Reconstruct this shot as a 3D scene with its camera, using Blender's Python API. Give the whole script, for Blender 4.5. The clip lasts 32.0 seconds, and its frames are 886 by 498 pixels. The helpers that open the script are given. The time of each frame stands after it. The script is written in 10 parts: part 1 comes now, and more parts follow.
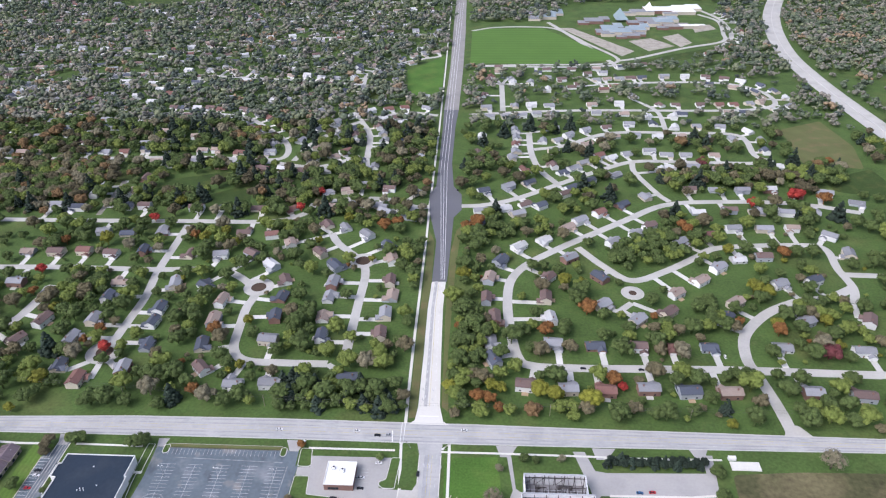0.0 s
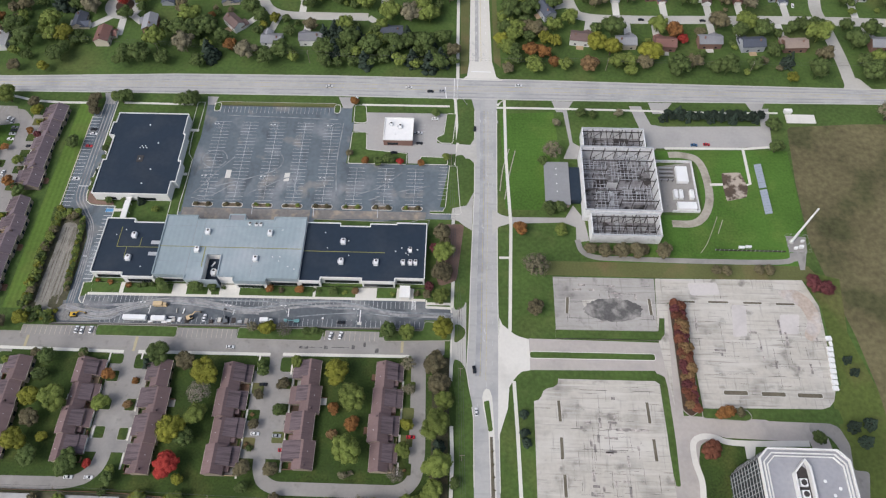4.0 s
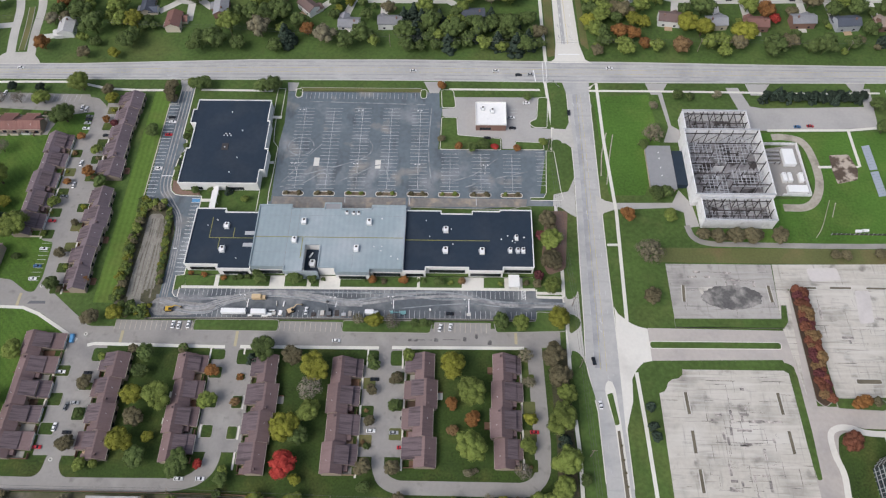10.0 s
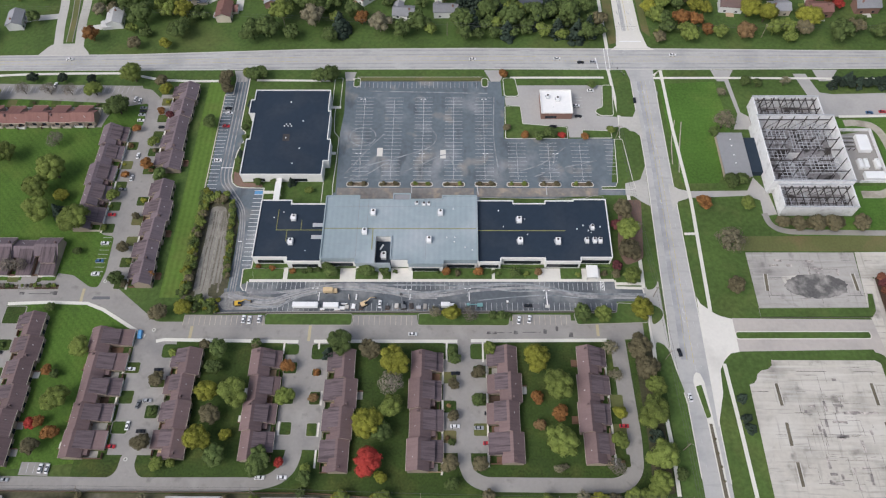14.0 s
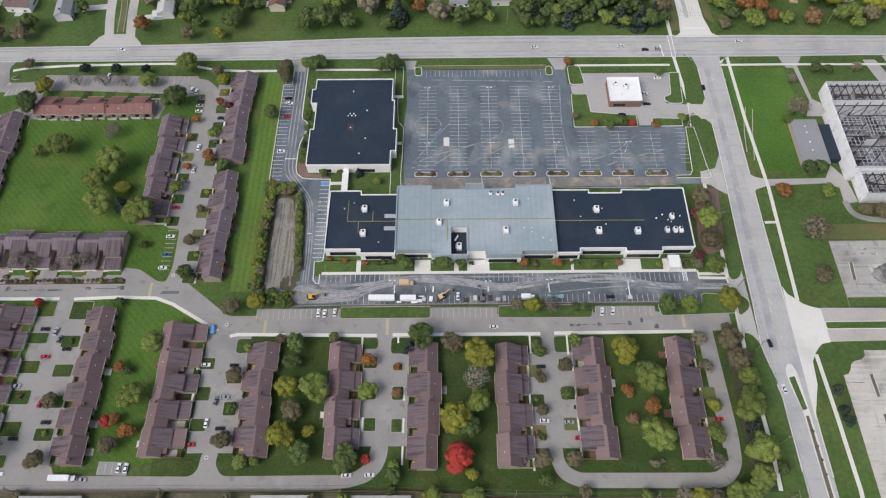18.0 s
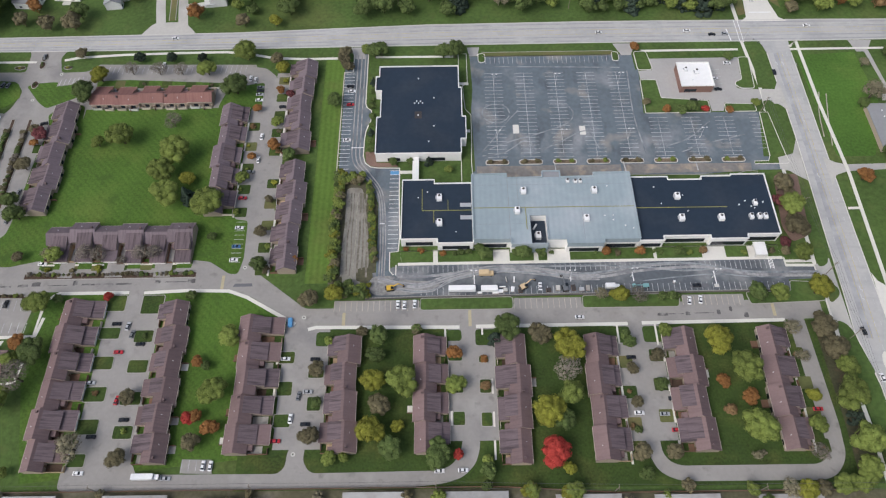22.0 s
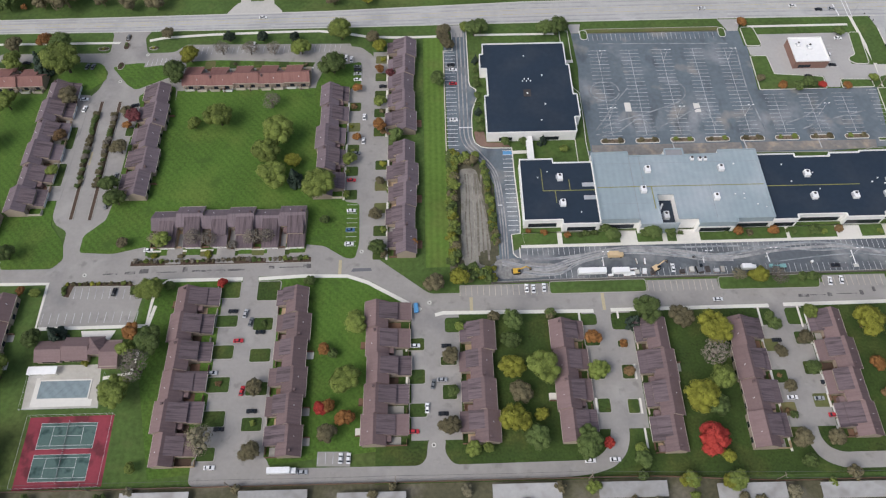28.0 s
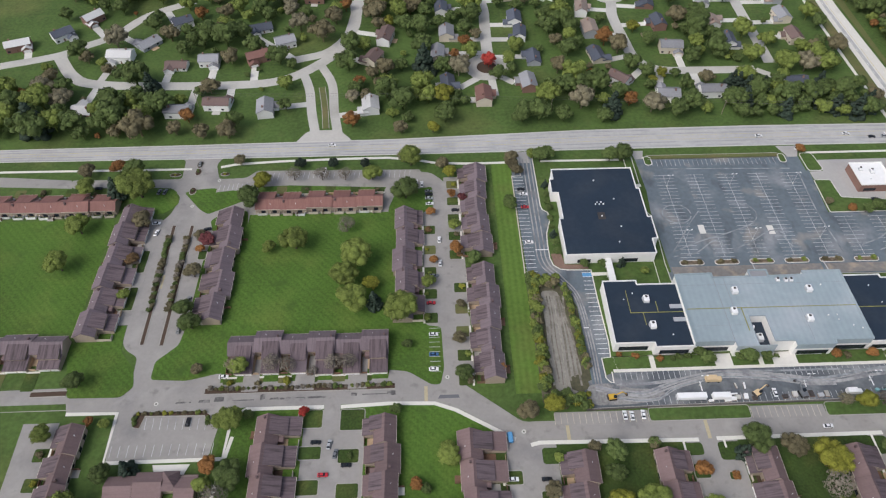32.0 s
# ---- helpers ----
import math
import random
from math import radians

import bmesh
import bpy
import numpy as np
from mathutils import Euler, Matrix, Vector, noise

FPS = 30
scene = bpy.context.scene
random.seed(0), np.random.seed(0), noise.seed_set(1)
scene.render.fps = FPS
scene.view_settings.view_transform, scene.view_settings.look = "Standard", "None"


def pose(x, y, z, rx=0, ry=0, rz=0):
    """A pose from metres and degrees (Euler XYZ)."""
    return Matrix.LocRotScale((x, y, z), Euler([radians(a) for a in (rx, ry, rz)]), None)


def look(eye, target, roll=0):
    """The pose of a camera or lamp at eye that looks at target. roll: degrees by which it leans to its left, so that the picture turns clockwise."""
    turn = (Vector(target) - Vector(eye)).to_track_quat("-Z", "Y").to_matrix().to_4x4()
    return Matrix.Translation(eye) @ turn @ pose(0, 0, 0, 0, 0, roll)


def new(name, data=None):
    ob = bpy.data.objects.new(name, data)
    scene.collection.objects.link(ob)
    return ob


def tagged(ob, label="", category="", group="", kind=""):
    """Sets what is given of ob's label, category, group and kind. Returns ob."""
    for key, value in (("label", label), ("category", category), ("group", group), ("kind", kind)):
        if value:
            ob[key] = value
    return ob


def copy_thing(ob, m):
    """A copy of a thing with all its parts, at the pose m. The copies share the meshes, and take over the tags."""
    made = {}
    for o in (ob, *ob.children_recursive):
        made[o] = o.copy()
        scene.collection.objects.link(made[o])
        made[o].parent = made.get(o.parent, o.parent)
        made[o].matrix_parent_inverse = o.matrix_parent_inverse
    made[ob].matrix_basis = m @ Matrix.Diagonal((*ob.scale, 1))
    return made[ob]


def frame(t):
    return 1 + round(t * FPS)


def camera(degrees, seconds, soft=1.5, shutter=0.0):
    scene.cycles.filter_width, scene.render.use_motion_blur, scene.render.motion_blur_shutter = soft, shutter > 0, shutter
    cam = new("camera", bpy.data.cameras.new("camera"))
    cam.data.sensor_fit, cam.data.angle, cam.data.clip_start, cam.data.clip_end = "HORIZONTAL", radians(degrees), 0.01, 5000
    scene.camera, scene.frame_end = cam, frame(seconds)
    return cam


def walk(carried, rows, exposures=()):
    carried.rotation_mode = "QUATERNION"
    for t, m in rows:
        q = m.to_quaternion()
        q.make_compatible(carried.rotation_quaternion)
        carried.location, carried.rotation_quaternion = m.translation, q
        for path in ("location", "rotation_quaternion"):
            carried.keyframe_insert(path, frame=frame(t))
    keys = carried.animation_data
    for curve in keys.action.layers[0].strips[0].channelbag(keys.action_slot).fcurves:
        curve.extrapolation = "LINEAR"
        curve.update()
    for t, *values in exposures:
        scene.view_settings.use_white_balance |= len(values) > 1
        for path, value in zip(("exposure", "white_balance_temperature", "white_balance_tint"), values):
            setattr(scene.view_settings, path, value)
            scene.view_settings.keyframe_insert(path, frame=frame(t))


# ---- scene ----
cam = camera(65.15, 32.0, soft=1.2)
# t, x, y, z, tilt, lean, turn
PATH = [
    (0.0, 193.34, -267.53, 371.62, 57.794, 0.601, 2.666),
    (0.5, 188.30, -268.87, 368.05, 54.635, 0.601, 2.581),
    (1.0, 182.46, -268.05, 366.03, 46.781, 0.590, 2.402),
    (1.5, 176.94, -266.76, 365.38, 38.727, 0.600, 2.226),
    (2.0, 170.89, -263.32, 365.15, 31.113, 0.507, 2.059),
    (2.5, 165.19, -261.39, 364.04, 30.191, 0.460, 1.989),
    (3.0, 159.55, -261.05, 362.99, 30.132, 0.414, 1.922),
    (3.5, 154.55, -261.23, 361.98, 30.130, 0.427, 1.891),
    (5.5, 133.01, -261.27, 356.34, 30.138, 0.377, 1.655),
    (6.0, 127.68, -261.32, 354.49, 30.192, 0.385, 1.609),
    (7.0, 117.11, -261.00, 351.83, 30.169, 0.342, 1.493),
    (8.0, 106.99, -260.31, 349.00, 30.090, 0.417, 1.386),
    (9.0, 96.29, -260.54, 346.31, 30.115, 0.420, 1.243),
    (10.0, 86.18, -259.68, 343.98, 29.999, 0.483, 1.114),
    (11.0, 75.16, -259.90, 340.83, 30.056, 0.447, 0.954),
    (12.0, 64.79, -259.74, 338.30, 30.018, 0.519, 0.803),
    (13.0, 54.76, -259.74, 335.37, 30.038, 0.619, 0.698),
    (14.0, 43.89, -259.79, 332.63, 30.054, 0.566, 0.543),
    (14.5, 39.03, -259.57, 331.20, 30.033, 0.605, 0.495),
    (16.5, 17.37, -259.48, 325.92, 30.076, 0.558, 0.184),
    (17.0, 11.92, -259.21, 324.74, 30.037, 0.544, 0.156),
    (18.0, 1.16, -259.29, 322.11, 30.048, 0.550, 0.028),
    (19.0, -9.84, -259.16, 319.23, 30.052, 0.509, -0.132),
    (20.0, -20.53, -258.63, 316.68, 29.994, 0.512, -0.286),
    (21.0, -31.33, -258.71, 313.83, 30.028, 0.500, -0.441),
    (22.0, -41.98, -258.14, 311.63, 29.911, 0.495, -0.603),
    (23.0, -52.89, -258.42, 308.33, 30.022, 0.459, -0.755),
    (24.0, -63.81, -258.02, 305.61, 29.980, 0.420, -0.877),
    (25.0, -74.20, -257.59, 302.86, 29.904, 0.452, -0.956),
    (25.5, -79.54, -257.34, 301.61, 29.881, 0.444, -1.044),
    (27.5, -101.11, -256.66, 296.26, 29.788, 0.394, -1.282),
    (28.0, -106.61, -256.72, 294.82, 29.810, 0.344, -1.329),
    (29.0, -117.35, -256.83, 291.60, 29.848, 0.336, -1.416),
    (30.0, -128.05, -256.25, 288.90, 29.762, 0.318, -1.498),
    (31.0, -138.64, -256.07, 286.08, 29.746, 0.325, -1.611),
    (31.5, -144.71, -254.66, 285.38, 30.036, 0.218, -1.727),
    (31.8, -148.64, -253.33, 285.76, 35.100, 0.125, -1.788),
    (32.0, -151.26, -252.44, 286.01, 40.346, 0.064, -1.829),
]
walk(cam, [(t, pose(x, y, z, rx, ry, rz)) for t, x, y, z, rx, ry, rz in PATH],
     exposures=[(0.0, 0.40, 5850, 17), (1.0, 0.24, 6000, 15), (2.0, 0.04, 6250, 13), (3.0, 0.0, 6300, 11), (32.0, 0.0, 6300, 11)])

# ---------------------------------------------------------------- light
world = bpy.data.worlds.new("overcast_sky")
scene.world = world
world.use_nodes = True
wn = world.node_tree.nodes
wl = world.node_tree.links
sky = wn.new("ShaderNodeTexSky")
sky.sky_type = "NISHITA"
sky.sun_disc = False
sky.sun_elevation = radians(48)
sky.sun_rotation = radians(232)
sky.dust_density = 4.0
grey = wn.new("ShaderNodeHueSaturation")
grey.inputs["Saturation"].default_value = 0.72
wl.new(sky.outputs[0], grey.inputs["Color"])
wl.new(grey.outputs[0], wn["Background"].inputs["Color"])
wn["Background"].inputs["Strength"].default_value = 0.150
sun = new("sun", bpy.data.lights.new("sun", "SUN"))
sun.data.energy = 1.5
sun.data.angle = radians(38)
sun.data.color = (1.0, 0.985, 0.965)
sun.matrix_world = look((-480, -380, 680), (0, 0, 0))


# ---------------------------------------------------------------- materials
def mat(name, rgb, rough=0.85, big=(0.05, 0.12), small=(1.2, 0.10), tint=None, bump=0.0, metal=0.0, rnd=0.0, island=0.0, lines=None):
    """Base colour with variation at two scales. big, small: (scale, amount). tint: (rgb, scale, low, high) stains.
    rnd: spread by object. island: spread by loose piece. lines: (direction, scale, amount) ribs or mown stripes."""
    m = bpy.data.materials.new(name)
    m.use_nodes = True
    n, l = m.node_tree.nodes, m.node_tree.links
    bsdf = n["Principled BSDF"]
    bsdf.inputs["Roughness"].default_value = rough
    bsdf.inputs["Metallic"].default_value = metal
    bsdf.inputs["Specular IOR Level"].default_value = 0.3
    geo = n.new("ShaderNodeNewGeometry")

    def grain(scale, detail=3.0):
        t = n.new("ShaderNodeTexNoise")
        t.inputs["Scale"].default_value = scale
        t.inputs["Detail"].default_value = detail
        l.new(geo.outputs["Position"], t.inputs["Vector"])
        return t.outputs["Fac"]

    def math_node(op, a, b):
        k = n.new("ShaderNodeMath")
        k.operation = op
        for i, v in ((0, a), (1, b)):
            if isinstance(v, (int, float)):
                k.inputs[i].default_value = v
            else:
                l.new(v, k.inputs[i])
        return k.outputs[0]

    value = 1.0
    for scale, amount in (big, small):
        if amount:
            value = math_node("ADD", value, math_node("MULTIPLY", math_node("SUBTRACT", grain(scale), 0.5), 3.0 * amount))
    info = None
    if rnd:
        info = n.new("ShaderNodeObjectInfo")
        value = math_node("ADD", value, math_node("MULTIPLY", math_node("SUBTRACT", info.outputs["Random"], 0.5), 2 * rnd))
    if island:
        value = math_node("ADD", value, math_node("MULTIPLY", math_node("SUBTRACT", geo.outputs["Random Per Island"], 0.5), 2 * island))
    if lines:
        wv = n.new("ShaderNodeTexWave")
        wv.bands_direction, wv.wave_profile = lines[0], "SIN"
        wv.inputs["Scale"].default_value = lines[1]
        wv.inputs["Distortion"].default_value = 0.6
        wv.inputs["Detail"].default_value = 1.0
        l.new(geo.outputs["Position"], wv.inputs["Vector"])
        value = math_node("ADD", value, math_node("MULTIPLY", math_node("SUBTRACT", wv.outputs["Fac"], 0.5), 2 * lines[2]))
    mul = n.new("ShaderNodeMix")
    mul.data_type, mul.blend_type = "RGBA", "MULTIPLY"
    mul.inputs["Factor"].default_value = 1.0
    mul.inputs["A"].default_value = (*rgb, 1)
    colour = mul.inputs["A"]
    if tint:
        rng = n.new("ShaderNodeMapRange")
        rng.inputs["From Min"].default_value, rng.inputs["From Max"].default_value = tint[2], tint[3]
        l.new(grain(tint[1], 6.0), rng.inputs["Value"])
        mx = n.new("ShaderNodeMix")
        mx.data_type = "RGBA"
        mx.inputs["A"].default_value = (*rgb, 1)
        mx.inputs["B"].default_value = (*tint[0], 1)
        l.new(rng.outputs[0], mx.inputs["Factor"])
        l.new(mx.outputs["Result"], colour)
    comb = n.new("ShaderNodeCombineColor")
    if isinstance(value, float):
        mul.inputs["B"].default_value = (1, 1, 1, 1)
    else:
        for i in range(3):
            l.new(value, comb.inputs[i])
        l.new(comb.outputs[0], mul.inputs["B"])
    l.new(mul.outputs["Result"], bsdf.inputs["Base Color"])
    if bump:
        b = n.new("ShaderNodeBump")
        b.inputs["Strength"].default_value = bump
        b.inputs["Distance"].default_value = 0.15
        l.new(grain(small[0] * 3), b.inputs["Height"])
        l.new(b.outputs[0], bsdf.inputs["Normal"])
    return m


def streaked(name, rgb, dark, amount=1.0):
    """Ribbed roofing with rain streaks down the slope: the streaks vary along the thing's own y."""
    m = mat(name, rgb, 0.75, (0.10, 0.08), (1.1, 0.10), rnd=0.10)
    n, l = m.node_tree.nodes, m.node_tree.links
    bsdf = n["Principled BSDF"]
    base = bsdf.inputs["Base Color"].links[0].from_socket
    own = n.new("ShaderNodeTexCoord")
    out = base
    for size, low, high, share in (((0.10, 1.1, 0.10), 0.46, 0.68, 0.85), ((0.05, 3.4, 0.05), 0.48, 0.66, 0.22)):
        mp = n.new("ShaderNodeMapping")
        mp.inputs["Scale"].default_value = size
        l.new(own.outputs["Object"], mp.inputs["Vector"])
        t = n.new("ShaderNodeTexNoise")
        t.inputs["Scale"].default_value = 1.0
        t.inputs["Detail"].default_value = 2.0
        l.new(mp.outputs[0], t.inputs["Vector"])
        g = n.new("ShaderNodeMapRange")
        g.inputs["From Min"].default_value, g.inputs["From Max"].default_value = low, high
        g.inputs["To Max"].default_value = share * amount
        l.new(t.outputs["Fac"], g.inputs["Value"])
        mx = n.new("ShaderNodeMix")
        mx.data_type = "RGBA"
        l.new(g.outputs[0], mx.inputs["Factor"])
        l.new(out, mx.inputs["A"])
        mx.inputs["B"].default_value = (*dark, 1)
        out = mx.outputs["Result"]
    l.new(out, bsdf.inputs["Base Color"])
    return m


def stained(m, rgb, scale, low, high, amount, stretch=(1, 1, 1)):
    """Lays blotches of another colour over a material that stands."""
    n, l = m.node_tree.nodes, m.node_tree.links
    base = n["Principled BSDF"].inputs["Base Color"]
    under = base.links[0].from_socket
    geo, mp, t, g, mx = (n.new(k) for k in ("ShaderNodeNewGeometry", "ShaderNodeMapping", "ShaderNodeTexNoise", "ShaderNodeMapRange", "ShaderNodeMix"))
    mp.inputs["Scale"].default_value = stretch
    l.new(geo.outputs["Position"], mp.inputs["Vector"])
    l.new(mp.outputs[0], t.inputs["Vector"])
    t.inputs["Scale"].default_value, t.inputs["Detail"].default_value = scale, 8.0
    g.inputs["From Min"].default_value, g.inputs["From Max"].default_value, g.inputs["To Max"].default_value = low, high, amount
    l.new(t.outputs["Fac"], g.inputs["Value"])
    mx.data_type = "RGBA"
    l.new(g.outputs[0], mx.inputs["Factor"])
    l.new(under, mx.inputs["A"])
    mx.inputs["B"].default_value = (*rgb, 1)
    l.new(mx.outputs["Result"], base)
    return m


def cracked(name, rgb, dark, pale, rough=0.9):
    """Old paving: broad pale and grey stains, patched slabs of unlike tone, a few broken dark joints."""
    m = mat(name, rgb, rough, (0.03, 0.10), (0.5, 0.10), tint=(dark, 0.055, 0.52, 0.74), bump=0.2)
    n, l = m.node_tree.nodes, m.node_tree.links
    bsdf = n["Principled BSDF"]
    base = bsdf.inputs["Base Color"].links[0].from_socket
    geo = n.new("ShaderNodeNewGeometry")

    def gate(scale, low, high):
        t = n.new("ShaderNodeTexNoise")
        t.inputs["Scale"].default_value = scale
        t.inputs["Detail"].default_value = 5.0
        l.new(geo.outputs["Position"], t.inputs["Vector"])
        g = n.new("ShaderNodeMapRange")
        g.inputs["From Min"].default_value, g.inputs["From Max"].default_value = low, high
        l.new(t.outputs["Fac"], g.inputs["Value"])
        return g.outputs[0]

    def over(colour, mask, amount, under):
        k = n.new("ShaderNodeMath")
        k.operation = "MULTIPLY"
        l.new(mask, k.inputs[0])
        if isinstance(amount, float):
            k.inputs[1].default_value = amount
        else:
            l.new(amount, k.inputs[1])
        mx = n.new("ShaderNodeMix")
        mx.data_type = "RGBA"
        l.new(k.outputs[0], mx.inputs["Factor"])
        l.new(under, mx.inputs["A"])
        mx.inputs["B"].default_value = (*colour, 1)
        return mx.outputs["Result"]

    slab = n.new("ShaderNodeTexBrick")
    slab.offset = 0.31
    for key, v in (("Color1", (0, 0, 0, 1)), ("Color2", (1, 1, 1, 1)), ("Mortar", (0.5, 0.5, 0.5, 1))):
        slab.inputs[key].default_value = v
    slab.inputs["Scale"].default_value = 0.035
    slab.inputs["Mortar Size"].default_value = 0.006
    slab.inputs["Brick Width"].default_value = 0.83
    slab.inputs["Row Height"].default_value = 0.37
    l.new(geo.outputs["Position"], slab.inputs["Vector"])
    out = over(pale, slab.outputs["Color"], gate(0.05, 0.46, 0.62), base)
    out = over([c * 0.55 for c in dark], slab.outputs["Fac"], gate(0.09, 0.52, 0.60), out)
    out = over([c * 0.60 for c in dark], gate(0.11, 0.59, 0.72), 0.8, out)

    def streak(size, low, high, colour, amount, under):
        mp = n.new("ShaderNodeMapping")
        mp.inputs["Scale"].default_value = size
        l.new(geo.outputs["Position"], mp.inputs["Vector"])
        t = n.new("ShaderNodeTexNoise")
        t.inputs["Scale"].default_value = 1.0
        t.inputs["Detail"].default_value = 4.0
        l.new(mp.outputs[0], t.inputs["Vector"])
        g = n.new("ShaderNodeMapRange")
        g.inputs["From Min"].default_value, g.inputs["From Max"].default_value = low, high
        l.new(t.outputs["Fac"], g.inputs["Value"])
        return over(colour, g.outputs[0], amount, under)

    out = streak((0.035, 0.42, 1), 0.50, 0.72, pale, 0.8, out)
    out = streak((0.05, 0.75, 1), 0.56, 0.74, dark, 0.75, out)
    out = streak((0.6, 0.05, 1), 0.60, 0.76, [c * 0.9 for c in dark], 0.6, out)
    l.new(out, bsdf.inputs["Base Color"])
    return m


GRASS = mat("grass", (0.066, 0.110, 0.026), 0.95, (0.04, 0.30), (0.45, 0.32), tint=((0.108, 0.128, 0.038), 0.018, 0.54, 0.76), bump=0.5)
LAWN = mat("mown_lawn", (0.040, 0.068, 0.014), 0.95, (0.05, 0.40), (0.9, 0.44), tint=((0.088, 0.100, 0.025), 0.06, 0.50, 0.74), bump=0.4)
BRIGHTLAWN = mat("bright_lawn", (0.068, 0.142, 0.022), 0.95, (0.025, 0.32), (0.7, 0.28), tint=((0.104, 0.160, 0.032), 0.04, 0.5, 0.75), bump=0.4)
STRIPED = mat("striped_lawn", (0.066, 0.126, 0.019), 0.95, (0.020, 0.30), (0.9, 0.34), tint=((0.090, 0.138, 0.025), 0.05, 0.50, 0.74), bump=0.4, lines=("DIAGONAL", 0.15, 0.065))
LONGSTRIPE = mat("lengthwise_striped_lawn", (0.094, 0.160, 0.028), 0.95, (0.03, 0.20), (0.5, 0.22), tint=((0.112, 0.150, 0.034), 0.05, 0.50, 0.72), bump=0.4, lines=("X", 0.10, 0.08))
FIELD = mat("dry_field", (0.130, 0.114, 0.058), 0.95, (0.025, 0.35), (0.3, 0.40), tint=((0.078, 0.078, 0.034), 0.028, 0.50, 0.62), bump=0.6)
VERGEGREEN = mat("narrow_verge_grass", (0.066, 0.110, 0.027), 0.95, (0.04, 0.25), (0.6, 0.28), tint=((0.100, 0.120, 0.035), 0.06, 0.52, 0.72), bump=0.4)
DRYLAWN = mat("autumn_lawn", (0.084, 0.112, 0.026), 0.95, (0.025, 0.28), (0.4, 0.30), tint=((0.125, 0.118, 0.044), 0.03, 0.50, 0.70), bump=0.4)
VERGE = mat("rough_verge", (0.115, 0.125, 0.045), 0.95, (0.04, 0.15), (0.8, 0.15), tint=((0.16, 0.13, 0.06), 0.06, 0.5, 0.7), bump=0.5)
SOIL = mat("bare_soil", (0.262, 0.246, 0.212), 0.95, (0.08, 0.15), (0.8, 0.15), tint=((0.17, 0.155, 0.13), 0.12, 0.52, 0.72), bump=0.5)
SOILPALE = mat("dry_soil_rut", (0.300, 0.282, 0.240), 0.95, (0.1, 0.25), (0.9, 0.3), tint=((0.20, 0.185, 0.15), 0.2, 0.5, 0.62))
SOILDARK = mat("damp_soil_rut", (0.165, 0.150, 0.122), 0.95, (0.1, 0.25), (0.9, 0.3), tint=((0.235, 0.216, 0.184), 0.2, 0.5, 0.62))
PALETRACK = mat("pale_scuff", (0.275, 0.290, 0.298), 0.9, (0.06, 0.2), (0.6, 0.25), tint=((0.16, 0.18, 0.195), 0.16, 0.46, 0.60))
ISLE = mat("weedy_island", (0.135, 0.118, 0.085), 0.95, (0.1, 0.25), (1.2, 0.3), bump=0.4)
RUSTDIRT = mat("rusty_dirt_wash", (0.450, 0.375, 0.315), 0.95, (0.08, 0.15), (0.6, 0.2), tint=((0.50, 0.46, 0.43), 0.09, 0.48, 0.62))
DIRT = mat("pale_dirt", (0.375, 0.340, 0.285), 0.95, (0.08, 0.18), (0.6, 0.2), tint=((0.26, 0.235, 0.19), 0.12, 0.5, 0.68), bump=0.4)
SLATE = mat("slate_grey_roof", (0.255, 0.258, 0.265), 0.8, (0.06, 0.1), (0.6, 0.08))
WHEELTAR = mat("ragged_tar", (0.118, 0.114, 0.110), 0.9, (0.12, 0.25), (0.8, 0.25), tint=((0.29, 0.275, 0.255), 0.13, 0.47, 0.62))
SCRUB = mat("weedy_scrub", (0.092, 0.088, 0.052), 0.95, (0.06, 0.25), (0.6, 0.3), tint=((0.16, 0.145, 0.11), 0.08, 0.5, 0.68), bump=0.5)
# dark litter ground; the shade of the crowns above is in this colour too
SHADEMOULD = mat("shaded_leaf_mould", (0.056, 0.056, 0.030), 0.95, (0.08, 0.3), (0.9, 0.35), tint=((0.088, 0.070, 0.040), 0.2, 0.5, 0.66), bump=0.5)
MULCH = mat("mulch", (0.075, 0.050, 0.035), 0.95, (0.1, 0.15), (1.5, 0.2), bump=0.5)
LEAFBED = mat("leaf_strewn_bed", (0.180, 0.140, 0.095), 0.95, (0.1, 0.2), (1.5, 0.3), tint=((0.090, 0.072, 0.050), 0.5, 0.48, 0.62))
REDMULCH = mat("red_brown_mulch", (0.200, 0.130, 0.102), 0.95, (0.1, 0.2), (1.5, 0.25), bump=0.5)
ROAD = mat("worn_concrete_road", (0.428, 0.420, 0.404), 0.85, (0.02, 0.06), (0.5, 0.07), tint=((0.33, 0.33, 0.33), 0.06, 0.5, 0.75), bump=0.1)
BRIGHT = mat("new_concrete", (0.640, 0.618, 0.566), 0.85, (0.03, 0.05), (0.6, 0.05), tint=((0.48, 0.46, 0.42), 0.05, 0.55, 0.8), bump=0.1)
STREET = mat("street_concrete", (0.465, 0.448, 0.412), 0.85, (0.03, 0.10), (0.6, 0.08), tint=((0.36, 0.345, 0.31), 0.04, 0.5, 0.75), bump=0.1)
HOUSEDRIVE = mat("house_drive_concrete", (0.560, 0.545, 0.505), 0.85, (0.04, 0.10), (0.8, 0.08), rnd=0.15)
STREET2 = mat("forecourt_concrete", (0.385, 0.370, 0.352), 0.85, (0.03, 0.08), (0.6, 0.06), tint=((0.32, 0.312, 0.30), 0.05, 0.5, 0.75), bump=0.1)
DRIVE = mat("grey_drive_asphalt", (0.288, 0.272, 0.254), 0.88, (0.03, 0.07), (0.6, 0.07), tint=((0.22, 0.21, 0.205), 0.05, 0.52, 0.75), bump=0.15)
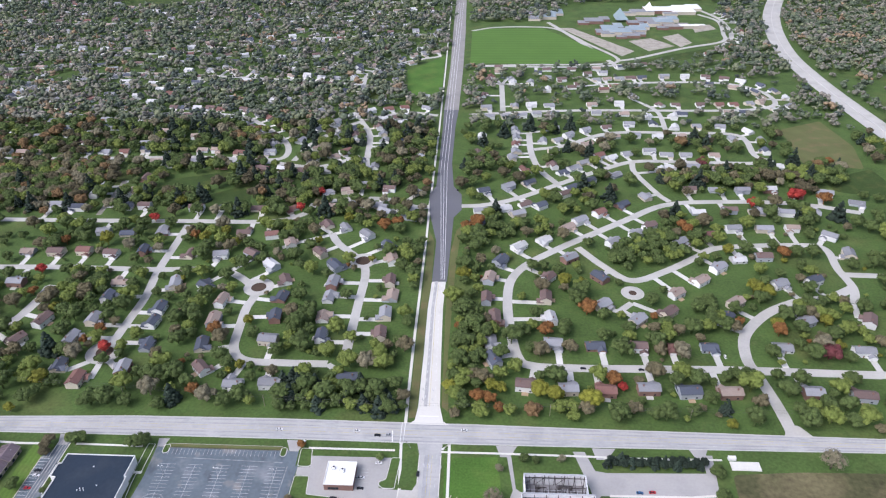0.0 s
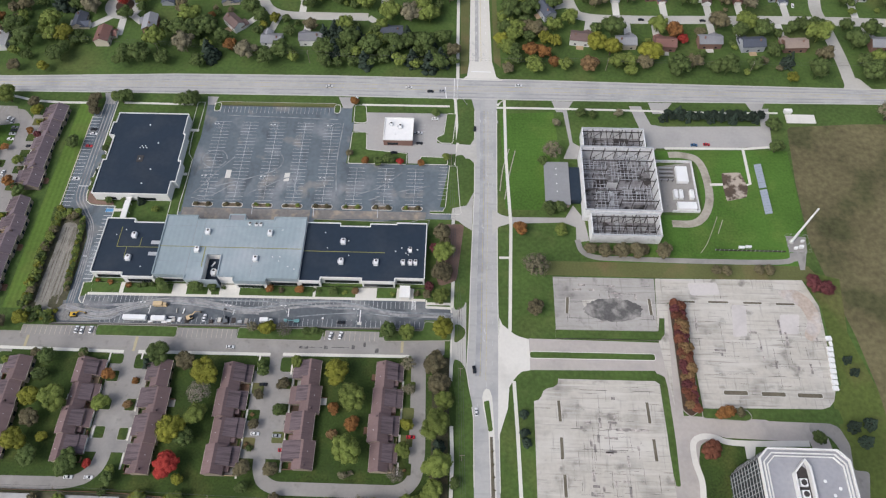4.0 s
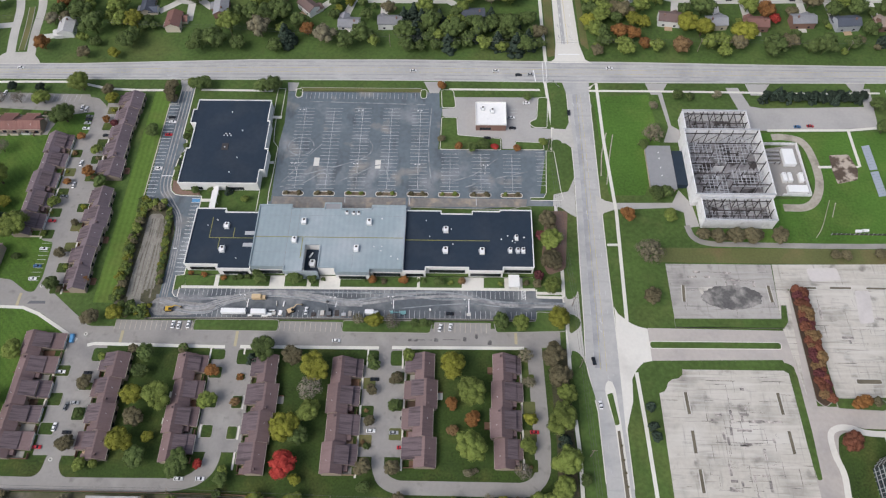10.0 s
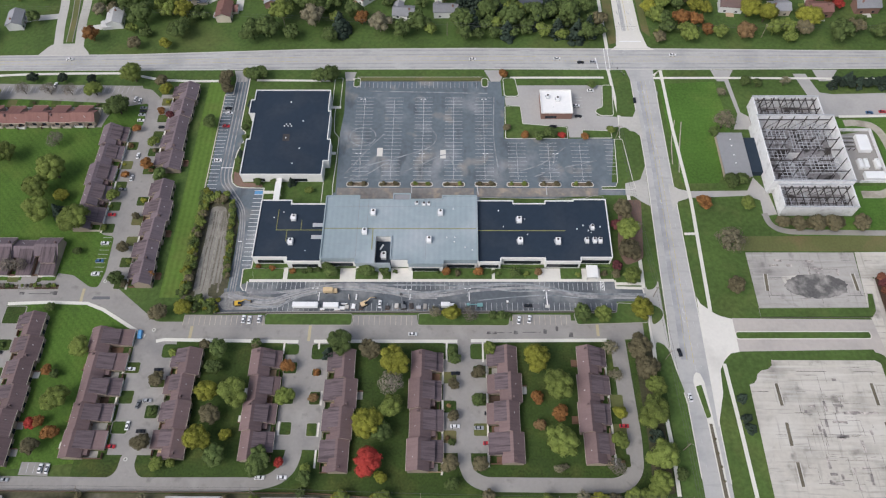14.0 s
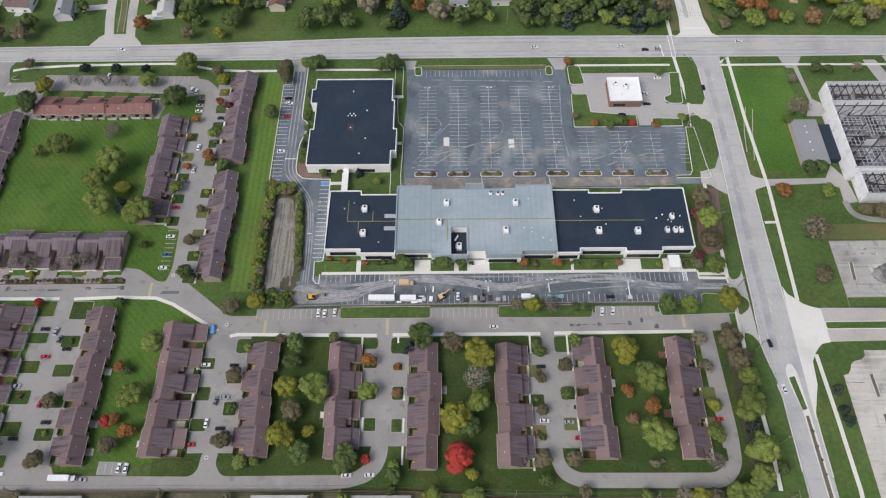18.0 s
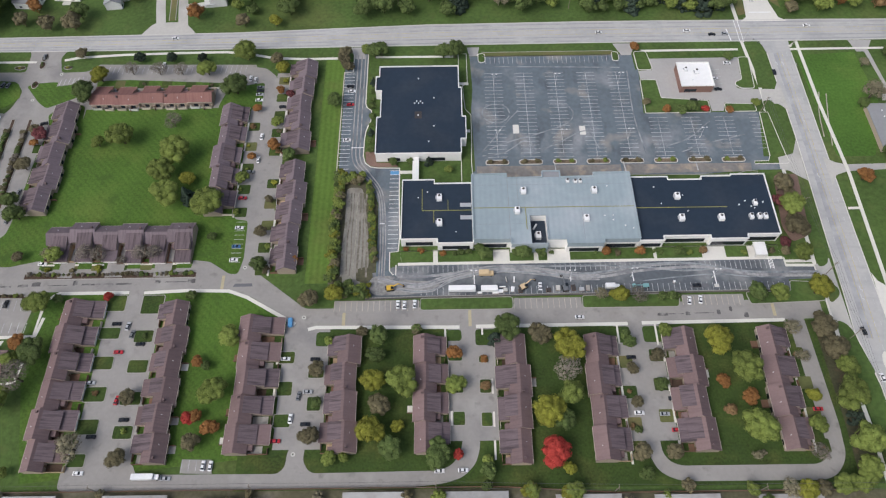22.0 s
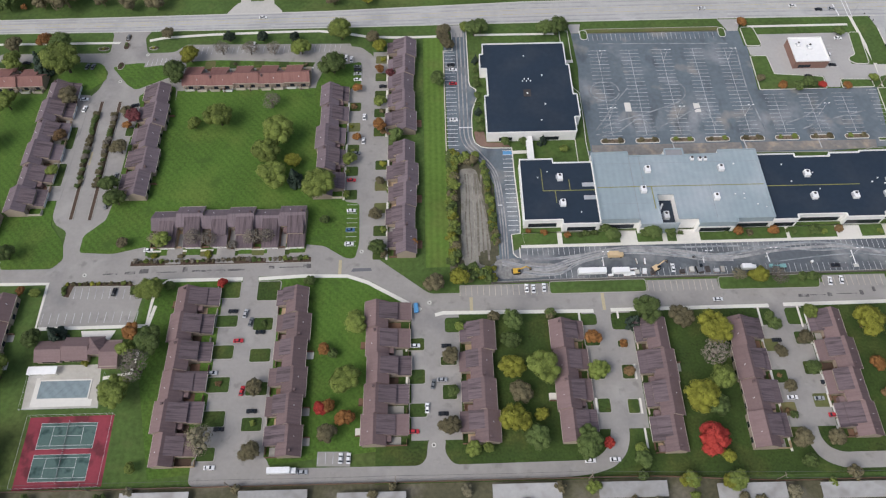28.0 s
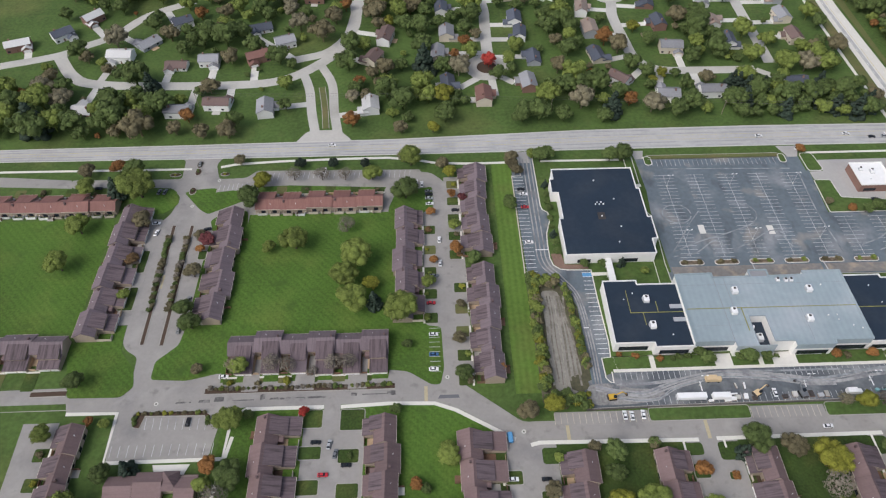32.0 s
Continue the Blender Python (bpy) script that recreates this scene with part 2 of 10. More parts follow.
ASPHALT = mat("dark_lot_asphalt", (0.122, 0.148, 0.168), 0.85, (0.03, 0.18), (0.4, 0.18), tint=((0.250, 0.262, 0.272), 0.04, 0.52, 0.72), bump=0.15)
LOTTAR = mat("dark_front_asphalt", (0.098, 0.110, 0.122), 0.85, (0.04, 0.2), (0.5, 0.2), tint=((0.235, 0.240, 0.242), 0.07, 0.48, 0.70), bump=0.15)
LOTDUST = mat("gravel_dust", (0.265, 0.258, 0.245), 0.95, (0.1, 0.25), (0.9, 0.3), tint=((0.125, 0.132, 0.140), 0.2, 0.50, 0.64), bump=0.3)
NEWTAR = mat("new_asphalt", (0.135, 0.135, 0.148), 0.85, (0.03, 0.08), (0.5, 0.06), bump=0.1)
WHEELWEAR = mat("wheel_worn_lane", (0.330, 0.330, 0.333), 0.85, (0.02, 0.10), (0.5, 0.10), tint=((0.40, 0.40, 0.40), 0.08, 0.48, 0.62))
OLDLOT = cracked("old_lot_paving", (0.484, 0.454, 0.400), (0.275, 0.256, 0.228), (0.575, 0.550, 0.500))
GREYLOT = cracked("grey_lot_paving", (0.372, 0.352, 0.326), (0.255, 0.242, 0.226), (0.430, 0.410, 0.380))
ACCESS = mat("access_road_concrete", (0.425, 0.388, 0.356), 0.88, (0.03, 0.10), (0.5, 0.08), tint=((0.33, 0.31, 0.295), 0.05, 0.5, 0.75), bump=0.1)
SMUDGE = mat("tar_smudge", (0.230, 0.210, 0.198), 0.9, (0.2, 0.3), (0.9, 0.35), tint=((0.47, 0.425, 0.39), 0.3, 0.44, 0.60))
TARJOINT = mat("tarred_joint", (0.085, 0.078, 0.074), 0.9, (0.15, 0.3), (0.9, 0.35), tint=((0.36, 0.33, 0.31), 0.35, 0.46, 0.60))
PALESLAB = mat("resurfaced_slab", (0.560, 0.525, 0.500), 0.85, (0.04, 0.06), (0.5, 0.06), tint=((0.46, 0.43, 0.41), 0.06, 0.5, 0.72))
WALK = mat("sidewalk_concrete", (0.640, 0.620, 0.560), 0.85, (0.04, 0.06), (0.9, 0.06))
KERB = mat("kerb_concrete", (0.520, 0.505, 0.465), 0.85, (0.06, 0.08), (0.9, 0.08))
KERBPALE = mat("dust_track", (0.330, 0.325, 0.320), 0.9, (0.06, 0.2), (0.6, 0.25), tint=((0.19, 0.19, 0.20), 0.12, 0.5, 0.62))
KERBGREY = mat("weathered_kerb", (0.330, 0.315, 0.285), 0.88, (0.06, 0.08), (0.9, 0.08))
PAINT = mat("road_paint", (0.500, 0.505, 0.505), 0.8, (0.08, 0.2), (1.2, 0.2), tint=((0.27, 0.28, 0.29), 0.10, 0.50, 0.68))
WHITELINE = mat("white_road_line", (0.76, 0.76, 0.75), 0.8, (0.08, 0.10), (1.2, 0.14))
YELLOW = mat("yellow_paint", (0.520, 0.430, 0.150), 0.8, (0.08, 0.12), (1.2, 0.14))
FADEDLINE = mat("faded_roof_line", (0.270, 0.262, 0.085), 0.8, (0.08, 0.2), (1.2, 0.2))
OLDTAR = mat("worn_tar", (0.110, 0.106, 0.104), 0.9, (0.2, 0.25), (1.0, 0.25), tint=((0.24, 0.23, 0.22), 0.3, 0.5, 0.62))
BAYTAN = mat("dull_bay_paint", (0.440, 0.405, 0.330), 0.8, (0.08, 0.2), (1.2, 0.2))
WALLDARK = mat("dark_wall", (0.105, 0.098, 0.090), 0.9, (0.1, 0.2), (1.0, 0.25))
TAN = mat("tan_crossing", (0.430, 0.370, 0.240), 0.85, (0.08, 0.1), (1.2, 0.1))
BLUEPAINT = mat("blue_paint", (0.10, 0.28, 0.50), 0.7)
ROOFNAVY = mat("dark_membrane_roof", (0.0180, 0.0300, 0.0480), 0.7, (0.03, 0.14), (0.4, 0.10), tint=((0.032, 0.042, 0.057), 0.05, 0.5, 0.75))
ROOFGREY = mat("grey_membrane_roof", (0.276, 0.334, 0.356), 0.6, (0.025, 0.08), (0.4, 0.07), tint=((0.37, 0.405, 0.43), 0.04, 0.5, 0.75), lines=("X", 0.11, 0.025))
ROOFWHITE = mat("white_roof", (0.80, 0.79, 0.77), 0.6, (0.05, 0.04), (0.6, 0.05))
WALLWHITE = mat("white_panel_wall", (0.74, 0.73, 0.70), 0.7, (0.06, 0.05), (0.8, 0.05))
WALLOLD = mat("streaked_white_wall", (0.70, 0.70, 0.70), 0.8, (0.08, 0.08), (0.7, 0.10), tint=((0.47, 0.46, 0.455), 0.25, 0.54, 0.78))
DARKGLASS = mat("dark_window_glass", (0.020, 0.026, 0.034), 0.12, (0.1, 0.0), (1.0, 0.0))
GLASS = mat("green_curtain_glass", (0.040, 0.065, 0.075), 0.15, (0.1, 0.1), (1.0, 0.0), rnd=0.35)
CARPORT = mat("weathered_roof_sheet", (0.330, 0.325, 0.315), 0.7, (0.08, 0.12), (0.8, 0.10), tint=((0.24, 0.23, 0.215), 0.2, 0.5, 0.7), rnd=0.12)
METAL = mat("galvanised_metal", (0.46, 0.47, 0.48), 0.5, (0.2, 0.06), (2.0, 0.05), metal=0.3)
WHITEMETAL = mat("white_metal", (0.78, 0.78, 0.77), 0.5, (0.2, 0.04), (2.0, 0.04))
STEEL = mat("charred_steel", (0.060, 0.052, 0.050), 0.7, (0.2, 0.2), (1.5, 0.2))
PALESTEEL = mat("pale_steel_joist", (0.43, 0.44, 0.46), 0.6, (0.2, 0.2), (1.5, 0.2))
DEBRIS = mat("rubble_floor", (0.250, 0.240, 0.245), 0.9, (0.08, 0.3), (0.7, 0.3), tint=((0.045, 0.042, 0.042), 0.14, 0.50, 0.62), bump=0.6)
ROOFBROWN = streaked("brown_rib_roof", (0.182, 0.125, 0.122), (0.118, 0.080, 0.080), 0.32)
ROOFPLUM = streaked("plum_grey_roof", (0.164, 0.128, 0.140), (0.092, 0.070, 0.080), 0.5)
STREAKED = streaked("streaked_dark_roof", (0.138, 0.104, 0.112), (0.054, 0.040, 0.044))
TRIM = mat("cream_trim", (0.50, 0.44, 0.37), 0.8, (0.2, 0.06), (1.2, 0.06), rnd=0.15)
# darker brown roofing; two-tone rows also use it as their shaded slope
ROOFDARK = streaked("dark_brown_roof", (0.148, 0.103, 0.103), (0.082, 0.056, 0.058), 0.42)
ROOFRUST = streaked("red_brown_roof", (0.215, 0.108, 0.092), (0.150, 0.066, 0.056), 0.6)
SIDING = mat("tan_siding", (0.330, 0.270, 0.215), 0.8, (0.1, 0.06), (1.2, 0.08), rnd=0.15)
BROWNWOOD = mat("stained_wood", (0.170, 0.100, 0.065), 0.85, (0.1, 0.12), (1.5, 0.15))
TIMBER = mat("pale_timber", (0.42, 0.31, 0.20), 0.85, (0.1, 0.1), (1.5, 0.1))
WHITEWALL = mat("white_siding", (0.72, 0.715, 0.70), 0.8, (0.1, 0.05), (1.2, 0.05), rnd=0.14)
BRICK = mat("red_brick", (0.220, 0.130, 0.104), 0.85, (0.2, 0.1), (2.0, 0.12))
COURTGREEN = mat("green_court", (0.080, 0.132, 0.118), 0.85, (0.08, 0.10), (0.8, 0.12), tint=((0.026, 0.058, 0.053), 0.16, 0.52, 0.62))
COURTRED = mat("red_court", (0.235, 0.040, 0.056), 0.85, (0.08, 0.14), (0.8, 0.12), tint=((0.120, 0.024, 0.031), 0.14, 0.5, 0.62))
TERRACE = mat("terrace_concrete", (0.430, 0.405, 0.355), 0.88, (0.06, 0.12), (0.7, 0.10), tint=((0.56, 0.54, 0.50), 0.09, 0.5, 0.7), bump=0.1)
POOLCOVER = mat("pool_cover", (0.200, 0.250, 0.265), 0.6, (0.15, 0.15), (0.9, 0.12), lines=("DIAGONAL", 0.12, 0.06))
WIRE = mat("wire", (0.10, 0.10, 0.10), 0.7)
WOODPOLE = mat("pole_wood", (0.24, 0.20, 0.16), 0.9, (0.3, 0.1), (2, 0.1))
BARK = mat("bark", (0.075, 0.058, 0.045), 0.95, (0.3, 0.15), (2.0, 0.2))
SOLAR = mat("solar_cell", (0.290, 0.325, 0.375), 0.35, (0.1, 0.08), (1.0, 0.05))
RUBBER = mat("tyre_rubber", (0.02, 0.02, 0.02), 0.9)
CARS = {
    "white": mat("white_car_paint", (0.74, 0.74, 0.74), 0.3),
    "black": mat("black_car_paint", (0.016, 0.017, 0.020), 0.3),
    "grey": mat("grey_car_paint", (0.15, 0.16, 0.17), 0.3),
    "silver": mat("silver_car_paint", (0.42, 0.43, 0.44), 0.3, metal=0.3),
    "red": mat("red_car_paint", (0.42, 0.03, 0.04), 0.3),
    "blue": mat("blue_car_paint", (0.05, 0.12, 0.24), 0.3),
    "yellow": mat("yellow_machine_paint", (0.56, 0.36, 0.05), 0.5),
    "tan": mat("tan_box_paint", (0.62, 0.47, 0.28), 0.6),
    "teal": mat("teal_machine_paint", (0.22, 0.42, 0.42), 0.5),
}


COURTSOIL = stained(mat("dug_up_court", (0.095, 0.070, 0.052), 0.95, (0.2, 0.3), (1.2, 0.3), bump=0.5), (0.47, 0.40, 0.33), 0.14, 0.47, 0.55, 0.9)
# second layers of dust, tar and wear
stained(ASPHALT, (0.300, 0.275, 0.240), 0.055, 0.56, 0.70, 0.75)
stained(ASPHALT, (0.070, 0.085, 0.098), 0.11, 0.56, 0.68, 0.7, (1, 0.4, 1))
stained(DRIVE, (0.345, 0.328, 0.305), 0.09, 0.54, 0.70, 0.7)
stained(DRIVE, (0.185, 0.176, 0.168), 0.16, 0.60, 0.72, 0.7)
stained(LAWN, (0.036, 0.062, 0.015), 0.15, 0.52, 0.68, 0.7)
stained(STRIPED, (0.044, 0.084, 0.016), 0.12, 0.55, 0.72, 0.6)
stained(GRASS, (0.110, 0.134, 0.042), 0.11, 0.56, 0.72, 0.4)
stained(ROAD, (0.330, 0.325, 0.318), 0.35, 0.55, 0.70, 0.6, (0.15, 1, 1))


# ---------------------------------------------------------------- mesh helpers
def mesh(name, verts, faces, material):
    me = bpy.data.meshes.new(name)
    me.from_pydata([tuple(v) for v in verts], [], faces)
    for m in material if isinstance(material, (list, tuple)) else [material]:
        me.materials.append(m)
    me.update()
    return me


def piece(name, verts, faces, material, parent=None, label=""):
    ob = new(name, mesh(name, verts, faces, material))
    if parent:
        ob.parent = parent
    if label:
        tagged(ob, label)
    return ob


def part(name, bm, material, parent, label=""):
    me = bpy.data.meshes.new(name)
    bm.to_mesh(me)
    bm.free()
    me.materials.append(material)
    ob = new(name, me)
    ob.parent = parent
    if label:
        tagged(ob, label)
    return ob


def thing(name, x, y, z=0.0, turn=0.0, label="", category="", group="", kind=""):
    ob = new(name)
    ob.matrix_world = pose(x, y, z, 0, 0, turn)
    return tagged(ob, label, category, group, kind)


BOXFACES = [(0, 3, 2, 1), (4, 5, 6, 7), (0, 1, 5, 4), (1, 2, 6, 5), (2, 3, 7, 6), (3, 0, 4, 7)]


def boxv(x0, y0, z0, x1, y1, z1):
    return [(x0, y0, z0), (x1, y0, z0), (x1, y1, z0), (x0, y1, z0), (x0, y0, z1), (x1, y0, z1), (x1, y1, z1), (x0, y1, z1)]


def boxes(name, list_of_boxes, material, parent=None, label=""):
    v, f = [], []
    for b in list_of_boxes:
        k = len(v)
        v += boxv(*b)
        f += [tuple(i + k for i in q) for q in BOXFACES]
    return piece(name, v, f, material, parent, label)


def box(name, x0, y0, z0, x1, y1, z1, material, parent=None, label="", bevel=0.0):
    if not bevel:
        return boxes(name, [(x0, y0, z0, x1, y1, z1)], material, parent, label)
    bm = bmesh.new()
    vs = [bm.verts.new(v) for v in boxv(x0, y0, z0, x1, y1, z1)]
    for q in BOXFACES:
        bm.faces.new([vs[i] for i in q])
    bmesh.ops.bevel(bm, geom=bm.edges[:], offset=bevel, segments=2, affect="EDGES")
    return part(name, bm, material, parent, label)


def prism_data(pts, z0, z1):
    n = len(pts)
    if sum(pts[i][0] * pts[(i + 1) % n][1] - pts[(i + 1) % n][0] * pts[i][1] for i in range(n)) < 0:
        pts = pts[::-1]
    v = [(x, y, z0) for x, y in pts] + [(x, y, z1) for x, y in pts]
    f = [tuple(range(n, 2 * n)), tuple(range(n))[::-1]] + [(i, (i + 1) % n, n + (i + 1) % n, n + i) for i in range(n)]
    return v, f


def prism(name, pts, z0, z1, material, parent=None, label=""):
    return piece(name, *prism_data(list(pts), z0, z1), material, parent, label)


def rounded(pts, r, n=5):
    out = []
    k = len(pts)
    for i in range(k):
        a, b, c = (Vector(pts[j % k][:2]) for j in (i - 1, i, i + 1))
        ri = pts[i][2] if len(pts[i]) > 2 else r
        d = min(ri, (a - b).length * 0.48, (c - b).length * 0.48)
        if d < 0.05:
            out.append(tuple(b))
            continue
        p, q = b + (a - b).normalized() * d, b + (c - b).normalized() * d
        for s in range(n + 1):
            u = s / n
            e = p.lerp(b, u).lerp(b.lerp(q, u), u)
            out.append((e.x, e.y))
    return out


def smooth(pts, steps=6):
    """A curve through the given points."""
    if len(pts) < 3:
        return [tuple(p) for p in pts]
    P = [Vector(p) for p in pts]
    P = [P[0] * 2 - P[1], *P, P[-1] * 2 - P[-2]]
    out = []
    for i in range(1, len(P) - 2):
        a, b, c, d = P[i - 1:i + 3]
        for s in range(steps):
            u = s / steps
            e = 0.5 * (2 * b + (c - a) * u + (2 * a - 5 * b + 4 * c - d) * u * u + (3 * b - a - 3 * c + d) * u ** 3)
            out.append((e.x, e.y))
    out.append(tuple(P[-2]))
    return out


def sides(pts, half):
    left, right = [], []
    for i, p in enumerate(pts):
        a = Vector(pts[max(i - 1, 0)])
        b = Vector(pts[min(i + 1, len(pts) - 1)])
        d = (b - a).normalized()
        nrm = Vector((-d.y, d.x)) * half
        left.append((p[0] + nrm.x, p[1] + nrm.y))
        right.append((p[0] - nrm.x, p[1] - nrm.y))
    return left, right


def ribbon_data(pts, width, z0, z1):
    le, ri = sides(pts, width / 2)
    n = len(pts)
    v = [(x, y, z1) for x, y in le] + [(x, y, z1) for x, y in ri] + [(x, y, z0) for x, y in le] + [(x, y, z0) for x, y in ri]
    f = []
    for i in range(n - 1):
        f += [(n + i, n + i + 1, i + 1, i), (i, i + 1, 2 * n + i + 1, 2 * n + i), (3 * n + i, 3 * n + i + 1, n + i + 1, n + i)]
    f += [(0, 2 * n, 3 * n, n), (n - 1, 2 * n - 1, 4 * n - 1, 3 * n - 1)]
    return v, f


TICK = [0.0]


def level(z):
    """A height a little above the last surface, so that no two lie in one plane."""
    TICK[0] += 0.00413
    return z + TICK[0] % 0.0607


def surface(name, pts, z, material, label="", category="", r=0.0, edge=None, kind="structure"):
    """A paved or grown area with a rim of its own; edge adds a kerb round it."""
    pts = rounded(pts, r) if r else [tuple(p[:2]) for p in pts]
    ob = prism(name, pts, -0.2, level(z), material)
    tagged(ob, label, category, kind=kind)
    if edge:
        ring = pts + pts[:2]
        piece("kerb", *ribbon_data(ring, 0.36, -0.1, z + 0.13), edge, ob)
    return ob


def strip(name, pts, width, z, material, label="", category="", curve=True, kind="structure", edge=None):
    line = smooth(pts) if curve else [tuple(p) for p in pts]
    ob = piece(name, *ribbon_data(line, width, -0.2, level(z)), material)
    tagged(ob, label, category, kind=kind)
    if edge:
        for s in sides(line, width / 2 + 0.1):
            piece("kerb", *ribbon_data(s, 0.4, -0.1, z + 0.1), edge, ob)
    return ob


def paint(parent, segs, width, z, material=None, name="marking"):
    """Painted lines, each a thin slab: segs of (x0, y0, x1, y1)."""
    v, f = [], []
    for x0, y0, x1, y1 in segs:
        a, b = ribbon_data([(x0, y0), (x1, y1)], width, z - 0.02, z)
        f += [tuple(i + len(v) for i in q) for q in b]
        v += a
    return piece(name, v, f, material or PAINT, parent)


def dashes(pts, on, off):
    out, carry = [], 0.0
    for a, b in zip(pts, pts[1:]):
        a, b = Vector(a), Vector(b)
        ln = (b - a).length
        d = (b - a) / max(ln, 1e-6)
        s = carry
        while s < ln:
            e = min(s + on, ln)
            p, q = a + d * s, a + d * e
            out.append((p.x, p.y, q.x, q.y))
            s += on + off
        carry = s - ln
    return out


def tube(name, a, b, r0, r1, material, parent=None, n=8, label=""):
    a, b = Vector(a), Vector(b)
    d = (b - a).normalized()
    s = d.orthogonal().normalized()
    t = d.cross(s)
    v = []
    for p, r in ((a, r0), (b, r1)):
        v += [p + (s * math.cos(2 * math.pi * i / n) + t * math.sin(2 * math.pi * i / n)) * r for i in range(n)]
    f = [(i, (i + 1) % n, n + (i + 1) % n, n + i) for i in range(n)] + [tuple(range(n))[::-1], tuple(range(n, 2 * n))]
    return piece(name, v, f, material, parent, label)


# ---------------------------------------------------------------- ground and fields
tagged(piece("ground", [(-2600, -1500, 0), (2600, -1500, 0), (2600, 4200, 0), (-2600, 4200, 0)], [(0, 1, 2, 3)], GRASS),
       "green suburban grass reaching to the horizon", "ground", kind="structure")
surface("field", [(366, 48), (410.4, 51.8), (470, 53), (700, 60), (700, -420), (392, -420), (375.7, -178.9), (376.1, -134.8), (372.2, -102.3), (366.2, -74.2), (360.4, -40.8), (361.8, 1.8)], 0.03, FIELD,
        "dry brown fallow field with darker weed patches", "field", r=4)
surface("lawn", [(-174, 19), (-252, 19), (-252, -57), (-250, -88), (-172, -88), (-168, -58), (-168, 18)], 0.13, STRIPED, "mown green courtyard lawn with diagonal stripes", "lawn")
surface("lawn", [(-327, 18), (-420, 18), (-420, -58), (-326, -58)], 0.03, STRIPED, "mown green lawn between townhouse rows", "lawn")
surface("lawn", [(174.9, 54.9), (211.5, 57.4), (214.0, 17.9), (199.5, -22.5), (178.0, -22.6)], 0.03, BRIGHTLAWN, "bright green lawn beside the avenue", "lawn", r=2)
surface("lawn", [(275, 26), (362, 28), (360, -30), (350, -58), (235, -58), (236, -46), (272, -46), (272, -24), (300, -24), (301, 18), (277, 18)], 0.03, BRIGHTLAWN, "bright green lawn round the gutted building", "lawn")
surface("lawn", [(350, -60), (372, -66), (368, -100), (376, -134), (376, -179), (392, -420), (330, -420), (352, -215), (350, -140), (357, -130), (357, -84)], 0.02, DRYLAWN, "yellowing autumn lawn beside the field", "lawn")
surface("verge", [(200, -58.5), (356, -58), (362, -68), (200, -68)], 0.035, VERGE, "yellowish rough grass verge", "verge")
surface("lawn", [(-113, 57), (-97, 57), (-101.6, 48), (-101.6, -30), (-101, -98), (-113, -98)], 0.03, LONGSTRIPE, "mown green strip between townhouses and office", "lawn")
surface("verge", [(-101.2, -30), (-90, -31), (-80, -41.5), (-77.5, -52), (-77.3, -104), (-101.2, -104)], 0.035, SCRUB, "weedy overgrown ground beside the drive", "ground", r=2)
surface("verge", [(-94.8, -39.5), (-86.2, -39.6), (-83.6, -55), (-82.4, -70), (-80.8, -88), (-84, -98), (-88, -101), (-93.6, -101.8), (-95, -88), (-94.6, -69)], 0.06, SOIL, "long strip of bare grey soil", "ground", r=3)
surface("verge", [(-87.4, -90.4), (-83, -88.8), (-79.2, -90.5), (-78.4, -95.7), (-82, -98), (-87, -96.9)], 0.08, SCRUB, "dark heap of dumped brush on the soil", "ground", r=1.5)
random.seed(8)
for k in range(7):
    x = -93.2 + 1.55 * k
    strip("tyre_track", [(x + random.uniform(-0.4, 0.4) + (1.4 * (k - 3) / 3 if y < -60 else 0), y) for y in (-43, -56, -70, -84, -96 + random.uniform(0, 8))], random.uniform(0.4, 1.1), 0.135 + 0.004 * k, random.choice((SOILPALE, SOILDARK, SOILDARK)), "rut in the bare soil", "tyre track")

# ---------------------------------------------------------------- the east-west road
NORTH_EDGE = [(-900, 108), (-414.0, 78.8), (-296.6, 79.6), (-170.6, 81.3), (-52.7, 86.0), (53.1, 87.0), (143.4, 86.4), (195.3, 86.3), (277.3, 85.0), (374.3, 84.1), (477.3, 83.0), (900, 112)]
SOUTH_EDGE = [(-900, 86), (-409.9, 67.9), (-294.1, 67.1), (-170.4, 67.1), (-55.7, 67.9), (56.9, 68.3), (144.8, 67.8), (195.3, 67.8), (275.3, 68.3), (370.4, 69.2), (472.2, 70.4), (900, 86)]
road_1 = surface("road_1", NORTH_EDGE + SOUTH_EDGE[::-1], 0.06, ROAD, "wide grey worn concrete main road", "road")
MIDLINE = [((a[0] + b[0]) / 2, (a[1] + b[1]) / 2) for a, b in zip(NORTH_EDGE, SOUTH_EDGE)]
for share, width in ((-0.42, 1.1), (-0.23, 1.0), (0.2, 1.0), (0.40, 1.1)):
    line = [(m[0] + (a[0] - b[0]) * share, m[1] + (a[1] - b[1]) * share) for m, a, b in zip(MIDLINE, NORTH_EDGE, SOUTH_EDGE)]
    piece("worn_lane", *ribbon_data(line, width, 0, 0.135), WHEELWEAR, road_1)
for share in (-0.1, 0.1):
    line = [(m[0] + (a[0] - b[0]) * share, m[1] + (a[1] - b[1]) * share) for m, a, b in zip(MIDLINE, NORTH_EDGE, SOUTH_EDGE)]
    paint(road_1, [(*a, *b) for a, b in zip(line, line[1:])], 0.14, 0.145, YELLOW)
for share in (-0.3, 0.3):
    line = [(m[0] + (a[0] - b[0]) * share, m[1] + (a[1] - b[1]) * share) for m, a, b in zip(MIDLINE, NORTH_EDGE, SOUTH_EDGE)]
    paint(road_1, dashes(line, 3, 9), 0.14, 0.148)
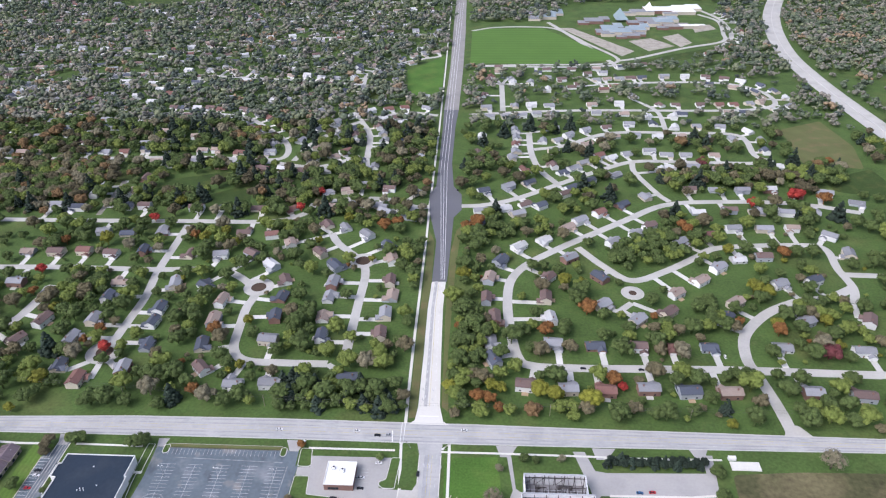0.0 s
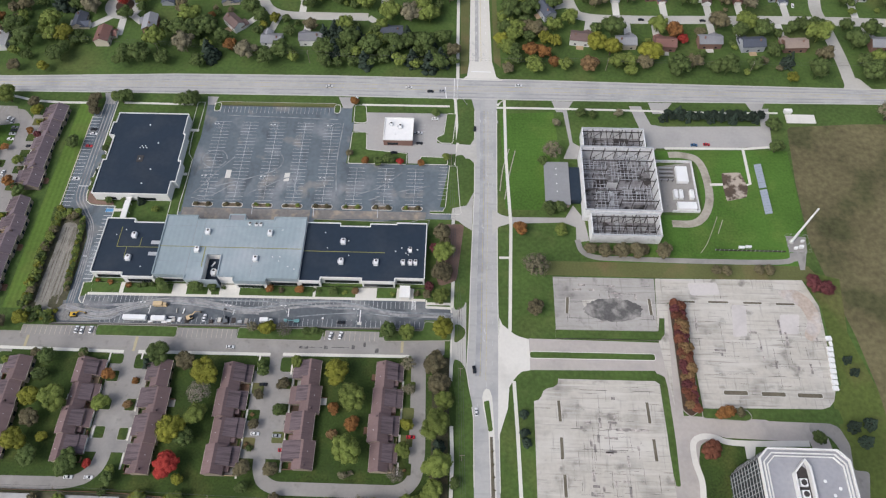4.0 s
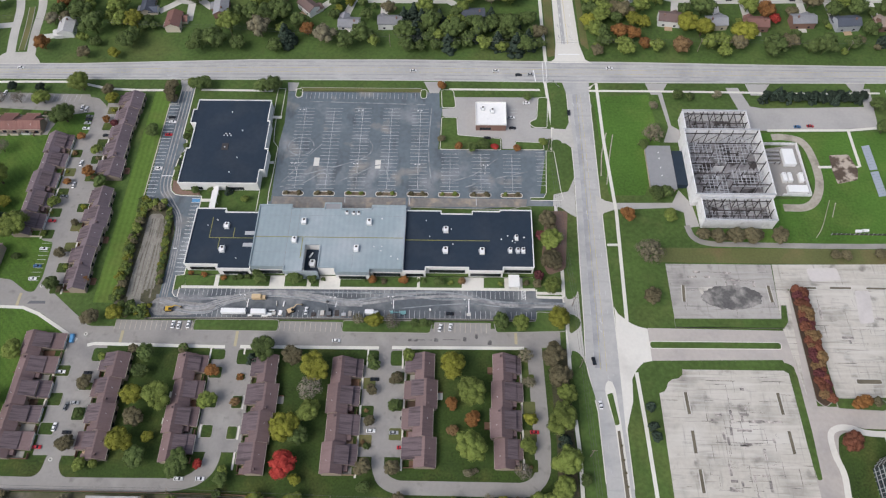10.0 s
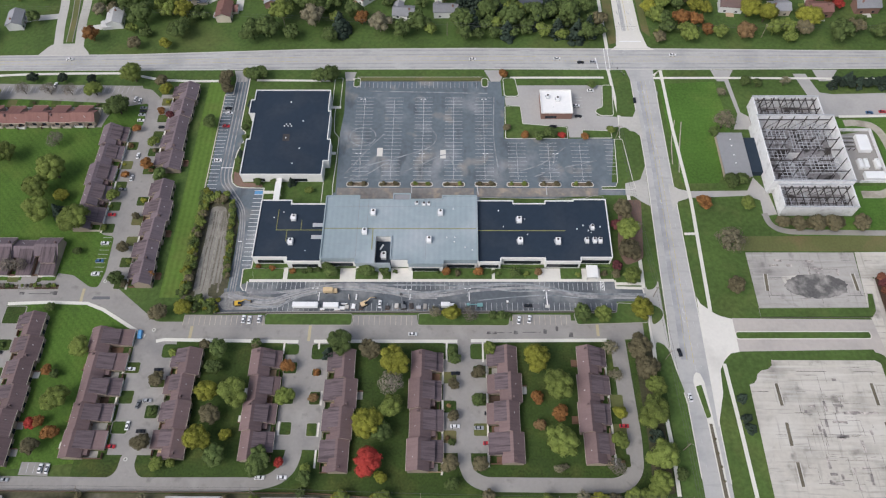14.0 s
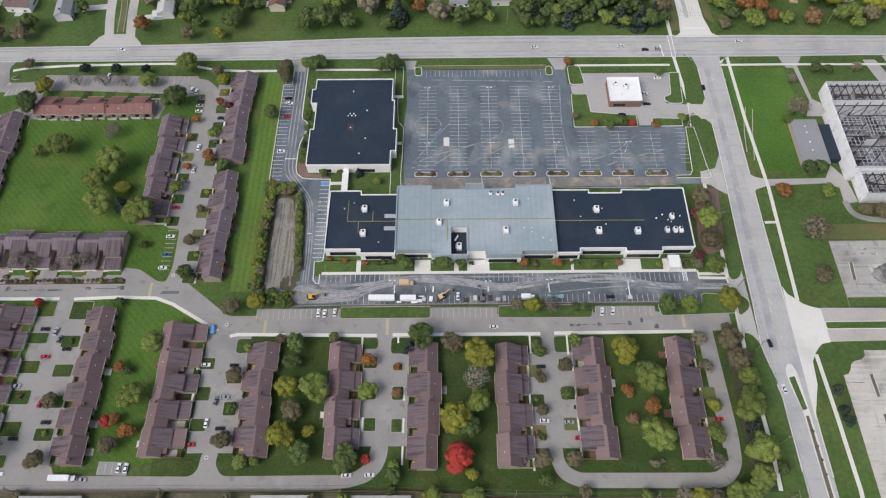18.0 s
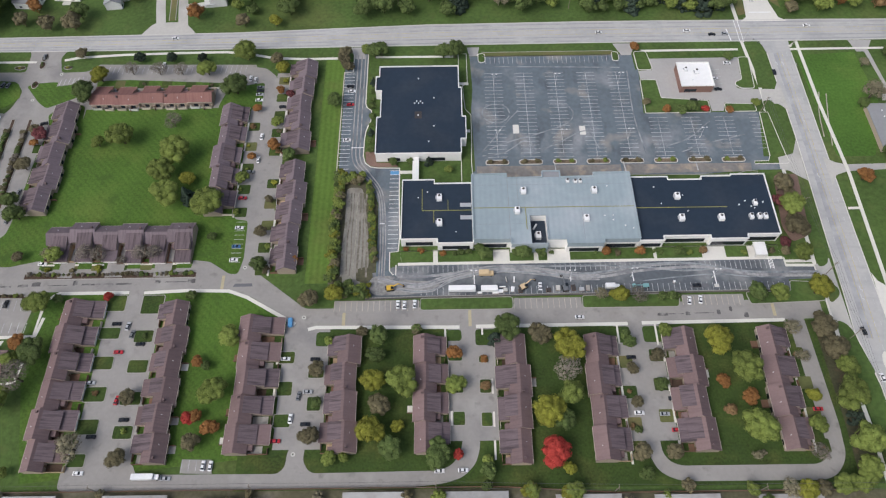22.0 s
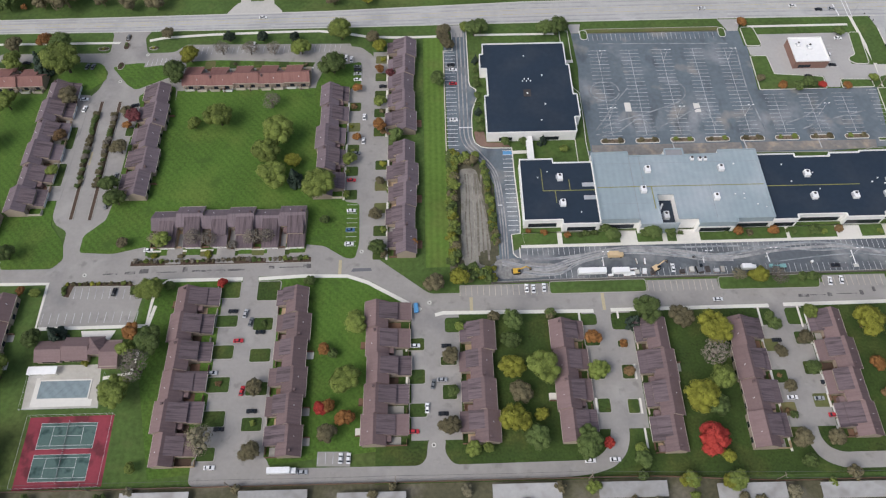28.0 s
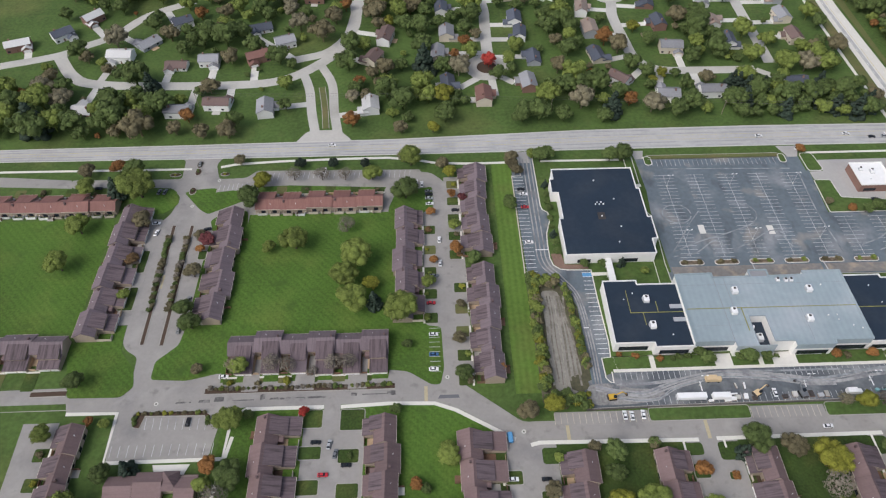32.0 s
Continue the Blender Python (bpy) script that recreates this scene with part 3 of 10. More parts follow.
for edge in (NORTH_EDGE, SOUTH_EDGE):
    piece("kerb", *ribbon_data([e for e in edge], 0.5, -0.1, 0.14), KERB, road_1)

# ---------------------------------------------------------------- the avenue running north and south
WEST = [(158.1, 57.3), (158.5, -6.1), (156.8, -72.1), (156.2, -106.2), (155.3, -128.3), (159.4, -154.8), (160.0, -189.8)]
EAST = [(173.0, 57.4), (172.7, -6.1), (172.6, -72.0), (172.9, -106.1), (172.8, -137.2), (172.9, -171.3), (173.2, -192.2)]
ext_w = [(WEST[-1][0] + 1.5, -330), (WEST[-1][0] + 4, -700)]
ext_e = [(EAST[-1][0] + 1.5, -330), (EAST[-1][0] + 4, -700)]
road_2 = surface("road_2", [(147.7, 84.8), (154.6, 73.7)] + WEST + ext_w + (EAST + ext_e)[::-1] + [(174.1, 74.3), (176.7, 84.0)], 0.09, ROAD, "grey concrete avenue with turn lanes and arrows", "road")
for k, (share, width) in enumerate(((0.36, 3.4), (0.62, 1.2), (0.86, 1.2))):
    line = [(a[0] + (b[0] - a[0]) * share, a[1] + (b[1] - a[1]) * share) for a, b in zip(WEST[:5], EAST[:5])]
    piece("worn_lane", *ribbon_data(line, width, 0, 0.162 + 0.004 * k), ROAD if k else WHEELWEAR, road_2)
for share in (0.24, 0.62, 0.80):
    line = [(a[0] + (b[0] - a[0]) * share, a[1] + (b[1] - a[1]) * share) for a, b in zip(WEST, EAST)]
    paint(road_2, dashes(line, 3, 9), 0.17, 0.19, PAINT)
for share in (0.42, 0.60):
    line = [(a[0] + (b[0] - a[0]) * share, a[1] + (b[1] - a[1]) * share) for a, b in zip(WEST[:5], EAST[:5])]
    paint(road_2, [(*a, *b) for a, b in zip(line, line[1:])], 0.14, 0.195, YELLOW)


def turn_arrow(parent, x, y, way):
    segs = [(x, y - 1.6 * way, x, y + 0.6 * way), (x, y + 0.6 * way, x - 1.1 * way, y + 1.0 * way), (x - 1.1 * way, y + 1.0 * way, x - 0.5 * way, y + 1.7 * way)]
    paint(parent, segs, 0.4, 0.2, PAINT, "turn_arrow")


for ax, ay, way in (*[(x, y, 1) for x, y in ((162.1, 48.2), (165.7, 48.2), (173.6, 47.7))], *[(x, y, -1) for x, y in ((165.9, 4.1), (170.0, 4.1), (163.4, -35.4), (163.9, -39.3), (165.0, -104.8), (164.3, -109.7))]):
    turn_arrow(road_2, ax, ay, way)
for pts, w in (([(137.4, 78.3), (138.4, 68.2)], 0.7), ([(146.0, 86.6), (146.0, 66.7)], 0.35), ([(143.7, 86.6), (143.7, 66.7)], 0.35), ([(155.1, 93.2), (169.4, 93.1)], 0.8)):
    paint(road_1, [(*pts[0], *pts[1])], w, 0.2, WHITELINE, "stop_line")
surface("pavement", [(173.5, -96.2), (175.0, -100.4), (179.4, -104.2), (181.6, -106.1), (184.9, -107.7), (189.9, -109.0), (190.0, -117.7), (190.0, -127.2), (185.5, -128.1), (182.8, -130.6), (180.9, -133.0), (178.5, -137.2), (177.6, -148.9), (172.2, -165.9), (172.6, -131)], 0.17, BRIGHT,
        "pale new concrete turning apron beside the avenue", "pavement")
isl = surface("traffic_island", [(163.9, -143.3), (164.6, -140), (166, -138.2), (168, -138.9), (169.3, -143.2), (170.2, -158.1), (171.0, -178), (171.4, -197), (172.4, -230), (169.2, -230), (168.2, -190), (167.2, -161.1), (164.6, -149.4)], 0.17, WALK,
              "narrow concrete traffic island with a grass core", "traffic island")
prism("grass_core", rounded([(164.7, -145.6), (167.6, -144.7), (169.6, -160.9), (167.3, -161.6)], 0.8), 0.1, 0.32, GRASS, isl)
prism("grass_core", [(168.0, -164.2), (169.4, -164.2), (170.6, -197), (171.4, -228), (170.2, -228), (168.8, -197)], 0.1, 0.33, ISLE, isl)
# northward: bright new concrete, then dark asphalt
NW = [(147.7, 84.8), (152.4, 89.0), (153.8, 102.7), (153.8, 161.7), (153.1, 223.0), (154.3, 264.6)]
NE = [(178.8, 84.1), (172.9, 88.5), (169.9, 103.2), (168.0, 162.2), (166.5, 223.3), (167.3, 265.0)]
road_3 = surface("road_3", NW + NE[::-1], 0.10, BRIGHT, "bright new concrete stretch of the avenue", "road")
for share in (0.30, 0.52, 0.76):
    line = [(a[0] + (b[0] - a[0]) * share, a[1] + (b[1] - a[1]) * share) for a, b in zip(NW[2:], NE[2:])]
    paint(road_3, dashes(line, 3, 6) if share != 0.52 else [(*a, *b) for a, b in zip(line, line[1:])], 0.22, 0.2, YELLOW if share == 0.52 else WHITELINE)
    for u in (0.12, 0.3):
        x, y = line[0][0] + (line[1][0] - line[0][0]) * u - 2.2, line[0][1] + (line[1][1] - line[0][1]) * u
        turn_arrow(road_3, x, y, -1)
piece("worn_lane", *ribbon_data([((a[0] * 2 + b[0]) / 3, (a[1] * 2 + b[1]) / 3) for a, b in zip(NW[2:], NE[2:])], 2.6, 0, 0.172), ROAD, road_3)
for side in (WEST, EAST):
    piece("kerb", *ribbon_data(side, 0.45, -0.1, 0.158), WALK, road_2)
road_4 = surface("road_4", [(154.3, 263.7), (154.5, 335.5), (143.5, 398.1), (141.0, 438.0), (147.6, 459.5), (147.7, 521.4), (147.1, 641.0), (145.8, 706.0), (167.4, 706.5), (164.5, 641.3), (164.0, 521.8), (168.2, 460.0), (178.0, 439.0), (178.8, 402.9), (170.6, 386.3), (169.7, 335.8), (168.3, 264.1)][::1], 0.12, NEWTAR,
                 "dark fresh asphalt avenue with bright lane lines", "road")
surface("road", [(145.8, 706.0), (147.4, 906.6), (144.6, 1164.6), (142.8, 1415.5), (136, 2600), (166, 2600), (166.6, 1415.4), (169.5, 1122.3), (169.7, 906.9), (167.4, 706.5)], 0.13, DRIVE, "grey worn far stretch of the avenue", "road")
for share in (0.3, 0.5, 0.7):
    a, b = Vector((160.3, 267.8)).lerp(Vector((168.2, 268.0)), share), Vector((143.7, 1387.0)).lerp(Vector((167.1, 1387.0)), share)
    mid = Vector((145.1, 505.1)).lerp(Vector((164.6, 505.6)), share)
    paint(road_4, [(*a, *mid), (*mid, *b)], 0.4, 0.2, WHITELINE)
strip("sidewalk", [(146.0, 85.9), (145.3, 121.1), (144.6, 183.3), (144.3, 266.2), (143.8, 356.9), (142.7, 415.9), (143.0, 459.4), (142.4, 640.9), (139.2, 938.4), (132.2, 1415.5)], 2.2, 0.10, WALK, "pale concrete sidewalk along the avenue", "sidewalk", curve=False)
surface("verge", [(147.7, 90.6), (153.1, 92.0), (153.3, 161.7), (152.6, 222.9), (153.7, 266.4), (152.8, 335.4), (146.1, 357.0), (146.9, 266.2), (146.5, 183.4)], 0.05, VERGE, "brownish new-seeded grass verge", "verge")
surface("verge", [(171.2, 103.3), (176.4, 97.4), (173.5, 162.3), (175.7, 285.7), (179.9, 369.1), (174.3, 357.7), (169.7, 315.0), (169.0, 223.4)], 0.05, VERGE, "brownish new-seeded grass verge", "verge")

# ---------------------------------------------------------------- sidewalks by the two roads
for pts, w in (
    ([(173.3, 62.3), (178.3, 67.2), (178.7, 17.8), (181.1, -34.5), (179.4, -104.4)], 1.9),
    ([(181.1, -133.6), (182.5, -161.6), (183.7, -197.7), (176, -330)], 1.9),
    ([(144.6, 68.2), (147.2, 29.0), (145.9, -22.7), (145.5, -38.6)], 1.9),
    ([(146.5, -62.5), (146.6, -74.5), (146.4, -91.3), (147.3, -100.8), (147.0, -112.7), (146.8, -134.5)], 1.9),
    ([(147.8, -159.2), (148.7, -176.9), (148.4, -198.0)], 1.9),
    ([(141.0, 60.7), (81.0, 60.6)], 1.6), ([(61.2, 60.6), (-20.4, 59.0)], 1.6), ([(-35.0, 57.9), (-83.0, 58.3)], 1.6),
    ([(-102.1, 57.7), (-126, 57.5), (-145.3, 58.6), (-160.4, 62.3), (-175.3, 64.4), (-204.3, 64.2), (-240.2, 63.2), (-266.3, 61.4), (-275.2, 59.2)], 1.8),
):
    strip("sidewalk", pts, w, 0.13, WALK, "pale concrete sidewalk across grass", "sidewalk", curve=False)
for pts, w in (
    ([(173.0, 60.3), (213.8, 60.4), (275.3, 60.0), (332.0, 59.1)], 1.6),
    ([(283.1, 59.2), (362.5, 60.3)], 1.4),
    ([(145.1, 11.9), (151.7, 11.9)], 1.5), ([(173.6, -57.1), (179.6, -57.0)], 1.5),
    ([(-406.5, 58.9), (-292.3, 58.0)], 1.6),
    ([(131.8, -88.7), (147.1, -88.6)], 1.6), ([(131.6, -91.0), (146.7, -91.3)], 1.6),
):
    strip("sidewalk", pts, w, 0.13, WALK, "pale concrete sidewalk across grass", "sidewalk", curve=False)
for pts in [[(150.2, -57.6), (154.2, -57.5), (154.2, -85.5), (153.8, -89.0), (151.4, -91.8), (148.1, -92.2), (147.7, -89.6)], [(148.2, -100.9), (151.5, -101.5), (154.1, -104.0), (154.5, -106.7), (153.1, -109.4), (149.2, -112.3), (148.1, -111.6), (148.3, -105.2)], [(148.4, -121.8), (152.1, -123.2), (154.7, -127.3), (155.3, -131.9), (159.0, -149.1), (150.6, -149.2), (147.6, -134.4)], [(148.4, 58.3), (152.7, 59.6), (153.8, 52.7), (153.4, 32.3), (151.3, 29.3), (145.9, 28.7)], [(146.1, 18.4), (150.3, 19.5), (152.6, 16.7), (151.8, -2.2), (145.8, -2.2)]]:
    surface("verge", pts, 0.215, VERGEGREEN, "narrow bright grass verge", "verge", r=1.6)
# aprons where side roads meet the avenue
for pts in (
    [(144.9, -22.7), (153.8, -20.2), (158.0, -10.3), (157.2, -38.5), (152.7, -35.4), (148.8, -31.9), (144.1, -30.7)],
    [(147.1, 28.0), (155.5, 27.6), (159.3, 35.9), (159.9, 11.1), (155.0, 16.3), (146.0, 17.2)],
    [(169.7, -22.6), (175.1, -26.6), (182.0, -28.6), (181.4, -32.5), (173.8, -35.3), (169.6, -42.3)],
    [(146.0, -91.3), (154.6, -87.2), (154.7, -99.6), (155.0, -130.3), (147.6, -124.3), (146.8, -112.7), (147.6, -100.8)],
):
    surface("pavement", pts, 0.155, STREET, "pale concrete driveway apron", "pavement")
for pts in (
    [(-26.5, 65.4), (-18.7, 65.4), (-20.3, 58.0), (-25.1, 58.0)], [(64.2, 67.1), (78.2, 67.1), (74.3, 57.2), (68.5, 57.2)],
    [(-98.6, 66.8), (-89.6, 66.8), (-89.5, 56.9), (-95.4, 56.8)],
    [(210.6, 67.3), (225.2, 67.3), (219.8, 57.5), (213.3, 57.5)], [(276.3, 67.4), (292.4, 67.4), (285.5, 57.6), (278.3, 57.6)],
    [(342.1, 69.9), (355.5, 69.7), (350.6, 59.5), (346.0, 59.4)],
):
    surface("pavement", pts, 0.10, STREET2, "grey driveway mouth at the main road", "pavement")

# ---------------------------------------------------------------- office car park
lot_1 = surface("parking_lot", [(-25.1, 58.0), (-19.1, 57.5), (-24, 57.5), (62, 57.5), (68.5, 58.1), (74.7, 59.1), (75.2, 44.6), (77, 46), (75, 10.6), (142, 10.6), (137, -22), (150, -22), (151, -31), (130, -31), (57, -37), (-30, -37), (-31, -31), (-24.3, -29.5), (-25.3, 14.9), (-24.0, 30.8)], 0.05, ASPHALT,
                "dark patched asphalt car park with faded bay lines", "parking lot")
LOTZ = 0.13


def bay_rows(parent, x0, x1, y0, y1, pitch, z, lead=True, material=None):
    """A double row of bays whose rule runs along y."""
    xm = (x0 + x1) / 2
    n = int((y1 - y0) / pitch)
    segs = [(x0, y0 + i * pitch, x1, y0 + i * pitch) for i in range(n + 1)]
    if lead:
        segs.append((xm, y0, xm, y0 + n * pitch))
    paint(parent, segs, 0.2, z, material, "bay_lines")


for xc in (-11.3, 7.2, 25.8, 44.5, 63.1):
    bay_rows(lot_1, xc - 5.4, xc + 5.4, -20.0, 44.5, 2.75, LOTZ)
for xc in (82.6, 101.6, 120.6):
    bay_rows(lot_1, xc - 5.4, xc + 5.4, -20.5, 9.0, 2.75, LOTZ)
paint(lot_1, [(-18 + i * 2.75, 51.5, -18 + i * 2.75, 56.8) for i in range(29)], 0.2, LOTZ, PAINT, "bay_lines")
paint(lot_1, [(135.5, -16 + i * 2.75, 141, -16 + i * 2.75) for i in range(10)], 0.2, LOTZ, PAINT, "bay_lines")
paint(lot_1, [(*(19.9, -24.1), *(20.2, -30.1)), (*(58.2, -24.3), *(58.9, -31.1)), (*(98.4, -24.1), *(98.7, -31.0))], 0.5, 0.22, PAINT, "crossing_line")
for k, pts in enumerate((
    [(-11 + 8 * math.cos(a * 0.5), 12 + 7 * math.sin(a * 0.5)) for a in range(13)], [(-20, -16), (-14, -8), (-6, 4), (2, 14)], [(-20, -16), (-4, -9), (14, -3), (30, 4), (34, 12), (30, 19)],
    [(8, -18), (24, -10), (40, -2), (46, -14)], [(-20, -19), (-8, -17), (6, -8), (10, -18)], [(84, -14), (98, -8), (112, 4)], [(92, -18), (108, -12), (130, -6)], [(-10, 49), (30, 48), (66, 47)], [(70, 44), (69, 10), (72, -20)],
)):
    strip("tyre_scuff", pts, 0.7, LOTZ + 0.012 + 0.004 * k, PALETRACK, "pale tyre scuff on dark asphalt", "tyre mark")
for cx, cy in ((0, 0), (38.1, -1.5)):
    boxes("concrete_pad", [(cx - 1.7, cy - 3.2, 0, cx + 1.7, cy + 3.2, 0.14)], BRIGHT, lot_1)
for cx in (-11.8, 7, 25.8, 44.6, 63.4, 82.2, 101, 119.8):
    if cx < 130:
        isle = surface("planting_island", [(cx - 6.4, -25.2), (cx + 6.4, -25.2), (cx + 6.4, -22.2), (cx - 6.4, -22.2)], 0.14, LEAFBED, "kerbed planting island with brown mulch", "planting island", r=1.5, edge=BRIGHT)
surface("planting_island", [(142.2, 10), (147, 10), (149.5, -20), (150.5, -26), (149, -27), (131, -27), (131, -25.2), (139, -25), (140.6, -21.5)], 0.14, GRASS, "kerbed grass island at the car park edge", "planting island", edge=BRIGHT)
surface("planting_island", [(-17.5, 57.5), (63, 57.5), (63, 61), (-17.5, 61)], 0.14, VERGE, "kerbed grass island at the car park edge", "planting island", edge=KERBGREY)
for x0, x1 in ((-19.8, -15.6), (62.5, 66.5)):
    surface("planting_island", [(x0, 52.5), (x1, 52.5), (x1, 60), (x0, 60)], 0.15, GRASS, "rounded kerbed grass island", "planting island", r=2.4, edge=BRIGHT)
surface("planting_island", [(76.7, 36.5), (86.3, 36.5), (87.2, 22.2), (114.2, 19.4), (114.1, 10.6), (76.2, 10.5)], 0.17, GRASS, "kerbed planting bed by the bank", "planting island", r=1, edge=BRIGHT)
surface("planting_island", [(123.4, 17.2), (140.7, 16.6), (141.0, 11.0), (122.9, 10.9)], 0.17, GRASS, "kerbed planting bed by the bank", "planting island", r=1, edge=BRIGHT)
surface("planting_island", [(139.4, 54.0), (145.6, 54.0), (143.8, 28.7), (136.0, 28.7), (132.9, 31.6), (133.7, 34.0), (137.7, 35.8)], 0.17, GRASS, "kerbed grass strip by the bank", "planting island", r=1.5, edge=BRIGHT)
surface("planting_island", [(76.1, 60.1), (83.8, 60.1), (85.7, 45.9), (84.3, 44.6), (76.7, 44.6)], 0.14, GRASS, "kerbed grass island with a shrub", "planting island", r=2, edge=BRIGHT)
bank_lot = surface("parking_lot", [(83.4, 53.8), (139.2, 54.0), (137.2, 35.2), (133.2, 32.8), (133.7, 28.7), (151.1, 27.3), (152.2, 20.7), (141.8, 19.5), (140.0, 16.4), (123.5, 17.7), (121.9, 11.5), (115.1, 11.5), (114.7, 20.0), (86.9, 22.2), (86.7, 36.5), (77.2, 37.4), (76.9, 43.7), (85.4, 44.3)], 0.07, STREET2, "grey concrete forecourt round the bank", "parking lot")
paint(bank_lot, [(120.6, 27 + i * 2.8, 125.6, 27 + i * 2.8) for i in range(7)], 0.2, 0.15, PAINT, "bay_lines")

# ---------------------------------------------------------------- front lot, side drive and service lane
lot_2 = surface("parking_lot", [(-66, -88.5), (131, -87.3), (131.5, -91.5), (149, -91), (148, -98.6), (131, -99.2), (130.2, -105.4), (-78, -107), (-82, -100), (-80, -93)], 0.05, LOTTAR, "dark asphalt lot with gravel tracks and work vehicles", "parking lot")
for x0, n in ((-63.3, 16), (14.4, 43)):
    paint(lot_2, [(x0 + i * 2.55, -92.6, x0 + i * 2.55, -87.9) for i in range(n)], 0.2, LOTZ, PAINT, "bay_lines")
paint(lot_2, [(123.4, -87.2 - 0.9 * i, 125.4, -88.0 - 0.9 * i) for i in range(6)] + [(123.4, -87, 123.4, -92.9), (125.4, -87, 125.4, -92.9)], 0.3, 0.22, WHITELINE, "hatching")
paint(lot_2, [(48.2 + i * 2.76, -104.7, 48.2 + i * 2.76, -100.2) for i in range(31)] + [(-54 + i * 2.76, -105.4, -54 + i * 2.76, -100.9) for i in range(36)], 0.2, LOTZ, PAINT, "bay_lines")
paint(lot_2, [(-27.1, -94.4, -27.2, -99.5), (21.7, -95.0, 21.4, -98.8), (52.9, -93.5, 53.1, -99.2), (94.2, -93.7, 94.3, -101.5)], 0.55, 0.225, WHITELINE, "stop_line")
boxes("concrete_pad", [(93.0, -103.0, 0, 95.4, -101.2, 0.2)], KERB, lot_2)
boxes("lot_kerb", [(131.3, -91.6, 0, 144.6, -90.9, 0.3), (131.2, -91.5, 0, 131.9, -86.6, 0.3)], WALK, lot_2)
random.seed(55)
for k, (pts, n, spread) in enumerate((
    ([(-76, -96), (-65, -99), (-54, -100), (-44, -96.8), (-33, -93.3), (-19.5, -90.8), (-5.7, -91), (8, -93.2), (23, -96), (36, -96.6)], 8, 1.5),
    ([(-69.7, -101), (-58, -103.2), (-48, -102.6), (-40, -98), (-28.7, -94.4), (-14.9, -92.4), (1, -93.3), (17.5, -95.6)], 5, 0.8),
    ([(-66, -94.4), (-52, -94.6), (-38, -93), (-24, -90.6), (-10, -89.4), (10, -91.6), (23, -93.8), (38, -96)], 5, 0.9),
    ([(14, -95.5), (29, -95.2), (42, -93.4), (53, -91.2), (64, -90), (75, -89.4), (86, -90), (98.7, -92.8), (112, -95), (125, -95.4), (147, -95.4)], 7, 1.0),
    ([(23, -97), (39, -96.2), (53, -93.8), (69, -92.2), (88, -91.4), (101, -93.8), (117, -96.6), (147, -97.2)], 4, 0.8),
    ([(57.6, -98.8), (76.6, -96.6), (95.5, -95.5), (111, -97), (129.5, -97.8)], 2, 0.6),
    ([(-8, -89.6), (13, -90.2), (37, -90.2), (59, -91.4), (80, -93.6), (100, -92)], 2, 0.5),
)):
    for j in range(n):
        d = random.uniform(-spread, spread)
        line = [(x, y + d * random.uniform(0.6, 1.2)) for x, y in pts]
        strip("tyre_track", line, random.choice((0.3, 0.4, 0.55, 0.9)), 0.134 + 0.002 * (k + 7 * j), random.choice((KERBPALE, KERBPALE, PALETRACK)), "pale dusty tyre track across the lot", "tyre track")
surface("gravel", [(-79, -94.5), (-68, -94), (-60, -97), (-50, -97.5), (-43, -98.6), (-49, -103.5), (-60, -105), (-78, -105.2), (-81, -100)], 0.128, LOTDUST, "pale gravel dust spread over the lot", "gravel", r=3)
DRIVE_KERB = [(-87.4, 66), (-87.3, 21.1), (-86.7, 18.0), (-83.7, 15.4), (-83.7, 8.2), (-86.3, 0.0), (-86.9, -7.0), (-86.9, -18.1), (-85.7, -22.8), (-82.6, -25.6), (-78.6, -26.4), (-66.3, -26.7)]
drive_1 = surface("road_5", [(-96, 66)] + DRIVE_KERB + [(-66.2, -45), (-65.5, -71), (-66, -80), (-70.5, -80.5), (-70.2, -91.3), (-67, -94), (-67, -99), (-77, -99.1), (-77.1, -83), (-76.9, -69.6), (-77.3, -50.3), (-80.8, -40.3), (-84.7, -34.3), (-89.3, -30.8), (-100, -29.4), (-101, 50), (-96, 50)], 0.10, ASPHALT, "grey asphalt side drive with parking bays", "road")
for pts in (DRIVE_KERB, [(-66.3, -26.7), (-66.2, -45), (-65.4, -71), (-66, -80), (-70.4, -80.5), (-70.2, -91.3), (-68.5, -93.5), (-67, -93.9), (-66.9, -88)], [(-96, 61), (-96, 46), (-101, 45.6)]):
    strip("kerb", pts, 0.55, 0.2, WALK, "pale concrete kerb of the side drive", "kerb", curve=False)
paint(drive_1, [(-86.9, -12, -94, -12), (-73.6, -63, -76, -63)], 0.5, 0.22, WHITELINE, "stop_line")
for k, off in enumerate((-3.2, -1.0, 1.2)):
    strip("tyre_track", [(-90.2 + off, 60), (-90.2 + off, 0), (-89.8 + off, -20), (-84 + off, -30), (-75.8 + off * 0.6, -44), (-73.6 + off * 0.6, -70), (-73.6 + off * 0.6, -96)], 0.7, 0.165 + 0.003 * k, KERBPALE, "pale dusty tyre track along the drive", "tyre track")
paint(drive_1, [(-100.7, 44.5 - i * 2.75, -94.7, 44.5 - i * 2.75) for i in range(27)], 0.2, 0.22, WHITELINE, "bay_lines")
paint(drive_1, [(-71.6, -28.5 - i * 2.75, -66.4, -28.5 - i * 2.75) for i in range(19)], 0.22, 0.22, WHITELINE, "bay_lines")
surface("lawn", [(-81, 60), (-33, 60), (-31, 48), (-31, 44), (-80, 44)], 0.05, GRASS, "strip of grass before the office", "lawn")
surface("lawn", [(-62, -23), (-26, -23), (-26, -41), (-62, -40)], 0.16, GRASS, "small grass court between the offices", "lawn")
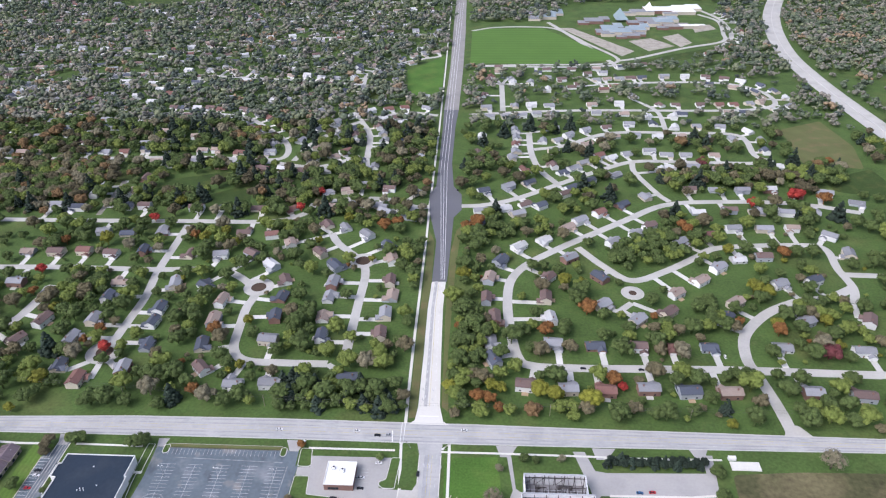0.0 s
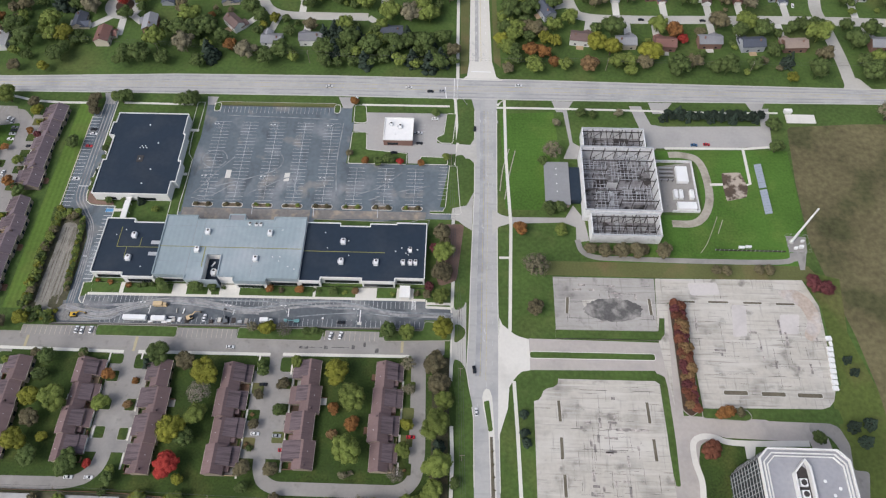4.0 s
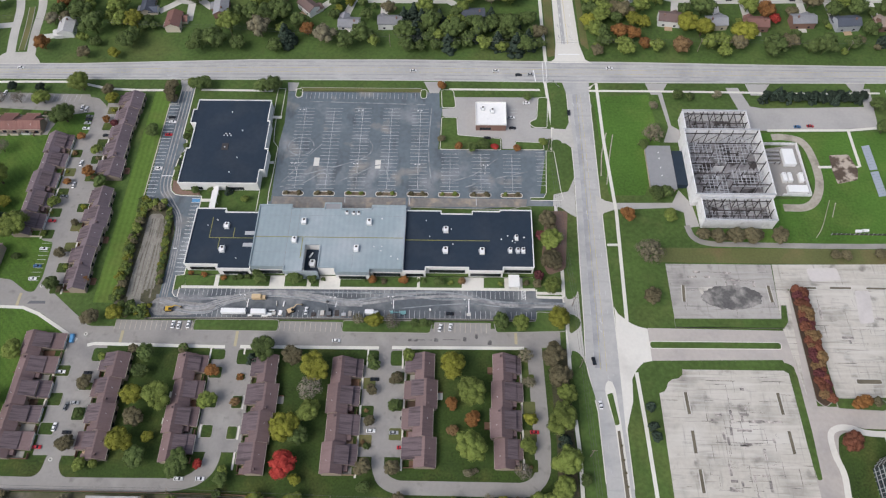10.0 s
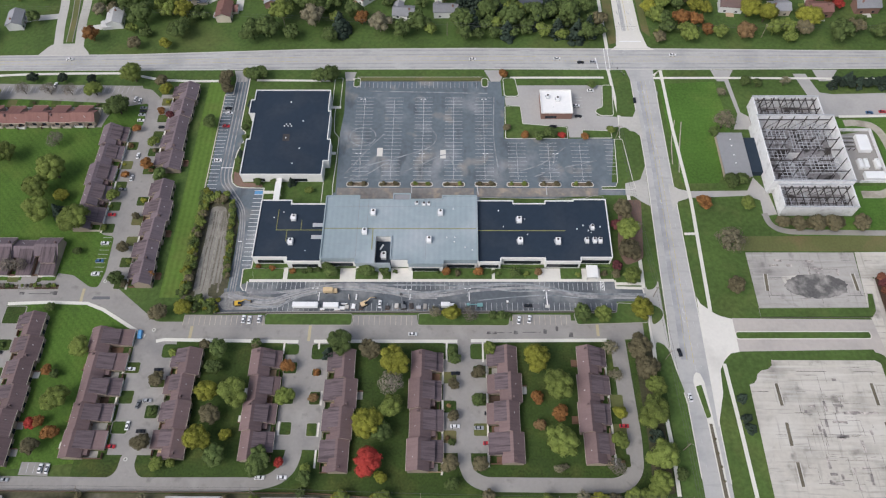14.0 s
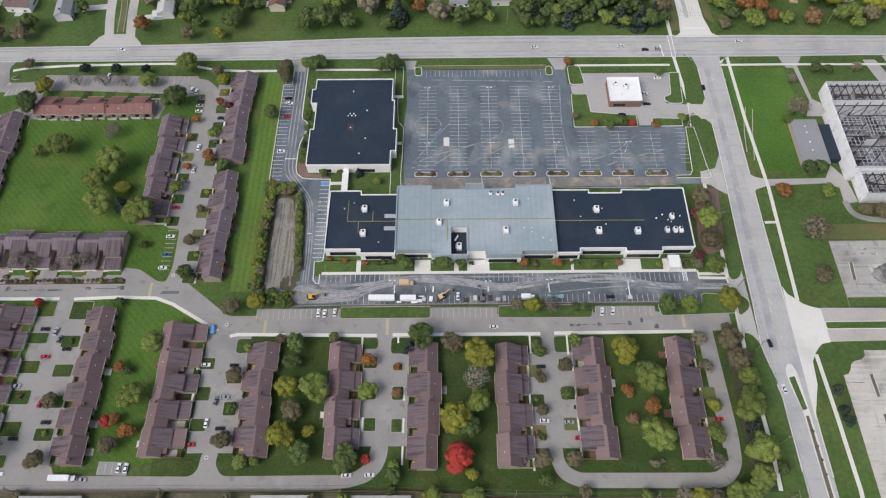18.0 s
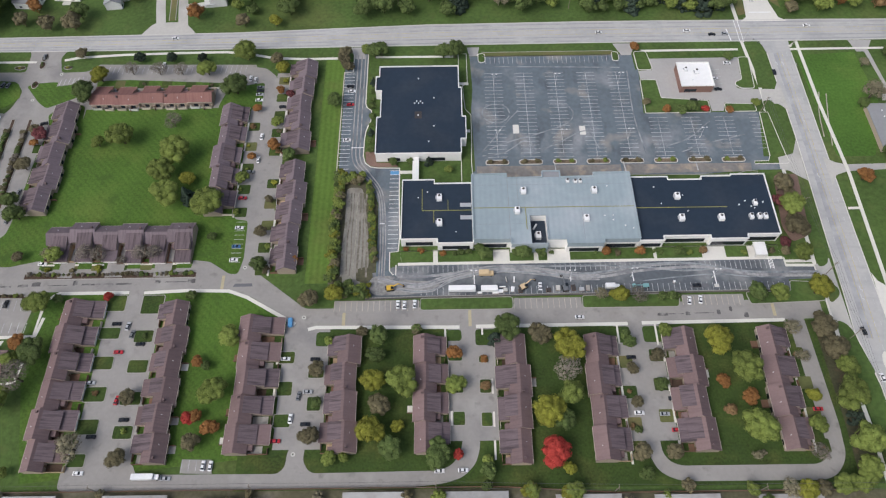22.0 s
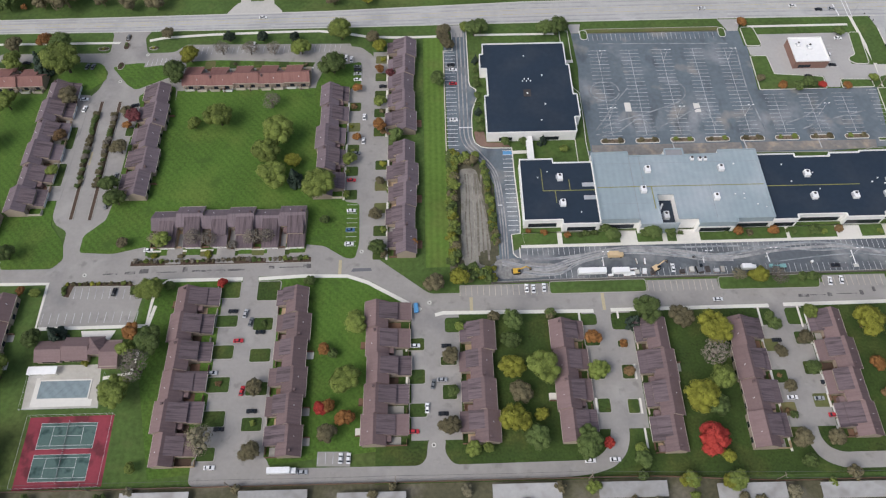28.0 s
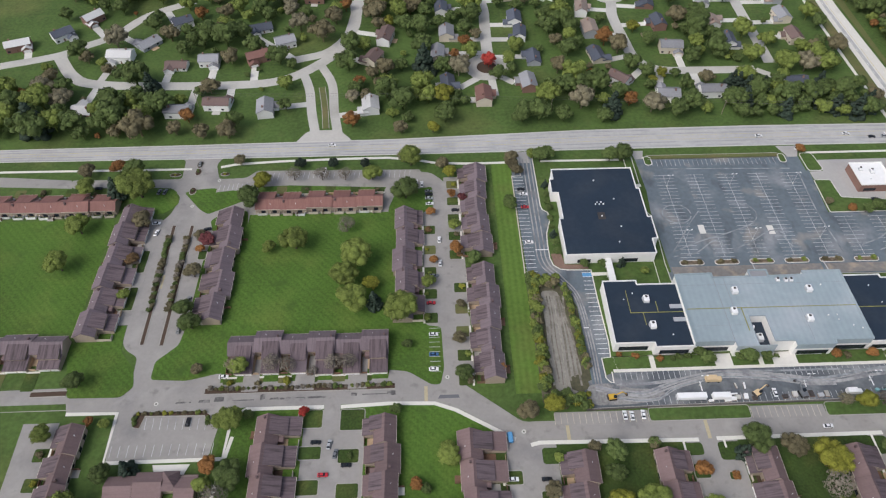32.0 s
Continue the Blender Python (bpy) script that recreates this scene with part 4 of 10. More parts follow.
surface("lawn", [(-65, -80), (130, -79), (130, -86.5), (-64, -87)], 0.09, GRASS, "planted grass strip before the office", "lawn", edge=WALK)
strip("sidewalk", [(-66, -87.6), (131, -86.6)], 1.6, 0.14, WALK, "pale concrete sidewalk before the office", "sidewalk", curve=False)
for x0, x1 in ((-47.9, -45.5), (-17, -8.6), (3.9, 6.2), (10.8, 22.5), (65.4, 67.0), (90.3, 102.5), (114, 124)):
    surface("pavement", [(x0, -87.5), (x1, -87.5), (x1, -79.5), (x0, -79.5)], 0.19, BRIGHT if x1 - x0 > 4 else WALK, "pale concrete entrance path", "pavement")
surface("lawn", [(-32, 60), (-27, 60), (-27, 36), (-29.8, 33.8), (-29.7, 26.3), (-28.8, 15.4), (-25.6, 11), (-25.7, -7.6), (-26.3, -23.4), (-25.7, -37), (-32, -37)], 0.13, GRASS, "kerbed grass strip beside the office", "lawn", edge=WALK)
for y in (35.3, -1.0):
    strip("path", [(-33, y), (-26.4, y)], 2.0, 0.22, WALK, "pale concrete path to a side door", "path", curve=False)
strip("path", [(-66, -29.6), (-58, -29.6)], 2.0, 0.22, WALK, "pale concrete path to a side door", "path", curve=False)
surface("lawn", [(-8, -40.6), (10.2, -40.4), (10.2, -37.7), (-8, -37.9)], 0.14, GRASS, "narrow grass bed against the office wall", "lawn", edge=WALK)
LITTER = mat("dusty_brown_asphalt", (0.205, 0.192, 0.178), 0.9, (0.05, 0.2), (0.5, 0.2), tint=((0.330, 0.275, 0.215), 0.16, 0.50, 0.66))
surface("paving_patch", [(-23.5, -26.2), (56.5, -26.2), (56.5, -37.6), (-23.5, -37.6)], 0.085, LITTER, "asphalt browned by dust and fallen leaves", "paving patch")
surface("paving_patch", [(58, -26.2), (129, -26.2), (128, -32), (58, -32.4)], 0.085, LITTER, "asphalt browned by dust and fallen leaves", "paving patch")
surface("lawn", [(58, -38), (130, -38), (131, -32), (126, -31.4), (118, -34), (60, -33)], 0.12, GRASS, "kerbed grass strip behind the office", "lawn", edge=KERBGREY)

surface("planting_bed", [(-86.0, -15), (-80.5, -15), (-79.6, -22.6), (-69, -23), (-67, -25.8), (-78, -25.8), (-82.4, -25), (-85.2, -22.4)], 0.15, REDMULCH, "bare brown planting bed at the office corner", "planting bed", r=0.8)
surface("planting_bed", [(139.1, -34.7), (152.5, -34.1), (148.7, -73.4), (138.6, -77.5), (135.5, -68.0)], 0.15, REDMULCH, "red-brown mulch bed under the office trees", "planting bed", r=3)
strip("kerb", [(-101.3, 46), (-101.3, -30)], 0.5, 0.17, TRIM, "tan kerb along the parking bays", "kerb", curve=False)

# ---------------------------------------------------------------- townhouse lanes
lane = surface("road_6", [(-319.0, -93.8), (-291.6, -94.5), (-291.4, -86.3), (-292.0, -72.7), (-298.7, -68.6), (-301.3, -64.1), (-302.9, 12.8), (-296.9, 21.0), (-293.9, 33.9), (-299.9, 42.0), (-316.6, 43.4), (-359.3, 43.7), (-361.4, 50.6), (-296.6, 49.6), (-297.4, 65.9), (-302.7, 69.9), (-273.9, 70.0), (-278.1, 61.5), (-274.4, 48.9), (-258.6, 49.4), (-252.9, 55.2), (-171.0, 53.7), (-149.2, 50.3), (-141.7, 42.8), (-138.4, -83.4), (-136.5, -92.3), (-119.4, -105.7), (-111.4, -112.0), (-20.4, -111.9), (143, -109.8), (143, -120.4), (123, -121.0), (-22.2, -122.2), (-107.6, -122.2), (-115.5, -120.1), (-139.7, -104.6), (-149.2, -102.5), (-235.8, -101.8), (-244.7, -104.6), (-246.4, -105.4), (-248.8, -124.3), (-292.8, -125.5), (-293.6, -102.4), (-316.5, -102.4)], 0.05, DRIVE,
               "grey asphalt lanes winding among townhouses", "road", r=2.5)
for pts in (
    [(-292.6, 38.2), (-286.5, 40.3), (-276.9, 41.3), (-259.9, 38.2), (-252.5, 32.6), (-276.0, 20.4), (-281.7, 24.8)],
    [(-314.0, 19.4), (-300.3, 21.9), (-293.9, 29.5), (-298.0, 40.6), (-312.3, 38.8), (-323.7, 32.5)],
    [(-282.9, -85.3), (-282.9, -75.6), (-273.7, -66.6), (-272.4, -56.4), (-272.0, -12.3), (-269.6, 3.6), (-273.4, 15.3), (-264.0, 24.3), (-253.3, 21.9), (-243.5, -57.2), (-241.8, -83.2), (-251.5, -82.9), (-266.1, -86.4)],
    [(-319.0, -93.8), (-294.4, -94.1), (-289.7, -88.9), (-292.1, -79.3), (-300.8, -69.2), (-301.9, -53.8), (-327.4, -65.1)],
    [(-169.8, 34.7), (-148.8, 38.5), (-148.6, 20), (-154.6, 18), (-154.6, -57), (-153, -59), (-146.4, -60), (-145.6, -83.2), (-147.5, -92.1), (-151.9, -91.9), (-162.5, -84.7), (-173.7, -83.1), (-175.9, -55.5), (-173.8, 21.7)],
    [(-250.7, 41.5), (-180.3, 43.9), (-175.0, 39.3), (-179.5, 32.7), (-249.6, 34.8)],
):
    surface("lawn", pts, 0.13, STRIPED, "mown lawn among the lanes", "lawn", r=2.0)
surface("lawn", [(-242.7, -101.0), (-171.0, -100.7), (-152.0, -101.9), (-141.0, -105.2), (-115.5, -121.2), (-114.3, -134.8), (-116.0, -183.3), (-229.1, -194.4), (-246.2, -131.4), (-245.2, -106.1)], 0.025, STRIPED, "mown grass round the townhouse rows", "lawn")
surface("lawn", [(-430, -100), (-235, -100), (-235, -197.8), (-430, -197.8)], 0.012, GRASS, "mown lawn round pool and courts", "lawn")
surface("lawn", [(-135, -123), (123, -121.6), (150, -121), (150, -198.5), (-135, -198.5)], 0.02, LAWN, "grass round the townhouse rows", "lawn")
# north parking strip
surface("parking_lot", [(-274.1, 47.6), (-257.8, 48.9), (-252.2, 55.2), (-156.0, 53.3), (-148.8, 38.5), (-161.8, 38.0), (-251.0, 43.3), (-254.5, 40.7), (-274.5, 37.7)], 0.13, DRIVE, "pale asphalt parking strip", "parking lot")
paint(lane, [(-246 + i * 3.0, 47, -245.4 + i * 3.0, 53) for i in range(29)], 0.2, 0.22, PAINT, "bay_lines")
paint(lane, [(*(-273.1 + 2.552 * i, 38.5 + 0.372 * i), *(-272.7 + 2.568 * i, 43.4 + 0.377 * i)) for i in range(7)], 0.25, 0.22, PAINT, "bay_lines")
paint(lane, [(-152.4, -60.8 - i * 2.7, -147.2, -60.8 - i * 2.7) for i in range(10)], 0.2, 0.22, PAINT, "bay_lines")
surface("road", [(-290, -88), (-430, -90), (-430, -97), (-310, -96.5), (-308, -99.5), (-430, -100), (-430, -107), (-286, -105)], 0.055, DRIVE, "grey asphalt lane among townhouses", "road")
surface("road", [(-361.4, 50.6), (-359.3, 43.7), (-430, 48), (-430, 57)], 0.055, DRIVE, "grey asphalt lane among townhouses", "road")
surface("driveway", [(-331, -188), (-318, -188), (-318, -106), (-334, -106)], 0.07, DRIVE, "grey asphalt court before garages", "driveway")
surface("driveway", [(-142, 46), (-133, 46), (-131.5, -92), (-139.5, -92)], 0.04, DRIVE, "grey asphalt aprons before garages", "driveway")
for x0, x1 in ((-239.5, -232.0), (-215.2, -206.2), (-190.6, -181.8)):
    surface("driveway", [(x0, -76), (x1, -76), (x1, -93), (x0, -93)], 0.24, DRIVE, "short grey driveway before paired garages", "driveway")
# planted medians and islands
for a, b, w in (((-292.8, 12.1), (-291.7, -65.7), 1.9), ((-282.7, 11.8), (-282.1, -66.4), 1.9), ((-256.2, -92.2), (-168.8, -92.0), 3.0), ((-319.8, -91.2), (-336.1, -91.4), 2.6)):
    strip("planting_island", [a, b], w, 0.16, MULCH, "long kerbed bed of low shrubs", "planting island", curve=False, edge=KERBGREY)
for x, y, rx, ry in ((-288.1, 62, 1.9, 3.4), (-287.9, 55.2, 1.9, 3.0), (-288.1, 39.3, 2.0, 3.0), (-301, 53.2, 3.4, 1.5), (-271.6, 53, 2.6, 1.4)):
    surface("planting_island", [(x + rx * math.cos(i * 0.524), y + ry * math.sin(i * 0.524)) for i in range(12)], 0.16, MULCH, "oval kerbed island with flowers", "planting island", edge=KERBGREY)
bed = surface("planting_island", [(-286.3, -104.0), (-284.2, -101.8), (-254.7, -101.9), (-251.3, -104.3), (-250.9, -108.3), (-252.4, -109.4), (-253.9, -104.4), (-280.7, -104.0), (-281.9, -109.9), (-284.6, -109.4)], 0.16, MULCH, "planted bed round the visitor parking", "planting island", edge=KERBGREY)
paint(lane, [(*(-279.5 + 3.344 * i, -110.5 + -0.087 * i), *(-279.8 + 3.373 * i, -104.9 + -0.088 * i)) for i in range(9)], 0.22, 0.2, PAINT, "bay_lines")
paint(lane, [(*(-291.6 + 3.648 * i, -123.2 + 0.019 * i), *(-291.7 + 3.679 * i, -117.8 + 0.020 * i)) for i in range(13)], 0.22, 0.2, PAINT, "bay_lines")
for pts in ([(-316.7, -101.8), (-293.7, -102.1), (-293.4, -125.5), (-242.7, -125.1), (-241.6, -105.6), (-235.8, -101.8), (-200.7, -101.8)], [(-193.1, -102.0), (-171.0, -101.0), (-150.6, -101.6), (-141.0, -105.2), (-115.5, -120.3)],
            [(-109.0, -123.1), (-105.0, -122.1), (-35.2, -122.9)], [(-27.2, -122.6), (46.7, -122.2)], [(53.6, -121.9), (123.4, -121.2)]):
    strip("sidewalk", pts, 1.8, 0.14, WALK, "pale concrete sidewalk along the lane", "sidewalk", curve=False)
for x, y in ((-154.4, -97.2), (-91.9, -116.9), (-30.0, -118.1), (119.3, -114.6), (-290.6, -27.4)):
    boxes("crossing", [(x - 0.75, y - 4.4, 0, x + 0.75, y + 4.4, 0.15)], TAN, lane)
for x, y, a, b in ((85.6, -102.1, 5, 1.2), (-144.0, -98.4, 5, 0.9)):
    surface("tar_patch", [(x - a, y - b), (x + a, y - b * 0.8), (x + a * 0.9, y + b), (x - a * 0.8, y + b)], 0.13, NEWTAR, "dark tar patch in the lane", "tar patch")
random.seed(91)
for x, y, a, b in ((-255.6, -97.3, 2.6, 0.9), (-249.0, -96.4, 2.2, 1.2), (-229.2, -95.9, 1.2, 1.5), (-222.5, -96.9, 3.4, 0.5), (-205.3, -96.8, 5.0, 0.5), (-187.5, -95.9, 1.4, 0.9), (-170.4, -95.6, 2.0, 1.2), (-265, -97.6, 3.6, 0.4), (-238, -97.2, 5.0, 0.25), (-213, -96.7, 6, 0.22), (-178, -96, 6, 0.25), (98.3, -114.9, 0.7, 1.4), (105.3, -118.2, 1.1, 1.4), (76.9, -117.2, 1.1, 1.0), (64.5, -117.4, 2.6, 0.8), (92.1, -116.6, 0.9, 1.3), (71, -117.3, 4, 0.2), (85, -117, 5, 0.2)):
    pts = [(x - a, y - b * random.uniform(0.5, 1)), (x, y - b), (x + a, y - b * random.uniform(0.5, 1)), (x + a * 0.95, y + b * random.uniform(0.5, 1)), (x, y + b), (x - a * 0.9, y + b * random.uniform(0.5, 1))]
    surface("tar_patch", pts, 0.13, OLDTAR, "dark worn tar patch in the lane", "tar patch")
# parking bays on the north side of the lane, grass between them, and the wall of the lot
for x0, x1, y0 in ((-97, -55, -108.0), (-7.9, 25.6, -107.6), (75.6, 106, -107.0)):
    bays = surface("parking_lot", [(x0, y0), (x1, y0), (x1, y0 - 6.4), (x0, y0 - 6.4)], 0.12, DRIVE, "pale parking bays beside the lane", "parking lot")
    paint(bays, [(x0 + 2.8 * i, y0 - 0.5, x0 + 2.8 * i, y0 - 5.8) for i in range(int((x1 - x0) / 2.8) + 1)], 0.26, 0.2, BAYTAN, "bay_lines")
for pts in ([(-54.4, -107.2), (-8.4, -106.9), (-8.5, -113.5), (-54.4, -113.6)], [(26.2, -106.7), (74.9, -106.2), (73.4, -113.4), (26, -113.4)], [(107.6, -106), (130.4, -105.7), (131.2, -99.9), (139.5, -100.5), (146.4, -101), (146.4, -111.2), (135, -111.6), (109, -112.6)]):
    surface("lawn", pts, 0.165, GRASS, "kerbed grass strip between the parking bays", "lawn", r=1.6, edge=KERBGREY)
strip("retaining_wall", [(-82, -107.4), (-54.8, -106.8), (-7.5, -106.35), (62, -105.8), (129.6, -105.3)], 0.5, 0.9, WALLDARK, "low dark retaining wall along the lot", "wall", curve=False)
strip("wall_coping", [(-82, -106.9), (-54.8, -106.3), (-7.5, -105.85), (62, -105.3), (129.6, -104.8)], 0.45, 0.55, KERBGREY, "grey concrete kerb before the lot wall", "kerb", curve=False)

# courts between facing rows
for x0, x1, y0, y1 in ((-209, -182, -194, -104), (-120, -98, -181, -118), (-41, -18.5, -178, -118), (39.5, 61.5, -179, -118)):
    surface("driveway", [(x0, y0), (x1, y0), (x1, y1), (x0, y1)], 0.07, DRIVE, "grey asphalt court between garages", "driveway")
surface("driveway", [(-200.6, -106), (-193.2, -106), (-193.2, -99), (-200.6, -99)], 0.16, DRIVE, "grey asphalt mouth of the court", "driveway")
LOOP_OUT = [(46.6, -171), (47.0, -184.5), (49.9, -191.4), (53.8, -194.4), (60, -196.6), (122.3, -196.8), (127.9, -194.4), (132.1, -189.5), (133.9, -185.1), (134.7, -172.4), (132.9, -124), (132.4, -113)]
LOOP_IN = [(52.8, -171), (53.2, -184.0), (55.4, -187.8), (60.1, -190.0), (120.2, -190.0), (124.5, -188.0), (126.8, -184.0), (126.4, -174.9), (125.0, -124), (124.4, -113)]
surface("road_7", rounded(LOOP_OUT + LOOP_IN[::-1], 3), 0.09, DRIVE, "grey asphalt loop lane", "road")
surface("road_8", [(-212, -197.6), (-212, -186), (-181, -186), (-179, -191.0), (-116.5, -191.4), (-113.6, -188.5), (-112.8, -180), (-105, -180), (-106.2, -185.5), (-102.5, -191.3), (-46.6, -190.8), (-40.2, -188.8), (-36.0, -183.5), (-34.8, -176), (-27.3, -174), (-27.3, -181.5), (-29.6, -188.4), (-35.3, -193.8), (-44, -196.4), (-56.4, -197.5)], 0.09, DRIVE, "grey asphalt service lane", "road", r=3)
for pts in ([(-43, -124.4), (-34.4, -124.2), (-34.3, -130), (-43, -130)], [(-27.7, -124.2), (-17, -124.2), (-17, -132.5), (-27.7, -132.5)], [(38.5, -123.6), (47.1, -123.6), (47, -132), (38.5, -132)], [(53.2, -123.6), (62, -123.6), (62, -132), (53.3, -132)], [(-104.6, -124.6), (-97, -124.6), (-97, -132), (-104.6, -132)]):
    surface("lawn", pts, 0.135, LAWN, "small corner lawn beside the lane", "lawn", r=1.8)
for x, y0, y1 in ((-42.2, -123.5, -129.6), (-24.3, -123.5, -127), (41.2, -122.6, -132.6), (59.7, -122.6, -133.5)):
    strip("path", [(x, y0), (x, y1)], 0.9, 0.22, WALK, "narrow pale path to a front door", "path", curve=False)
vis = surface("parking_lot", [(-159.4, -184.6), (-146.4, -184.9), (-145.4, -191.0), (-159.5, -190.6)], 0.13, DRIVE, "four parking bays beside the lane", "parking lot")
paint(vis, [(*(-159.2 + 3.205 * i, -184.9 + -0.079 * i), *(-159.1 + 3.178 * i, -189.7 + -0.078 * i)) for i in range(5)], 0.22, 0.2, PAINT, "bay_lines")
surface("ground_strip", [(136.5, -122), (146, -121), (147, -197), (136.8, -197), (137.6, -172)], 0.05, SHADEMOULD, "worn leaf-strewn ground darkened for the shade of the avenue trees", "ground", r=2)
surface("ground_strip", [(-430, -198), (-20, -198), (30, -201), (160, -201), (160, -270), (-430, -270)], 0.03, SCRUB, "scrubby weedy strip behind the lane", "ground", r=1)

# ---------------------------------------------------------------- old lots to the south-east
lot_3 = surface("parking_lot", [(205, -69), (264, -68.8), (263, -88), (262, -106), (205.3, -106.8)], 0.06, GREYLOT, "grey cracked empty car park with a dark patch", "parking lot")
random.seed(14)
surface("tar_patch", [((238.6, -89.6)[0] + 17 * (1 + random.uniform(-0.08, 0.05)) * math.cos(a * 0.131), (238.6, -89.6)[1] + 7.4 * (1 + random.uniform(-0.10, 0.08)) * math.sin(a * 0.131)) for a in range(48)], 0.13, WHEELTAR, "dark grey ragged tar patch", "tar patch")
surface("tar_patch", [(220.8, -83.9), (231.7, -82.8), (228.2, -87.3), (222.0, -88.1)], 0.12, OLDLOT, "pale worn paving patch", "paving patch", r=1)
lot_4 = surface("parking_lot", [(264.6, -68.7), (350, -67.3), (356, -84), (354, -131), (352.4, -135.6), (350.9, -139.6), (348, -142.8), (343.9, -144.3), (280.8, -145.4), (279, -84), (270, -84), (268, -106), (266, -145), (262, -106)], 0.075, OLDLOT, "pale cracked empty concrete car park", "parking lot")
lot_5 = surface("parking_lot", [(205.3, -130), (255, -130), (259.5, -133), (261, -200), (262, -330), (192, -330), (191.5, -144.4), (194, -143.6), (195.6, -141.6), (196.6, -138.9), (198.6, -137.2), (202.4, -136.3), (204.6, -134.4)], 0.065, OLDLOT, "pale cracked empty concrete car park", "parking lot")
surface("road_9", [(190, -108.5), (262, -109), (266, -85), (271, -85), (270, -150), (340, -151.5), (343, -160), (345, -176), (352, -178), (355, -215), (348, -215), (345, -186), (336, -176), (333, -162), (290, -161), (286, -160), (282, -172), (286, -220), (260, -220), (262, -135), (258, -125.5), (190, -127)], 0.085, ACCESS, "pale grey concrete access road", "road")
surface("planting_island", [(190, -116.2), (259, -115.8), (259, -119.6), (190, -120.2)], 0.18, GRASS, "long grass median with pale kerb", "planting island", r=1.6, edge=BRIGHT)
surface("planting_island", [(205, -108), (263, -107.6), (266, -104), (267, -94), (264, -94), (262.5, -102), (205, -102.6)], 0.17, GRASS, "kerbed grass edging of the lot", "planting island", edge=KERBGREY)
surface("planting_island", [(270.5, -84), (278.5, -83), (279, -147), (274, -150.5), (270, -147)], 0.17, MULCH, "bed under a long russet hedge", "planting island", r=1.5, edge=KERBGREY)
surface("planting_island", [(280, -145.5), (304, -146), (306, -150), (303, -152), (280, -151)], 0.17, GRASS, "kerbed grass island with a shrub", "planting island", r=1.5, edge=KERBGREY)
surface("planting_island", [(311, -146.3), (352, -144), (353, -152), (313, -151.5)], 0.17, GRASS, "kerbed grass strip", "planting island", r=1.5)
surface("lawn", [(276.5, -165.1), (280.3, -162.9), (288.9, -163.5), (300.2, -165.8), (300.1, -171.5), (289.2, -180.3), (287.9, -194.0), (275.0, -194.4), (275.6, -182.1), (274.4, -173.8)], 0.17, LAWN, "small lawn by the glass office", "lawn", r=2)
strip("sidewalk", [(273.4, -195.8), (274.5, -183.6), (272.6, -174.4), (272.8, -164.6), (277.1, -161.0), (283.5, -160.8), (291.0, -163.2), (304.9, -163.6), (332.6, -162.7)], 3.0, 0.2, BRIGHT, "pale concrete path to the glass office", "sidewalk")
surface("pavement", [(299.0, -164.4), (304.8, -164.2), (303.0, -171.4), (298.9, -171.6)], 0.21, BRIGHT, "pale concrete entrance path", "pavement")
for x0, y0, x1, y1 in ((279, -84, 286, -82.4), (293, -83.8, 305, -82.2), (313, -83.8, 324, -82.2), (331.5, -84, 342.5, -82.4), (293, -138, 306, -135.4), (313, -138.2, 326, -135.6), (332, -138.4, 345.5, -135.8)):
    surface("planting_island", [(x0, y0), (x1, y0), (x1, y1), (x0, y1)], 0.17, ISLE, "narrow overgrown kerbed island", "planting island", r=0.9, edge=KERB)
for a, b in (((204.6, -143.8), (205.0, -155.0)), ((251.4, -143.4), (251.8, -154.6)), ((205.1, -163.4), (205.1, -174.5)), ((252.7, -162.9), (253.0, -174.1)), ((205.8, -182.2), (205.9, -193.2)), ((212.9, -82.3), (212.0, -92.5)), ((259.6, -82.0), (259.9, -92.2))):
    strip("planting_island", [a, b], 1.8, 0.17, ISLE, "narrow overgrown kerbed island", "planting island", curve=False, edge=KERB)
surface("planting_island", [(205.6, -127.9), (259.6, -127.2), (262.8, -129.0), (263.6, -135.0), (264.1, -163.7), (263.5, -186.2), (261.2, -186.3), (260.2, -170.5), (260.1, -140.1), (259.5, -131.4), (204.9, -131.6)], 0.12, GRASS, "grass strip round the empty car park", "planting island", r=1)


def cracks(parent, x0, y0, x1, y1, n, z):
    """Dark broken joints that follow the slab edges, and smudged seams."""
    segs, wide = [], []
    for k in range(n):
        x, y = random.uniform(x0, x1), random.uniform(y0, y1)
        across = random.random() < 0.6
        for i in range(random.randint(1, 5)):
            step = random.uniform(1.5, 6.5)
            if random.random() < 0.22:
                across = not across
            nx, ny = (x + step, y + random.uniform(-0.3, 0.3)) if across else (x + random.uniform(-0.3, 0.3), y - step)
            if x0 < nx < x1 and y0 < ny < y1:
                if random.random() < 0.75:
                    segs.append((x, y, nx, ny))
                if random.random() < 0.22:
                    wide.append((x, y, nx, ny))
                x, y = nx, ny
    paint(parent, segs, 0.15, z + 0.004, TARJOINT, "crack")
    paint(parent, wide, 1.3, z, SMUDGE, "tar_smudge")


